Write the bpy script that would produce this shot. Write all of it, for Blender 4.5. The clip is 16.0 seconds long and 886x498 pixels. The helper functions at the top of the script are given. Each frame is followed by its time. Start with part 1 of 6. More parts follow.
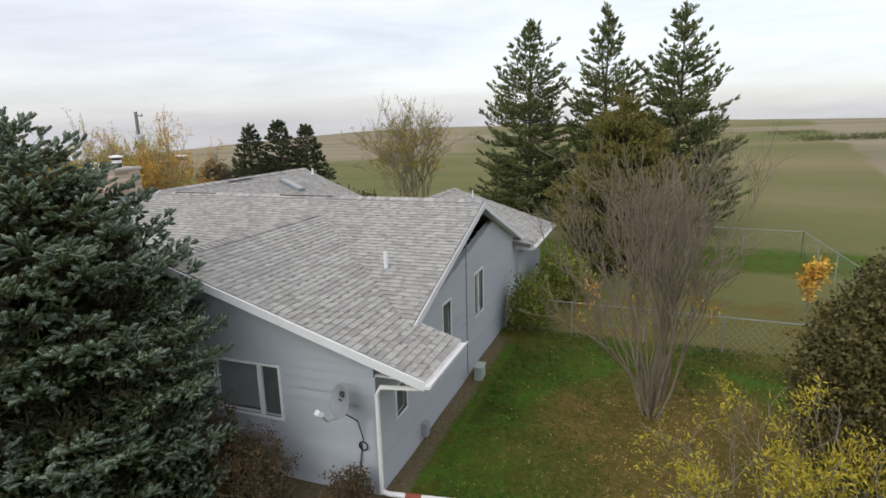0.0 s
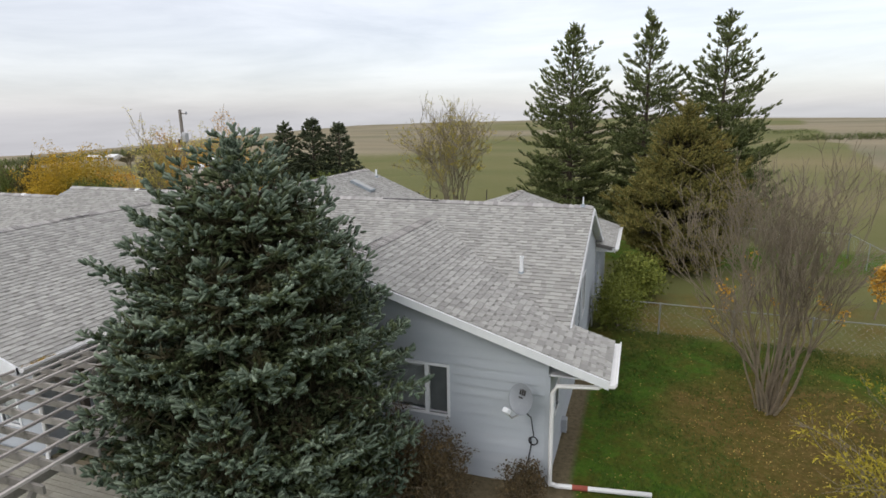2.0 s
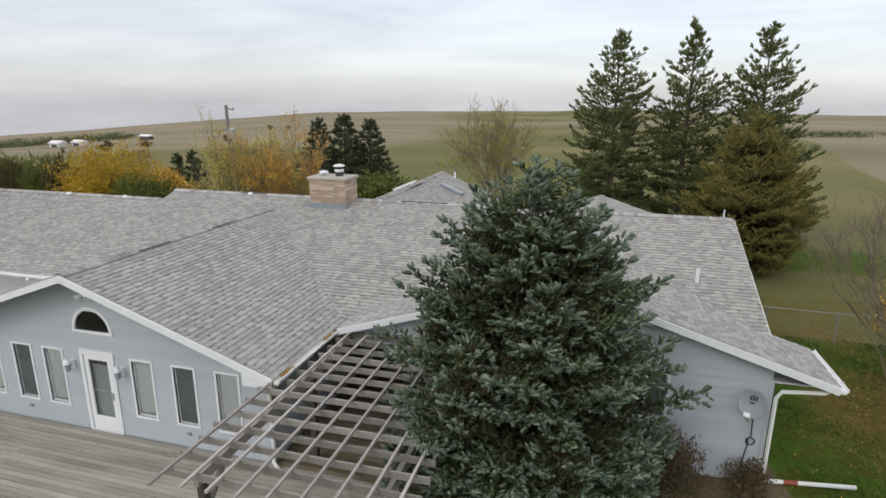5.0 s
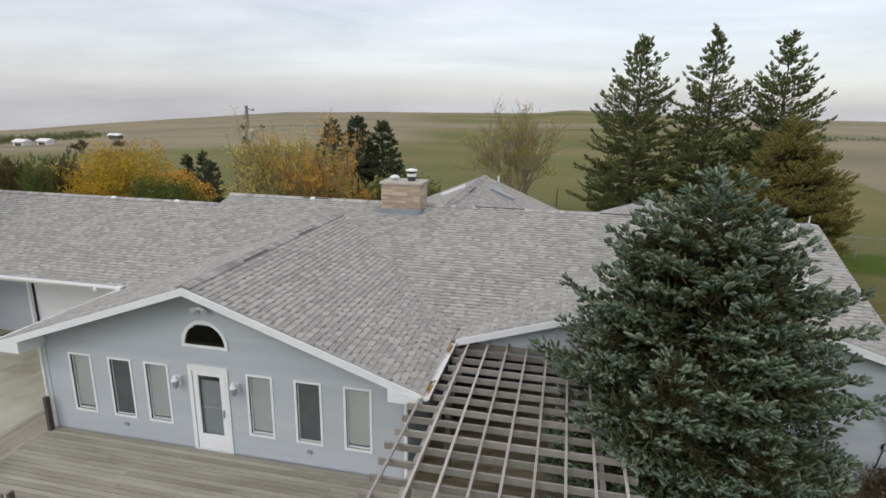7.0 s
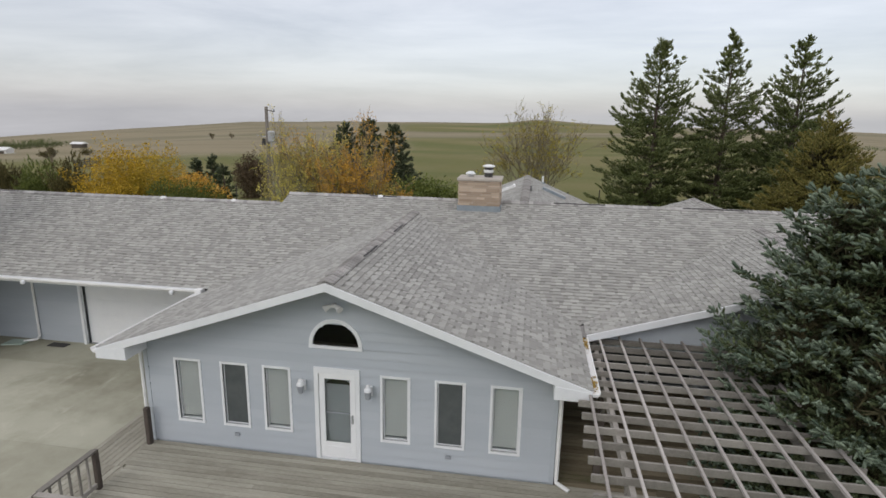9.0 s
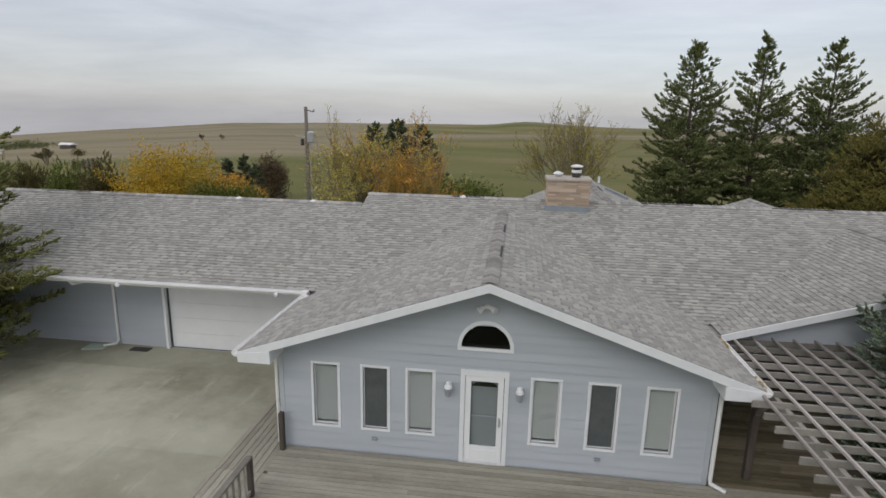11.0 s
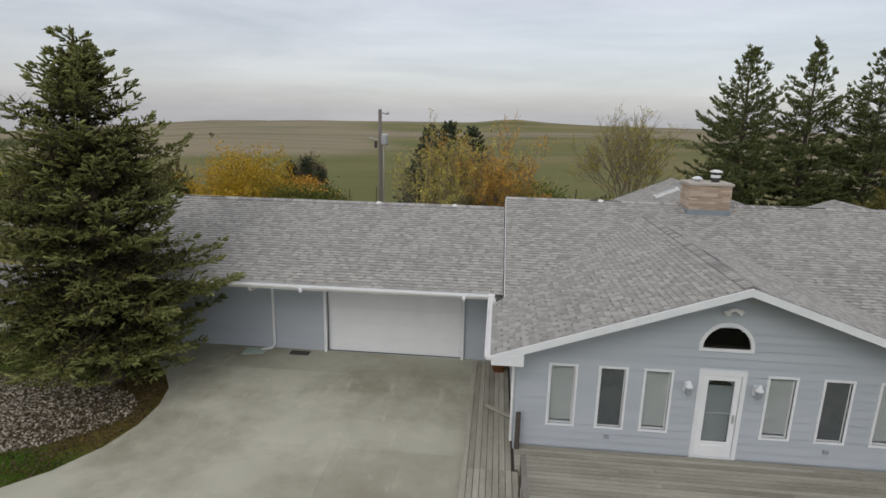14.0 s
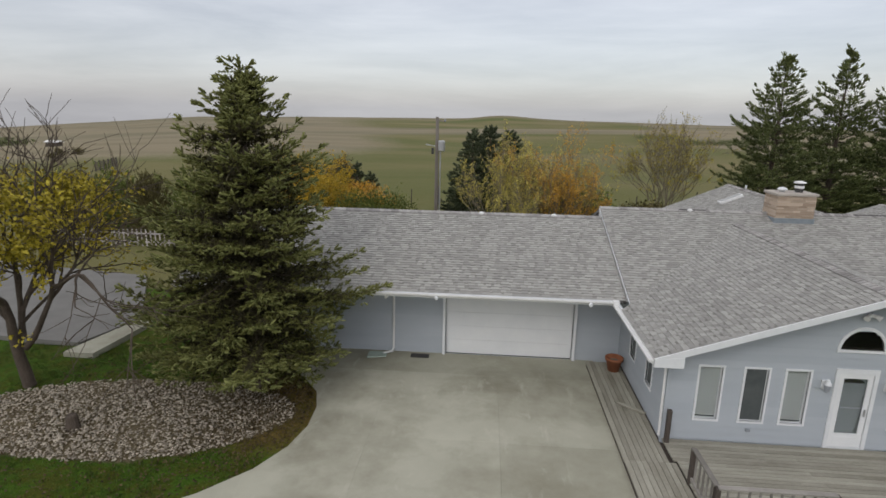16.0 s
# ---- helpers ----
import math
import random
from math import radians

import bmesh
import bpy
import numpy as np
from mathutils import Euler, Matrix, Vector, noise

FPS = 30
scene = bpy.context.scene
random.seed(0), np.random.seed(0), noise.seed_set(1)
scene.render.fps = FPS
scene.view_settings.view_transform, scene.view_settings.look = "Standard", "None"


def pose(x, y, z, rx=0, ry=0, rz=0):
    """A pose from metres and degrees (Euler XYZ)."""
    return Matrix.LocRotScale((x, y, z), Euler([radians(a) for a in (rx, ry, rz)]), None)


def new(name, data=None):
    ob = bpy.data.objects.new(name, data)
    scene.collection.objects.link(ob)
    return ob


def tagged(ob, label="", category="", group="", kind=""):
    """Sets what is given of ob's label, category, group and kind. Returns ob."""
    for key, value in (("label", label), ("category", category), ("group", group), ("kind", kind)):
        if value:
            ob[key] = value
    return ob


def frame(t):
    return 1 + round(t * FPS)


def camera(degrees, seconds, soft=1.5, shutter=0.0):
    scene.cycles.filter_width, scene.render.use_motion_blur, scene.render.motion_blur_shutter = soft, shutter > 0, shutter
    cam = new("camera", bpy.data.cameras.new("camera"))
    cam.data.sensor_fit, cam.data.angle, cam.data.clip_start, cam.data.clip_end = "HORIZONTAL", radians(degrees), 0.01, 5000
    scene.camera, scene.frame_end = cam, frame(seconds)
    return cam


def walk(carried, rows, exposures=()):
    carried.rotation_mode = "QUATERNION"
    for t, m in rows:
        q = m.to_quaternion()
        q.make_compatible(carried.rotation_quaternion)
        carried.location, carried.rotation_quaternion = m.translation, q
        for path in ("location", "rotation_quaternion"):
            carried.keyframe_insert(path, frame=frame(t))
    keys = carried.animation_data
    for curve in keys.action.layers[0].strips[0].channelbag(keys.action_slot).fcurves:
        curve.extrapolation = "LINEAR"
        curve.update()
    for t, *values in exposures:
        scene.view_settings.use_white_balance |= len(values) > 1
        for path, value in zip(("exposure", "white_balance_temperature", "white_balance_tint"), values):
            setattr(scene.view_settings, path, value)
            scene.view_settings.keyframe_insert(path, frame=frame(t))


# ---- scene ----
from math import cos, pi, sin

# ---------------------------------------------------------------- camera
cam = camera(76.2, 16.0, soft=1.6)
ROWS = [
    (0, 0.203, 0.551, 7.069, 20.49, -12.94, -1.46),
    (0.5, -0.470, 0.330, 7.119, 20.41, -12.97, -1.42),
    (1, -1.195, -0.082, 7.196, 20.29, -13.10, -1.35),
    (1.5, -2.017, -0.602, 7.327, 19.79, -13.26, -1.16),
    (2, -2.893, -1.177, 7.512, 19.36, -13.45, -0.87),
    (2.5, -3.834, -1.662, 7.672, 18.83, -13.68, -0.70),
    (3, -4.820, -2.331, 7.925, 18.52, -14.09, -0.36),
    (3.5, -5.786, -2.807, 8.069, 17.69, -14.29, -0.02),
    (4, -6.652, -3.030, 8.116, 16.81, -14.34, 0.05),
    (6.5, -10.727, -3.929, 8.515, 13.30, -14.75, 0.82),
    (7, -11.840, -3.984, 8.345, 12.26, -14.40, 0.92),
    (7.5, -12.888, -4.024, 8.177, 11.26, -14.09, 0.98),
    (8, -13.886, -4.072, 8.008, 10.37, -13.84, 1.03),
    (8.5, -14.823, -4.138, 7.885, 9.53, -13.58, 1.03),
    (9, -15.681, -4.230, 7.771, 8.81, -13.40, 1.04),
    (9.5, -16.541, -4.284, 7.677, 8.27, -13.23, 1.07),
    (10, -17.389, -4.330, 7.592, 7.95, -13.15, 1.09),
    (12.5, -21.953, -5.092, 7.761, 6.16, -13.41, 1.39),
    (13, -22.930, -5.230, 7.776, 5.77, -13.45, 1.40),
    (13.5, -23.861, -5.420, 7.784, 5.45, -13.42, 1.40),
    (14, -24.796, -5.694, 7.833, 5.33, -13.41, 1.30),
    (14.5, -25.796, -6.055, 7.940, 5.25, -13.40, 1.14),
    (15, -26.821, -6.483, 8.113, 5.01, -13.45, 1.04),
    (15.5, -27.899, -6.894, 8.287, 4.61, -13.56, 1.03),
    (16, -28.987, -7.179, 8.470, 4.17, -13.80, 1.17),
]
EXPOSURES = [(0, 0.1), (4, -0.01), (8, -0.17), (10, -0.33), (12, -0.44), (16, -0.39)]
walk(cam, [(t, pose(x, y, z, 90 + p, 0, w) @ pose(0, 0, 0, 0, 0, r)) for t, x, y, z, w, p, r in ROWS], EXPOSURES)

# ---------------------------------------------------------------- sky and sun (overcast)
SUN_EL, SUN_AZ = 38.0, 200.0
world = bpy.data.worlds.new("overcast_sky")
scene.world = world
world.use_nodes = True
wt = world.node_tree
wt.nodes.clear()


def wnode(kind, **kw):
    n = wt.nodes.new(kind)
    for k, v in kw.items():
        n.inputs[k].default_value = v
    return n


sky = wnode("ShaderNodeTexSky")
sky.sky_type, sky.sun_disc = "NISHITA", False
sky.sun_elevation, sky.sun_rotation = radians(SUN_EL), radians(SUN_AZ)
wco = wnode("ShaderNodeTexCoord")
wmap = wnode("ShaderNodeMapping", Scale=(1.0, 1.0, 7.0))
wnoise = wnode("ShaderNodeTexNoise", Scale=2.0, Detail=7.0, Roughness=0.6, Distortion=0.3)
wramp = wnode("ShaderNodeValToRGB")
wramp.color_ramp.elements[0].position, wramp.color_ramp.elements[0].color = 0.34, (0.518, 0.514, 0.535, 1)
wramp.color_ramp.elements[1].position, wramp.color_ramp.elements[1].color = 0.66, (0.716, 0.706, 0.710, 1)
wsep = wnode("ShaderNodeSeparateXYZ")
whor = wnode("ShaderNodeValToRGB")
whor.color_ramp.elements[0].position, whor.color_ramp.elements[0].color = 0.0, (0.67, 0.675, 0.735, 1)
whor.color_ramp.elements[1].position, whor.color_ramp.elements[1].color = 0.45, (1.325, 1.297, 1.28, 1)
mid = whor.color_ramp.elements.new(0.10)
mid.color = (0.866, 0.863, 0.892, 1)
wmul = wnode("ShaderNodeMix")
wmul.data_type, wmul.blend_type = "RGBA", "MULTIPLY"
wmul.inputs[0].default_value = 1.0
wback = wnode("ShaderNodeBackground", Strength=1.15)
wsky = wnode("ShaderNodeBackground", Strength=0.05)
wadd = wnode("ShaderNodeAddShader")
wout = wnode("ShaderNodeOutputWorld")
for a, b in ((wco.outputs["Generated"], wmap.inputs[0]), (wmap.outputs[0], wnoise.inputs["Vector"]), (wnoise.outputs[0], wramp.inputs[0]),
             (wco.outputs["Generated"], wsep.inputs[0]), (wsep.outputs[2], whor.inputs[0]), (wramp.outputs[0], wmul.inputs[6]),
             (whor.outputs[0], wmul.inputs[7]), (wmul.outputs[2], wback.inputs[0]), (sky.outputs[0], wsky.inputs[0]),
             (wback.outputs[0], wadd.inputs[0]), (wsky.outputs[0], wadd.inputs[1]), (wadd.outputs[0], wout.inputs[0])):
    wt.links.new(a, b)
sun = new("sun", bpy.data.lights.new("sun", "SUN"))
sun.data.energy, sun.data.angle, sun.data.color = 0.7, radians(25), (1.0, 0.97, 0.92)
sun.matrix_world = pose(0, 0, 60, 90 - SUN_EL, 0, 180 - SUN_AZ)


# ---------------------------------------------------------------- materials
def material(name, dark, light, scale=6.0, detail=5.0, rough=0.8, fine=60.0, bump=0.25, vary=0.0, metal=0.0, stretch=(1, 1, 1), stain=None,
             stain_scale=0.6, stain_at=(0.55, 0.72), bloom=None, bloom_stretch=(1, 1, 1), specular=0.35, hue=0.0, low=0.3, high=0.7, depth=0.01):
    """A surface whose colour runs from dark to light by noise at two scales, with fine relief; vary: from piece to piece."""
    m = bpy.data.materials.new(name)
    m.use_nodes = True
    t = m.node_tree
    b = t.nodes["Principled BSDF"]

    def add(kind, **kw):
        n = t.nodes.new(kind)
        for k, v in kw.items():
            n.inputs[k].default_value = v
        return n

    geo = add("ShaderNodeNewGeometry")
    mp = add("ShaderNodeMapping", Scale=stretch)
    t.links.new(geo.outputs["Position"], mp.inputs[0])
    big = add("ShaderNodeTexNoise", Scale=scale, Detail=detail, Roughness=0.6)
    small = add("ShaderNodeTexNoise", Scale=fine, Detail=3.0, Roughness=0.6)
    for n in (big, small):
        t.links.new(mp.outputs[0], n.inputs["Vector"])
    blend = add("ShaderNodeMix")
    blend.inputs[0].default_value = 0.4
    t.links.new(big.outputs[0], blend.inputs[2])
    t.links.new(small.outputs[0], blend.inputs[3])
    value = blend.outputs[0]
    if vary:
        info = add("ShaderNodeObjectInfo")
        both = add("ShaderNodeMath")
        both.operation = "ADD"
        t.links.new(geo.outputs["Random Per Island"], both.inputs[0])
        t.links.new(info.outputs["Random"], both.inputs[1])
        wrap = add("ShaderNodeMath")
        wrap.operation = "FRACT"
        t.links.new(both.outputs[0], wrap.inputs[0])
        mix = add("ShaderNodeMix")
        mix.inputs[0].default_value = vary
        t.links.new(value, mix.inputs[2])
        t.links.new(wrap.outputs[0], mix.inputs[3])
        value = mix.outputs[0]
    ramp = add("ShaderNodeValToRGB")
    ramp.color_ramp.elements[0].position, ramp.color_ramp.elements[0].color = low, (*dark, 1)
    ramp.color_ramp.elements[1].position, ramp.color_ramp.elements[1].color = high, (*light, 1)
    t.links.new(value, ramp.inputs[0])
    colour = ramp.outputs[0]
    if stain:
        sn = add("ShaderNodeTexNoise", Scale=stain_scale, Detail=7.0, Roughness=0.65)
        t.links.new(mp.outputs[0], sn.inputs["Vector"])
        sr = add("ShaderNodeMapRange")
        sr.inputs[1].default_value, sr.inputs[2].default_value = stain_at
        t.links.new(sn.outputs[0], sr.inputs[0])
        sm = add("ShaderNodeMix")
        sm.data_type = "RGBA"
        sm.inputs[7].default_value = (*stain, 1)
        t.links.new(sr.outputs[0], sm.inputs[0])
        t.links.new(colour, sm.inputs[6])
        colour = sm.outputs[2]
    if bloom:
        bm_ = add("ShaderNodeMapping", Scale=bloom_stretch)
        t.links.new(geo.outputs["Position"], bm_.inputs[0])
        bn = add("ShaderNodeTexNoise", Scale=1.0, Detail=6.0, Roughness=0.7, Distortion=0.4)
        t.links.new(bm_.outputs[0], bn.inputs["Vector"])
        br = add("ShaderNodeMapRange")
        br.inputs[1].default_value, br.inputs[2].default_value, br.inputs[4].default_value = 0.58, 0.80, 0.75
        t.links.new(bn.outputs[0], br.inputs[0])
        bx = add("ShaderNodeMix")
        bx.data_type = "RGBA"
        bx.inputs[7].default_value = (*bloom, 1)
        t.links.new(br.outputs[0], bx.inputs[0])
        t.links.new(colour, bx.inputs[6])
        colour = bx.outputs[2]
    t.links.new(colour, b.inputs["Base Color"])
    b.inputs["Roughness"].default_value, b.inputs["Metallic"].default_value = rough, metal
    b.inputs["Specular IOR Level"].default_value = specular
    if bump:
        bp = add("ShaderNodeBump", Strength=bump, Distance=depth)
        t.links.new(small.outputs[0], bp.inputs["Height"])
        t.links.new(bp.outputs[0], b.inputs["Normal"])
    return m


def foliage(name, dark, light, scale=1.2, rough=0.65, specular=0.25, vary=0.45, fine=14, low=0.25, high=0.75, **kw):
    return material(name, dark, light, scale=scale, detail=3, rough=rough, fine=fine, bump=0, vary=vary, specular=specular, low=low, high=high, **kw)


SHINGLE = material("asphalt_shingle", (0.254, 0.250, 0.234), (0.448, 0.443, 0.416), scale=0.5, fine=170, bump=0.5, vary=0.46, rough=0.95, specular=0.15, low=0.15, high=0.85)
SHINGLE_DARK = material("asphalt_shingle_shadow_band", (0.212, 0.208, 0.190), (0.335, 0.328, 0.302), scale=0.8, fine=190, bump=0.5, vary=0.6, rough=0.95, specular=0.15)
RIDGE = material("ridge_shingle", (0.27, 0.26, 0.25), (0.46, 0.445, 0.43), scale=3, fine=240, bump=0.5, vary=0.4, rough=0.95, specular=0.15)
UNDERLAY = material("roof_felt", (0.135, 0.13, 0.124), (0.19, 0.184, 0.176), scale=5, fine=90)
SIDING = material("blue_grey_siding", (0.395, 0.43, 0.468), (0.455, 0.49, 0.525), scale=0.9, fine=35, bump=0.12, vary=0.2, rough=0.6, stretch=(0.6, 0.6, 3))
WHITE = material("white_paint", (0.68, 0.70, 0.72), (0.81, 0.825, 0.835), scale=2.5, fine=45, bump=0.06, rough=0.5)
GUTTER = material("white_metal", (0.72, 0.72, 0.71), (0.84, 0.84, 0.83), scale=3, fine=40, bump=0.03, rough=0.35, stain=(0.42, 0.38, 0.32), stain_scale=2.5, stain_at=(0.62, 0.85))
VINYL = material("white_door_panel", (0.74, 0.755, 0.77), (0.83, 0.84, 0.845), scale=1.5, fine=50, bump=0.05, rough=0.45)
DECK = material("weathered_deck_wood", (0.212, 0.199, 0.157), (0.472, 0.453, 0.380), scale=1.8, fine=34, bump=0.4, vary=0.2, stretch=(0.35, 1.6, 1.6), rough=0.9, specular=0.2)
# browner boards, with the shade under pergola and porch darkened into their colour
DECK_BROWN_SHADE = material("sheltered_brown_deck_wood", (0.105, 0.086, 0.054), (0.25, 0.212, 0.145), scale=1.8, fine=34, bump=0.4, vary=0.3, stretch=(0.35, 1.6, 1.6), rough=0.9, specular=0.2, stain=(0.085, 0.09, 0.04), stain_scale=0.8)
DECK_Y = material("weathered_walk_wood", (0.212, 0.199, 0.157), (0.472, 0.453, 0.380), scale=1.8, fine=34, bump=0.4, vary=0.2, stretch=(1.6, 0.35, 1.6), rough=0.9, specular=0.2)
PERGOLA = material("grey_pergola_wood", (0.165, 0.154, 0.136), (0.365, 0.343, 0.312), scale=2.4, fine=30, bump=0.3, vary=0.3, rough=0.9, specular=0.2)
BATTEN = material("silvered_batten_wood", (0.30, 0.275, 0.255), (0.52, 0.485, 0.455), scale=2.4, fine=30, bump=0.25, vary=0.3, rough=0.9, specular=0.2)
DARKWOOD = material("dark_post_wood", (0.045, 0.036, 0.03), (0.12, 0.10, 0.085), scale=3, fine=40, bump=0.35, stretch=(2, 2, 0.4), rough=0.85)
CONCRETE = material("driveway_concrete", (0.345, 0.338, 0.266), (0.508, 0.500, 0.405), scale=0.55, fine=110, bump=0.18, rough=0.9, stain=(0.262, 0.250, 0.186), stain_scale=0.38,
                    stain_at=(0.43, 0.72), bloom=(0.60, 0.585, 0.49), bloom_stretch=(1.5, 0.5, 1), specular=0.25, low=0.32, high=0.68, vary=0.22)
ASPHALT = material("old_asphalt", (0.155, 0.152, 0.142), (0.23, 0.225, 0.21), scale=0.8, fine=120, bump=0.3, rough=0.95, specular=0.2)
STONE = material("tan_chimney_stone", (0.33, 0.25, 0.185), (0.60, 0.49, 0.385), scale=3, fine=45, bump=0.4, vary=0.75, rough=0.9, low=0.1, high=0.9)
MORTAR = material("chimney_mortar", (0.38, 0.34, 0.30), (0.5, 0.46, 0.41), scale=6, fine=90, bump=0.4)
FLASHING = material("grey_flashing", (0.22, 0.26, 0.29), (0.34, 0.38, 0.41), scale=4, fine=30, bump=0.08, rough=0.45, metal=0.4)
STEEL = material("galvanised_steel", (0.40, 0.41, 0.42), (0.58, 0.59, 0.6), scale=5, fine=50, bump=0.06, rough=0.42, metal=0.7)
FENCEWIRE = material("weathered_zinc", (0.24, 0.245, 0.24), (0.36, 0.365, 0.355), scale=5, fine=50, bump=0.06, rough=0.6, metal=0.3)
BLACK = material("black_rubber", (0.012, 0.012, 0.013), (0.03, 0.03, 0.032), scale=5, fine=60, bump=0.1, rough=0.6)
DARKVENT = material("dark_ridge_vent", (0.035, 0.034, 0.034), (0.08, 0.078, 0.075), scale=4, fine=80, bump=0.3)
DISHGREY = material("dish_grey_paint", (0.26, 0.28, 0.305), (0.34, 0.36, 0.385), scale=4, fine=40, bump=0.04, rough=0.45)
BLIND = material("pale_window_blind", (0.37, 0.38, 0.375), (0.45, 0.455, 0.445), scale=2, fine=30, bump=0.05, rough=0.8)
SCREEN = material("dark_insect_screen", (0.062, 0.072, 0.072), (0.115, 0.126, 0.126), scale=3, fine=120, bump=0.2, rough=0.7)
INNERDOOR = material("grey_inner_door", (0.21, 0.225, 0.24), (0.28, 0.295, 0.31), scale=2, fine=30, bump=0.05, rough=0.6)
# near-black: the darkness of unlit rooms is put into the colour
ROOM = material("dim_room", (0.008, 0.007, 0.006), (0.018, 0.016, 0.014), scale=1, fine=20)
TERRACOTTA = material("terracotta", (0.22, 0.075, 0.035), (0.38, 0.15, 0.075), scale=6, fine=50, bump=0.15, rough=0.8)
GREENPLASTIC = material("faded_green_plastic", (0.30, 0.38, 0.33), (0.42, 0.49, 0.43), scale=4, fine=40, bump=0.08, rough=0.5)
RED = material("faded_red_tape", (0.25, 0.06, 0.04), (0.36, 0.10, 0.07), scale=8, fine=50, bump=0.05)
BARK = material("conifer_bark", (0.055, 0.042, 0.032), (0.15, 0.12, 0.095), scale=4, fine=30, bump=0.6, stretch=(1, 1, 0.35), rough=0.95, depth=0.03)
GREYBARK = material("grey_twig_bark", (0.136, 0.111, 0.076), (0.305, 0.256, 0.183), scale=4, fine=30, bump=0.3, rough=0.95)
TANBARK = material("tan_twig_bark", (0.16, 0.135, 0.095), (0.32, 0.275, 0.20), scale=4, fine=30, bump=0.3, rough=0.95)
POLEWOOD = material("utility_pole_wood", (0.13, 0.115, 0.10), (0.27, 0.245, 0.22), scale=2, fine=30, bump=0.3, stretch=(2, 2, 0.2), rough=0.9)
# old needles darker, young tips paler: growth colours that also carry the crown's shading
NEEDLE_BLUE = foliage("blue_spruce_old_needles", (0.026, 0.040, 0.016), (0.135, 0.166, 0.078), scale=1.6, vary=0.35, fine=9, low=0.34, high=0.66, stain=(0.12, 0.11, 0.035), stain_scale=1.1, stain_at=(0.58, 0.78))
NEEDLE_FRESH = foliage("blue_spruce_young_needles", (0.074, 0.108, 0.074), (0.232, 0.285, 0.205), scale=1.3, vary=0.4, fine=9, low=0.3, high=0.7)
NEEDLE_GREEN = foliage("green_spruce_needles", (0.055, 0.060, 0.014), (0.212, 0.214, 0.064), scale=1.5, vary=0.3, fine=9, low=0.32, high=0.68)
NEEDLE_GREEN_FRESH = foliage("green_spruce_young_needles", (0.100, 0.113, 0.032), (0.275, 0.288, 0.100), scale=1.3, vary=0.4, fine=9, low=0.3, high=0.7)
NEEDLE_DARK = foliage("dark_spruce_needles", (0.024, 0.034, 0.016), (0.105, 0.125, 0.065), scale=1.2, vary=0.35, fine=6)
NEEDLE_PINE = foliage("pine_needles", (0.05, 0.068, 0.022), (0.215, 0.245, 0.092), scale=0.8, vary=0.35, fine=5, low=0.3, high=0.7)
# dead inner needles, toned extra dark to add the crown's inner shade
NEEDLE_DEAD_SHADE = foliage("dead_olive_needles", (0.020, 0.019, 0.009), (0.075, 0.066, 0.030), scale=2.0, vary=0.4)
NEEDLE_JUNIPER = foliage("rusty_juniper_scales", (0.066, 0.072, 0.018), (0.28, 0.24, 0.066), scale=0.8, stain=(0.29, 0.19, 0.045), stain_scale=0.6, stain_at=(0.58, 0.8))
LEAF_YELLOW = foliage("yellow_leaves", (0.27, 0.180, 0.016), (0.68, 0.45, 0.040), scale=0.5, rough=0.6, stain=(0.22, 0.21, 0.03), stain_scale=0.35, stain_at=(0.5, 0.75))
LEAF_ORANGE = foliage("orange_leaves", (0.40, 0.21, 0.025), (0.78, 0.47, 0.08), scale=0.5, rough=0.6)
LEAF_WILLOW_GREEN = foliage("yellow_green_shrub_leaves", (0.10, 0.125, 0.02), (0.29, 0.32, 0.065), scale=0.8)
LEAF_PALE = foliage("pale_yellow_leaves", (0.34, 0.30, 0.06), (0.72, 0.61, 0.15), scale=0.5, rough=0.6)
LEAF_WILLOW = foliage("yellow_green_willow_leaves", (0.20, 0.17, 0.014), (0.55, 0.45, 0.05), scale=0.9, rough=0.6)
LEAF_GREEN = foliage("olive_hedge_leaves", (0.062, 0.082, 0.017), (0.20, 0.235, 0.055), scale=0.6)
LEAF_OLIVE = foliage("dull_olive_leaves", (0.05, 0.046, 0.016), (0.17, 0.145, 0.05), scale=0.8)
LEAF_RUST = foliage("rusty_shrub_leaves", (0.036, 0.028, 0.016), (0.15, 0.105, 0.05), scale=2.2)
LEAF_DARKRED = foliage("dark_red_brown_leaves", (0.05, 0.038, 0.022), (0.165, 0.115, 0.065), scale=0.8)
LEAF_BLEACHED = foliage("bleached_shrub_leaves", (0.30, 0.28, 0.25), (0.58, 0.56, 0.52), scale=0.8)
LITTER = foliage("fallen_leaves", (0.22, 0.13, 0.035), (0.58, 0.42, 0.12), scale=1.5)
GRASSBLADE = foliage("lawn_grass_blades", (0.032, 0.069, 0.009), (0.098, 0.158, 0.028), scale=0.35)
ROCK = material("pale_river_rock", (0.205, 0.178, 0.135), (0.60, 0.535, 0.43), scale=3, fine=40, bump=0.3, vary=0.7, rough=0.9, low=0.15, high=0.85)
BEDSOIL = material("rock_bed_soil", (0.12, 0.095, 0.07), (0.27, 0.225, 0.18), scale=2, fine=50, bump=0.5, rough=0.95)
FARWHITE = material("white_far_wall", (0.68, 0.68, 0.67), (0.8, 0.8, 0.79), scale=0.5, fine=4, bump=0)
FARDARK = material("dark_far_wall", (0.07, 0.06, 0.05), (0.14, 0.12, 0.1), scale=0.5, fine=4, bump=0)

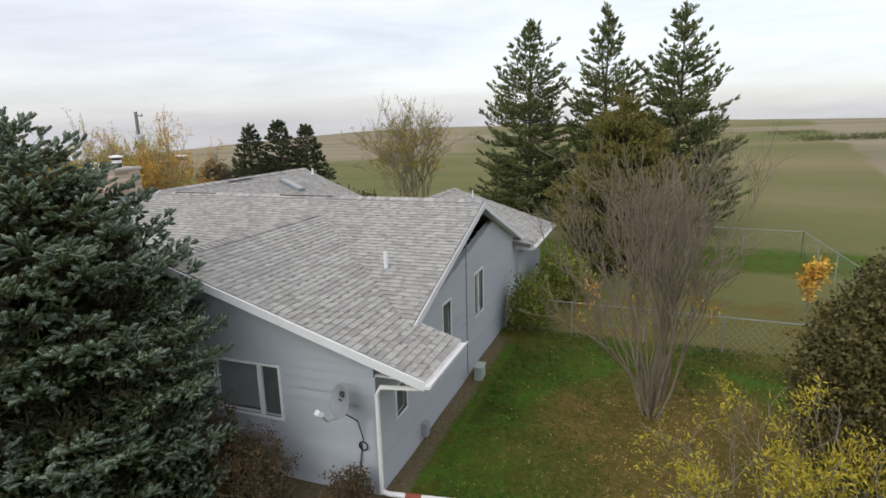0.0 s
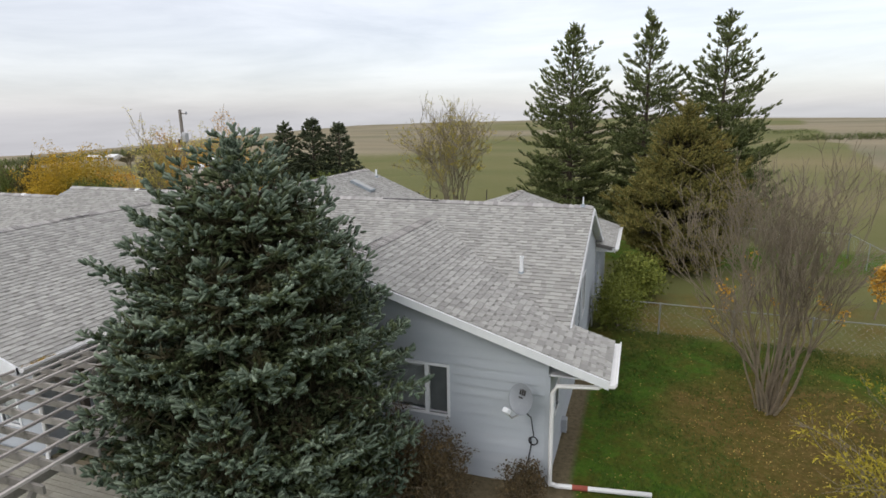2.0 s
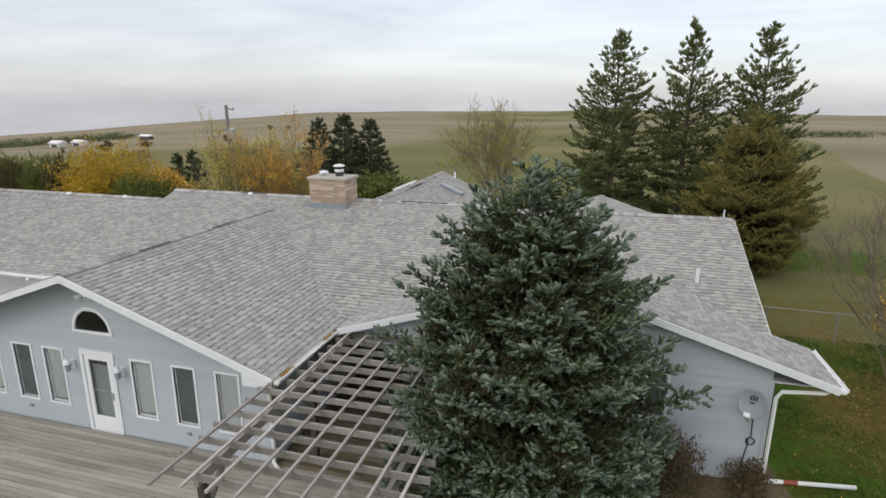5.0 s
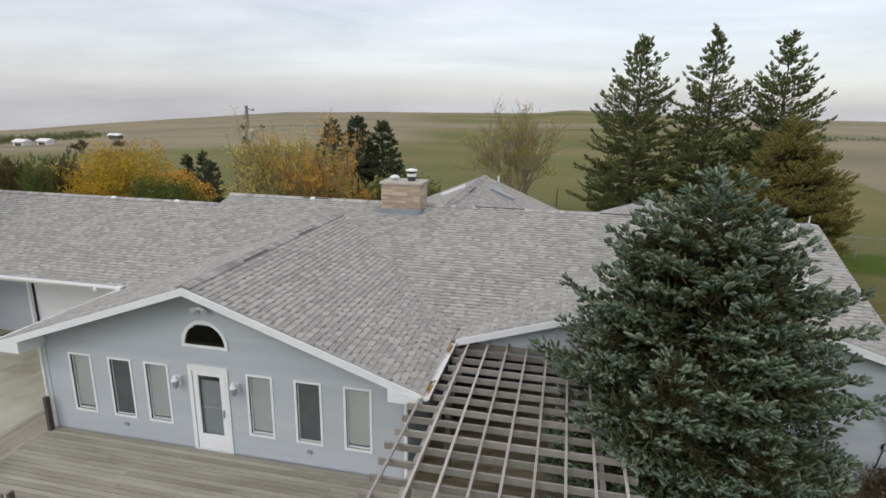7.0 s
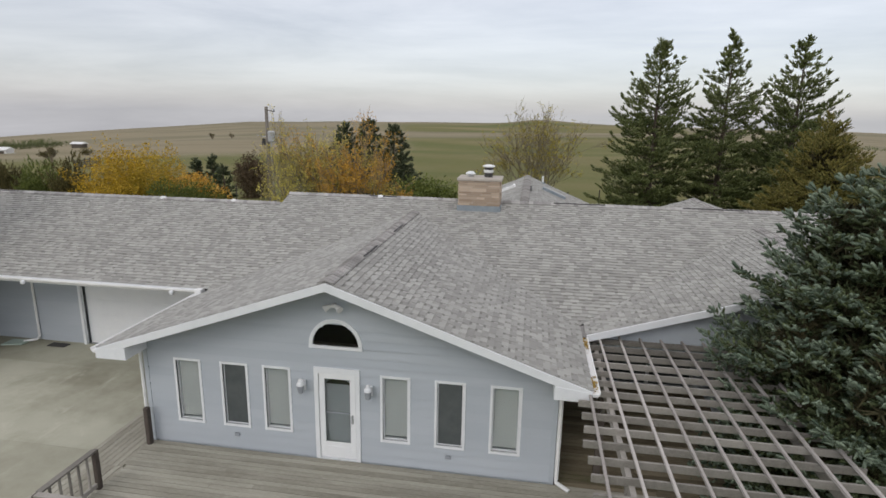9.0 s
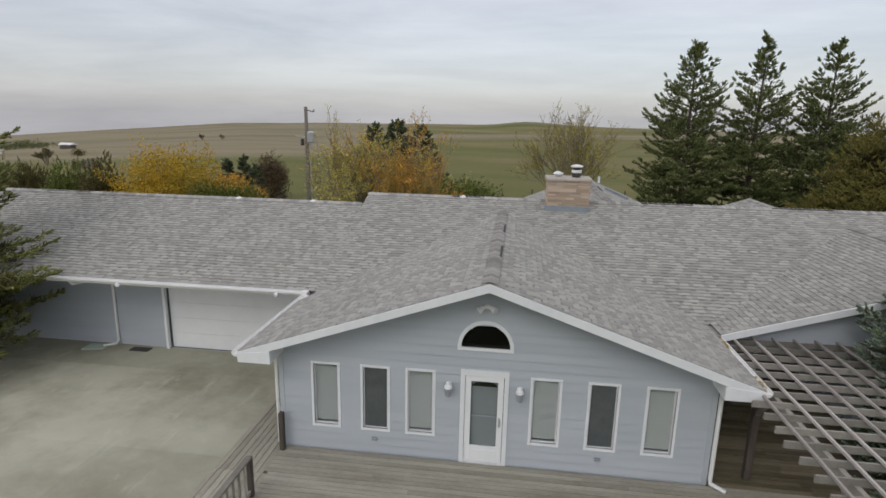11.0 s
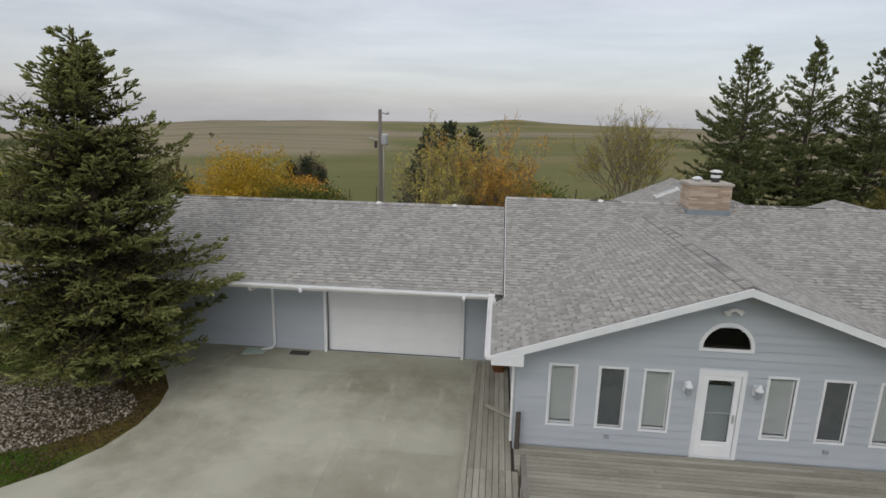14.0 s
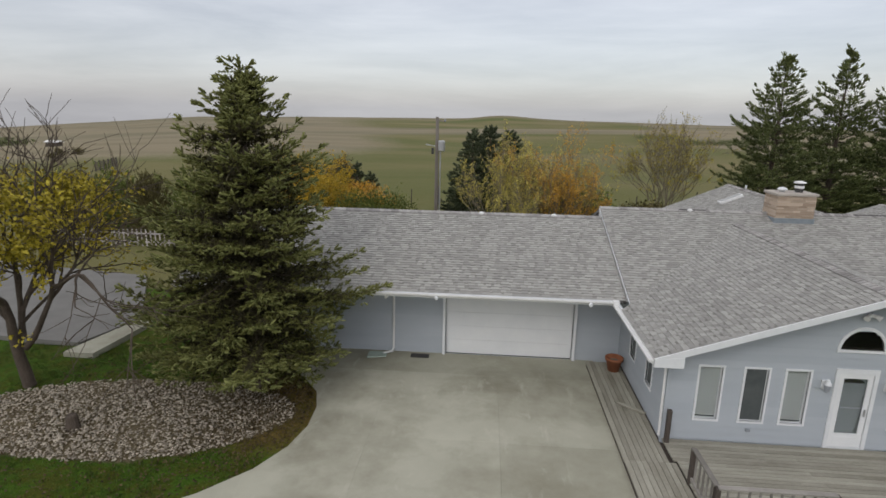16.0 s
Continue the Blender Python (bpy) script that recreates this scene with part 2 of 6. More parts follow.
TINTED = bpy.data.materials.new("dark_tinted_glass")
TINTED.use_nodes = True
tb = TINTED.node_tree.nodes["Principled BSDF"]
tb.inputs["Base Color"].default_value = (0.35, 0.36, 0.36, 1)
tb.inputs["Roughness"].default_value, tb.inputs["IOR"].default_value, tb.inputs["Transmission Weight"].default_value = 0.02, 1.2, 1.0
GLASS = bpy.data.materials.new("window_glass")
GLASS.use_nodes = True
gb = GLASS.node_tree.nodes["Principled BSDF"]
gb.inputs["Base Color"].default_value = (0.86, 0.9, 0.9, 1)
gb.inputs["Roughness"].default_value, gb.inputs["IOR"].default_value, gb.inputs["Transmission Weight"].default_value = 0.02, 1.45, 1.0


def ground_material():
    """Lawn, dry grass, bare soil and fields, told apart by the masks of the sheet and broken up by noise."""
    m = bpy.data.materials.new("grass_and_fields")
    m.use_nodes = True
    t = m.node_tree
    b = t.nodes["Principled BSDF"]

    def add(kind, **kw):
        n = t.nodes.new(kind)
        for k, v in kw.items():
            n.inputs[k].default_value = v
        return n

    geo = add("ShaderNodeNewGeometry")
    mask = add("ShaderNodeAttribute")
    mask.attribute_name = "cover"
    sep = add("ShaderNodeSeparateColor")
    t.links.new(mask.outputs["Color"], sep.inputs[0])

    def noise_of(scale, detail=6.0, stretch=(1, 1, 1), rough=0.6):
        mp = add("ShaderNodeMapping", Scale=stretch)
        n = add("ShaderNodeTexNoise", Scale=scale, Detail=detail, Roughness=rough)
        t.links.new(geo.outputs["Position"], mp.inputs[0])
        t.links.new(mp.outputs[0], n.inputs["Vector"])
        return n.outputs[0]

    def ramp_of(v, *stops):
        r = add("ShaderNodeValToRGB")
        while len(r.color_ramp.elements) < len(stops):
            r.color_ramp.elements.new(0.5)
        for e, (p, c) in zip(r.color_ramp.elements, stops):
            e.position, e.color = p, (*c, 1)
        t.links.new(v, r.inputs[0])
        return r.outputs[0]

    def mix_of(f, a, c):
        n = add("ShaderNodeMix")
        n.data_type = "RGBA"
        t.links.new(f, n.inputs[0])
        t.links.new(a, n.inputs[6])
        t.links.new(c, n.inputs[7])
        return n.outputs[2]

    def edge(v, jitter, amount=0.5):
        """A mask whose edge is frayed by noise."""
        a = add("ShaderNodeMath")
        a.operation = "MULTIPLY_ADD"
        a.inputs[1].default_value, a.inputs[2].default_value = amount, -amount / 2
        t.links.new(jitter, a.inputs[0])
        s = add("ShaderNodeMath")
        s.operation = "ADD"
        t.links.new(a.outputs[0], s.inputs[0])
        t.links.new(v, s.inputs[1])
        r = add("ShaderNodeMapRange")
        r.inputs[1].default_value, r.inputs[2].default_value = 0.35, 0.65
        t.links.new(s.outputs[0], r.inputs[0])
        return r.outputs[0]

    grain = noise_of(9.0, 8.0, rough=0.75)
    blot = noise_of(0.5, 7.0)
    patch = ramp_of(noise_of(1.9, 8.0, rough=0.7), (0.43, (0, 0, 0)), (0.57, (1, 1, 1)))
    wide = noise_of(0.010, 7.0, (0.7, 1.3, 1))
    bands = noise_of(0.011, 4.0, (0.35, 1.0, 1), 0.5)
    field = mix_of(bands, ramp_of(wide, (0.34, (0.112, 0.126, 0.040)), (0.5, (0.158, 0.15, 0.057)), (0.64, (0.24, 0.194, 0.104))),
                   ramp_of(wide, (0.36, (0.096, 0.118, 0.036)), (0.6, (0.18, 0.162, 0.076))))
    prairie = ramp_of(bands, (0.35, (0.178, 0.160, 0.098)), (0.46, (0.262, 0.222, 0.146)), (0.56, (0.205, 0.182, 0.118)), (0.7, (0.150, 0.148, 0.080)))
    lawn = mix_of(patch, ramp_of(grain, (0.3, (0.032, 0.074, 0.008)), (0.7, (0.088, 0.158, 0.018))), ramp_of(grain, (0.3, (0.038, 0.056, 0.007)), (0.7, (0.108, 0.110, 0.019))))
    dry = mix_of(patch, ramp_of(grain, (0.25, (0.075, 0.058, 0.018)), (0.5, (0.142, 0.101, 0.030)), (0.75, (0.255, 0.185, 0.070))),
                 ramp_of(grain, (0.25, (0.052, 0.054, 0.011)), (0.5, (0.110, 0.092, 0.022)), (0.75, (0.19, 0.145, 0.046))))
    soil = ramp_of(grain, (0.3, (0.085, 0.068, 0.040)), (0.7, (0.21, 0.172, 0.105)))
    colour = mix_of(edge(sep.outputs[2], blot), field, prairie)
    colour = mix_of(edge(sep.outputs[0], blot, 0.6), colour, lawn)
    colour = mix_of(edge(sep.outputs[1], blot, 1.1), colour, dry)
    alpha = mask.outputs["Alpha"]
    colour = mix_of(edge(alpha, blot, 0.3), colour, soil)
    t.links.new(colour, b.inputs["Base Color"])
    b.inputs["Roughness"].default_value, b.inputs["Specular IOR Level"].default_value = 0.95, 0.1
    bp = add("ShaderNodeBump", Strength=0.7, Distance=0.06)
    t.links.new(grain, bp.inputs["Height"])
    t.links.new(bp.outputs[0], b.inputs["Normal"])
    return m


GROUND = ground_material()


# ---------------------------------------------------------------- mesh helpers
class Geo:
    """Faces gathered for one mesh, in world coordinates."""

    def __init__(self):
        self.v, self.f = [], []

    def add(self, verts, faces):
        n = len(self.v)
        self.v += [tuple(p) for p in verts]
        self.f += [tuple(i + n for i in face) for face in faces]
        return self

    def box(self, x0, x1, y0, y1, z0, z1):
        return self.add([(x, y, z) for z in (z0, z1) for y in (y0, y1) for x in (x0, x1)],
                        [(0, 2, 3, 1), (4, 5, 7, 6), (0, 1, 5, 4), (2, 6, 7, 3), (0, 4, 6, 2), (1, 3, 7, 5)])

    def beam(self, a, b, width, height, up=(0, 0, 1)):
        """A square-cut timber from a to b; height runs along up."""
        a, b = Vector(a), Vector(b)
        d = (b - a).normalized()
        s = d.cross(Vector(up)).normalized()
        u = s.cross(d)
        p = [q + s * i * width / 2 + u * j * height / 2 for q in (a, b) for j in (-1, 1) for i in (-1, 1)]
        return self.add(p, [(0, 2, 3, 1), (4, 5, 7, 6), (0, 1, 5, 4), (2, 6, 7, 3), (0, 4, 6, 2), (1, 3, 7, 5)])

    def prism(self, poly, offset):
        """A polygon carried along offset."""
        n, o = len(poly), Vector(offset)
        p = [Vector(q) for q in poly] + [Vector(q) + o for q in poly]
        return self.add(p, [tuple(range(n)), tuple(range(2 * n - 1, n - 1, -1))] + [(i, n + i, n + (i + 1) % n, (i + 1) % n) for i in range(n)])

    def tube(self, points, radii, sides=8, close=True):
        pts = [Vector(p) for p in points]
        rad = radii if hasattr(radii, "__len__") else [radii] * len(pts)
        n0, ref = len(self.v), None
        rings = []
        for i, p in enumerate(pts):
            d = (pts[min(i + 1, len(pts) - 1)] - pts[max(i - 1, 0)]).normalized()
            if ref is None:
                ref = d.orthogonal().normalized()
            ref = (ref - d * ref.dot(d)).normalized()
            s = d.cross(ref)
            rings.append([p + (ref * cos(2 * pi * k / sides) + s * sin(2 * pi * k / sides)) * rad[i] for k in range(sides)])
        faces = [(i * sides + k, i * sides + (k + 1) % sides, (i + 1) * sides + (k + 1) % sides, (i + 1) * sides + k) for i in range(len(pts) - 1) for k in range(sides)]
        if close:
            faces += [tuple(range(sides - 1, -1, -1)), tuple(range((len(pts) - 1) * sides, len(pts) * sides))]
        return self.add([q for r in rings for q in r], faces)

    def lathe(self, centre, profile, sides=24):
        """Turned about the upright through centre; profile: (radius, height)."""
        c = Vector(centre)
        v = [c + Vector((r * cos(2 * pi * k / sides), r * sin(2 * pi * k / sides), z)) for r, z in profile for k in range(sides)]
        f = [(i * sides + k, i * sides + (k + 1) % sides, (i + 1) * sides + (k + 1) % sides, (i + 1) * sides + k) for i in range(len(profile) - 1) for k in range(sides)]
        return self.add(v, f + [tuple(range(sides - 1, -1, -1)), tuple(range((len(profile) - 1) * sides, len(profile) * sides))])

    def slab(self, poly, fr, out, inn=0.0, back=True):
        """A polygon in the (u, v) of the plane fr = (O, U, V, N), standing out by out(u, v) and back to inn."""
        o, u, v, n = fr
        m = len(poly)
        top = [o + u * a + v * b + n * out(a, b) for a, b in poly]
        low = [o + u * a + v * b + n * inn for a, b in poly]
        return self.add(top + low, [tuple(range(m))] + ([tuple(range(2 * m - 1, m - 1, -1))] if back else []) + [(i, m + i, m + (i + 1) % m, (i + 1) % m) for i in range(m)])


ORIGIN = {}


def thing(name, base, label, category, group="", kind=""):
    ob = new(name)
    ob.location = base
    ob.empty_display_size = 0.2
    ORIGIN[ob] = Vector(base)
    return tagged(ob, label, category, group, kind)


def as_mesh(name, geo, origin=(0, 0, 0), bevel=0.0, smooth=False):
    me = bpy.data.meshes.new(name)
    o = Vector(origin)
    me.from_pydata([Vector(p) - o for p in geo.v], [], geo.f)
    if bevel:
        bm = bmesh.new()
        bm.from_mesh(me)
        bmesh.ops.bevel(bm, geom=list(bm.edges), offset=bevel, segments=1, affect="EDGES", clamp_overlap=True)
        bm.to_mesh(me)
        bm.free()
    if smooth:
        me.polygons.foreach_set("use_smooth", [True] * len(me.polygons))
    me.update()
    return me


def part(name, geo, mat, parent, label="", bevel=0.0, smooth=False, kind=""):
    """Links geo as one mesh under a thing or a part."""
    me = geo if isinstance(geo, bpy.types.Mesh) else as_mesh(name, geo, ORIGIN[parent], bevel, smooth)
    me.materials.append(mat)
    ob = new(name, me)
    ob.parent = parent
    ORIGIN[ob] = ORIGIN[parent]
    return tagged(ob, label, kind=kind)


def solo(name, geo, mat, label, category, group="", kind="", origin=(0, 0, 0), bevel=0.0, smooth=False):
    """A thing of one mesh."""
    me = as_mesh(name, geo, origin, bevel, smooth)
    me.materials.append(mat)
    ob = new(name, me)
    ob.location = origin
    ORIGIN[ob] = Vector(origin)
    return tagged(ob, label, category, group, kind)


def clip(poly, region):
    """The part of a polygon inside a convex counter-clockwise region."""
    for i in range(len(region)):
        (ax, ay), (bx, by) = region[i], region[(i + 1) % len(region)]

        def side(p):
            return (bx - ax) * (p[1] - ay) - (by - ay) * (p[0] - ax)

        out = []
        for j in range(len(poly)):
            p, q = poly[j], poly[(j + 1) % len(poly)]
            sp, sq = side(p), side(q)
            if sp >= 0:
                out.append(p)
            if (sp > 0 > sq) or (sp < 0 < sq):
                k = sp / (sp - sq)
                out.append((p[0] + k * (q[0] - p[0]), p[1] + k * (q[1] - p[1])))
        poly = out
        if len(poly) < 3:
            return []
    area = sum(poly[i][0] * poly[(i + 1) % len(poly)][1] - poly[(i + 1) % len(poly)][0] * poly[i][1] for i in range(len(poly))) / 2
    return poly if area > 2e-4 else []


def less(rects, hole):
    """Rectangles (u0, v0, u1, v1) with a hole cut out of them."""
    out = []
    a, b, c, d = hole
    for u0, v0, u1, v1 in rects:
        if u1 <= a or u0 >= c or v1 <= b or v0 >= d:
            out.append((u0, v0, u1, v1))
            continue
        lo, hi = max(v0, b), min(v1, d)
        if v0 < b:
            out.append((u0, v0, u1, b))
        if v1 > d:
            out.append((u0, d, u1, v1))
        if u0 < a:
            out.append((u0, lo, a, hi))
        if u1 > c:
            out.append((c, lo, u1, hi))
    return out


def quad(u0, v0, u1, v1):
    return [(u0, v0), (u1, v0), (u1, v1), (u0, v1)]


def triangles(name, verts, faces, smooth=False):
    """A mesh from arrays of corners and triangles."""
    me = bpy.data.meshes.new(name)
    n = len(faces)
    me.vertices.add(len(verts))
    me.vertices.foreach_set("co", np.ascontiguousarray(verts, np.float32).ravel())
    me.loops.add(3 * n)
    me.loops.foreach_set("vertex_index", np.ascontiguousarray(faces, np.int32).ravel())
    me.polygons.add(n)
    me.polygons.foreach_set("loop_start", np.arange(0, 3 * n, 3, dtype=np.int32))
    me.update(calc_edges=True)
    if smooth:
        me.polygons.foreach_set("use_smooth", np.ones(n, bool))
    return me


def unit(a):
    return a / np.maximum(np.linalg.norm(a, axis=-1, keepdims=True), 1e-9)


def strew(shape, pos, way, size, rng, flat=False):
    """Copies of a template (corners, triangles) at pos, its z along way."""
    tv, tf = shape
    pos, way = np.asarray(pos, float), unit(np.asarray(way, float))
    k = len(pos)
    x = unit(np.cross(rng.normal(size=(k, 3)) * (0.35 if flat else 1.0) + ((0, 0, 1) if flat else (0, 0, 0)), way))
    y = np.cross(way, x)
    size = np.broadcast_to(np.asarray(size, float), (k,))[:, None, None]
    v = pos[:, None] + size * (tv[None, :, :1] * x[:, None] + tv[None, :, 1:2] * y[:, None] + tv[None, :, 2:] * way[:, None])
    f = tf[None] + (np.arange(k) * len(tv))[:, None, None]
    return v.reshape(-1, 3), f.reshape(-1, 3)


def merge(*sets):
    vs, fs, n = [], [], 0
    for v, f in sets:
        vs.append(v)
        fs.append(f + n)
        n += len(v)
    return np.concatenate(vs), np.concatenate(fs)


def limbs(lines, sides=4):
    """Tapered tubes as triangles; lines: (points, radii)."""
    vs, fs, n = [], [], 0
    for pts, rad in lines:
        pts, rad = np.asarray(pts, float), np.asarray(rad, float)
        d = unit(np.gradient(pts, axis=0))
        ref = np.array([0.31, 0.87, 0.22]) if abs(d[0][2]) > 0.6 else np.array([0.1, 0.2, 1.0])
        x = unit(np.cross(d, ref))
        y = np.cross(d, x)
        a = np.arange(sides) * 2 * pi / sides
        ring = pts[:, None] + rad[:, None, None] * (np.cos(a)[None, :, None] * x[:, None] + np.sin(a)[None, :, None] * y[:, None])
        m = len(pts)
        i, k = np.meshgrid(np.arange(m - 1), np.arange(sides), indexing="ij")
        p, q = i * sides + k, i * sides + (k + 1) % sides
        f = np.concatenate([np.stack([p, q, q + sides], -1).reshape(-1, 3), np.stack([p, q + sides, p + sides], -1).reshape(-1, 3)])
        vs.append(ring.reshape(-1, 3))
        fs.append(f + n)
        n += m * sides
    return np.concatenate(vs), np.concatenate(fs)


# ---------------------------------------------------------------- ground
def step(a, b, x):
    t = np.clip((x - a) / (b - a), 0, 1)
    return t * t * (3 - 2 * t)


def ground_height(x, y):
    """Lie of the land: a rise on the east side of the house, a shallow dip beyond it and low hills all round the horizon."""
    x, y = np.asarray(x, float), np.asarray(y, float)
    z = 0.20 * step(-16, -9, x) - 0.20 * step(-33.2, -38, x) - 0.06
    r = np.hypot(x + 15, y - 8)
    az = np.arctan2(x + 15, y - 8)
    z = z - 2.2 * step(26, 110, r)
    roll = 1.6 * np.sin(3.1 * az + 0.6) + 1.1 * np.sin(7.3 * az + 2.0) + 0.5 * np.sin(17 * az)
    z = z + (7.6 + roll - 4.0 * np.exp(-((az - 0.75) / 0.3) ** 2)) * step(160, 900, r)
    z = z + 3.4 * np.exp(-((az - 0.42) / 0.26) ** 2) * step(45, 240, r) * step(900, 300, r)
    z = z + (1.4 * np.sin(x / 61.0 + 1) * np.sin(y / 47.0)) * step(90, 260, r)
    z = z + 5.0 * np.exp(-((az - 0.005) / 0.055) ** 2) * step(480, 800, r)
    away = np.radians(np.clip((-27 - np.degrees(az)) * 0.075, 0, 2.0)) * step(-150, -100, np.degrees(az))
    return z - 0.0125 * r * step(70, 240, r) - 8.0 * step(1000, 2200, r) - r * np.tan(away) * step(110, 420, r)


def ground_cover(x, y):
    """Masks: lawn, dry leaf-strewn grass, tan prairie, bare soil."""
    r = np.hypot(x + 15, y - 8)
    az = np.degrees(np.arctan2(x + 15, y - 8))
    lawn = step(13.5, 9.5, x) * step(-52, -46, x) * step(36, 30, y) * step(-40, -34, y)
    lawn = lawn * (1 - 0.9 * step(17.4, 18.6, y) * step(30, 26, y))
    dry = np.exp(-(((x - 2.0) / 4.6) ** 2 + ((y - 12.4) / 3.8) ** 2)) * 1.05
    dry = np.maximum(dry, 0.62 * np.exp(-(((x - 2.9) / 3.0) ** 2 + ((y - 8.2) / 3.0) ** 2)))
    dry = np.maximum(dry, 0.5 * step(15.4, 17.2, y) * step(25, 22.5, y) * step(-5, -4, x) * step(13, 9, x))
    dry = np.maximum(dry, 1.1 * np.exp(-(((x + 34.75) / 1.5) ** 2 + ((y - 7.4) / 2.4) ** 2)))
    tan = np.maximum(0.85 * step(-3, -24, az) * step(75, 200, r), step(280, 360, r) * step(470, 400, r))
    tan = np.maximum(tan, step(24, 33, az) * step(150, 260, r))
    # far tan ring: prairie colour that also puts distance haze into the ground
    tan = np.maximum(tan, 0.62 * step(560, 800, r))
    tan = np.maximum(tan, 0.85 * step(0, 3, x - 24 - 0.204 * (y - 76)) * step(55, 80, y))
    soil = 0.75 * step(-3.8, -4.0, x) * step(-5, -4.5, x) * step(7, 8, y) * step(18, 17, y)
    soil = np.maximum(soil, step(7.3, 7.8, y) * step(9.4, 9, y) * step(-14, -13.5, x) * step(-3.4, -4.0, x))
    soil = np.maximum(soil, step(1.05, 0.9, ((x + 39.1) / 4.9) ** 2 + ((y - 6.75 - 0.05 * (x + 39.1)) / 2.2) ** 2))
    return lawn, dry, tan, soil


def line(near, dense, far):
    out = np.arange(near[0], near[1] + 1e-6, dense)
    hi = near[1] + np.cumsum(dense * 1.14 ** np.arange(1, 90))
    lo = near[0] - np.cumsum(dense * 1.14 ** np.arange(1, 90))
    v = np.concatenate([lo[::-1], out, hi])
    return v[(v > -far) & (v < far)]


gx, gy = line((-46, 10), 0.4, 3200), line((-4, 36), 0.4, 3200)
GX, GY = np.meshgrid(gx, gy)
GZ = ground_height(GX, GY) + 0.035 * np.sin(GX * 1.7 + 0.6 * GY) * np.sin(GY * 1.3) * (np.abs(GX + 15) < 60)
ni, nj = GX.shape
I, J = np.meshgrid(np.arange(ni - 1), np.arange(nj - 1), indexing="ij")
Q = I * nj + J
gme = triangles("ground", np.stack([GX, GY, GZ], -1).reshape(-1, 3),
                np.concatenate([np.stack([Q, Q + 1, Q + nj + 1], -1).reshape(-1, 3), np.stack([Q, Q + nj + 1, Q + nj], -1).reshape(-1, 3)]), smooth=True)
cover = gme.color_attributes.new("cover", "FLOAT_COLOR", "POINT")
cover.data.foreach_set("color", np.stack(ground_cover(GX, GY), -1).reshape(-1).astype(np.float32))
gme.materials.append(GROUND)
tagged(new("ground", gme), "autumn lawn running into rolling green and tan prairie", "ground", kind="structure")


def on_ground(x, y):
    return float(ground_height(x, y))


# ---------------------------------------------------------------- roof planes
def plane(kind, edge, z, pitch):
    """The frame of a slope that rises from its eave (at x or y = edge, height z) and the way from plan to its (u, v)."""
    c = 1 / math.hypot(1, pitch)
    s = pitch * c
    if kind == "south":
        fr = (Vector((0, edge, z)), Vector((1, 0, 0)), Vector((0, c, s)), Vector((0, -s, c)))
        to = lambda x, y: (x, (y - edge) / c)
    elif kind == "north":
        fr = (Vector((0, edge, z)), Vector((-1, 0, 0)), Vector((0, -c, s)), Vector((0, s, c)))
        to = lambda x, y: (-x, (edge - y) / c)
    elif kind == "east":
        fr = (Vector((edge, 0, z)), Vector((0, 1, 0)), Vector((-c, 0, s)), Vector((s, 0, c)))
        to = lambda x, y: (y, (edge - x) / c)
    else:
        fr = (Vector((edge, 0, z)), Vector((0, -1, 0)), Vector((c, 0, s)), Vector((-s, 0, c)))
        to = lambda x, y: (-y, (x - edge) / c)
    return fr, to


def ccw(poly):
    a = sum(poly[i][0] * poly[(i + 1) % len(poly)][1] - poly[(i + 1) % len(poly)][0] * poly[i][1] for i in range(len(poly)))
    return poly if a > 0 else poly[::-1]


SLOPES = [
    # kind, eave, height, pitch, plan polygons
    ("east", -14.36, 2.76, 0.344, [[(-14.36, 5.82), (-14.36, 9.226), (-19.55, 14.453), (-19.55, 5.82)]]),
    ("west", -24.74, 2.76, 0.344, [[(-24.74, 5.82), (-19.55, 5.82), (-19.55, 14.453), (-24.74, 9.226)]]),
    ("south", 9.05, 2.70, 0.3415, [[(-24.44, 9.53), (-19.55, 14.453), (-19.55, 15.36), (-24.44, 15.36)],
                                   [(-19.55, 14.453), (-14.36, 9.226), (-14.20, 9.343), (-8.72, 14.38), (-8.72, 15.36), (-19.55, 15.36)],
                                   [(-8.72, 14.38), (-4.10, 10.147), (-4.10, 15.36), (-8.72, 15.36)]]),
    ("east", -3.22, 2.80, 0.313, [[(-8.72, 8.6), (-3.22, 8.6), (-3.22, 9.343), (-8.72, 14.38)], [(-3.22, 9.343), (-3.22, 10.5), (-4.10, 10.5), (-4.10, 10.147)]]),
    ("west", -14.20, 2.80, 0.313, [[(-14.20, 8.6), (-8.72, 8.6), (-8.72, 14.38), (-14.20, 9.343)]]),
    ("south", 9.9, 2.84, 0.3625, [[(-39.1, 9.9), (-24.49, 9.9), (-24.49, 14.7), (-39.1, 14.7)]]),
    ("east", -10.9, 2.76, 0.42, [[(-15.9, 15.36), (-10.9, 20.7), (-10.9, 24.5), (-15.9, 24.5)]]),
    ("west", -20.9, 2.76, 0.42, [[(-15.9, 15.36), (-20.9, 20.7), (-20.9, 24.5), (-15.9, 24.5)]]),
    ("east", -3.65, 2.65, 0.322, [[(-8.0, 17.42), (-3.65, 19.9), (-3.65, 24.3), (-8.0, 24.3)]]),
    ("west", -12.35, 2.65, 0.322, [[(-8.0, 17.42), (-8.0, 24.3), (-10.9, 24.3), (-10.9, 20.0)]]),
]
EXPOSED = 0.145

HOUSE = thing("house", (-15, 10, 0), "single-storey blue-grey ranch house with grey shingle roofs and white trim", "house")

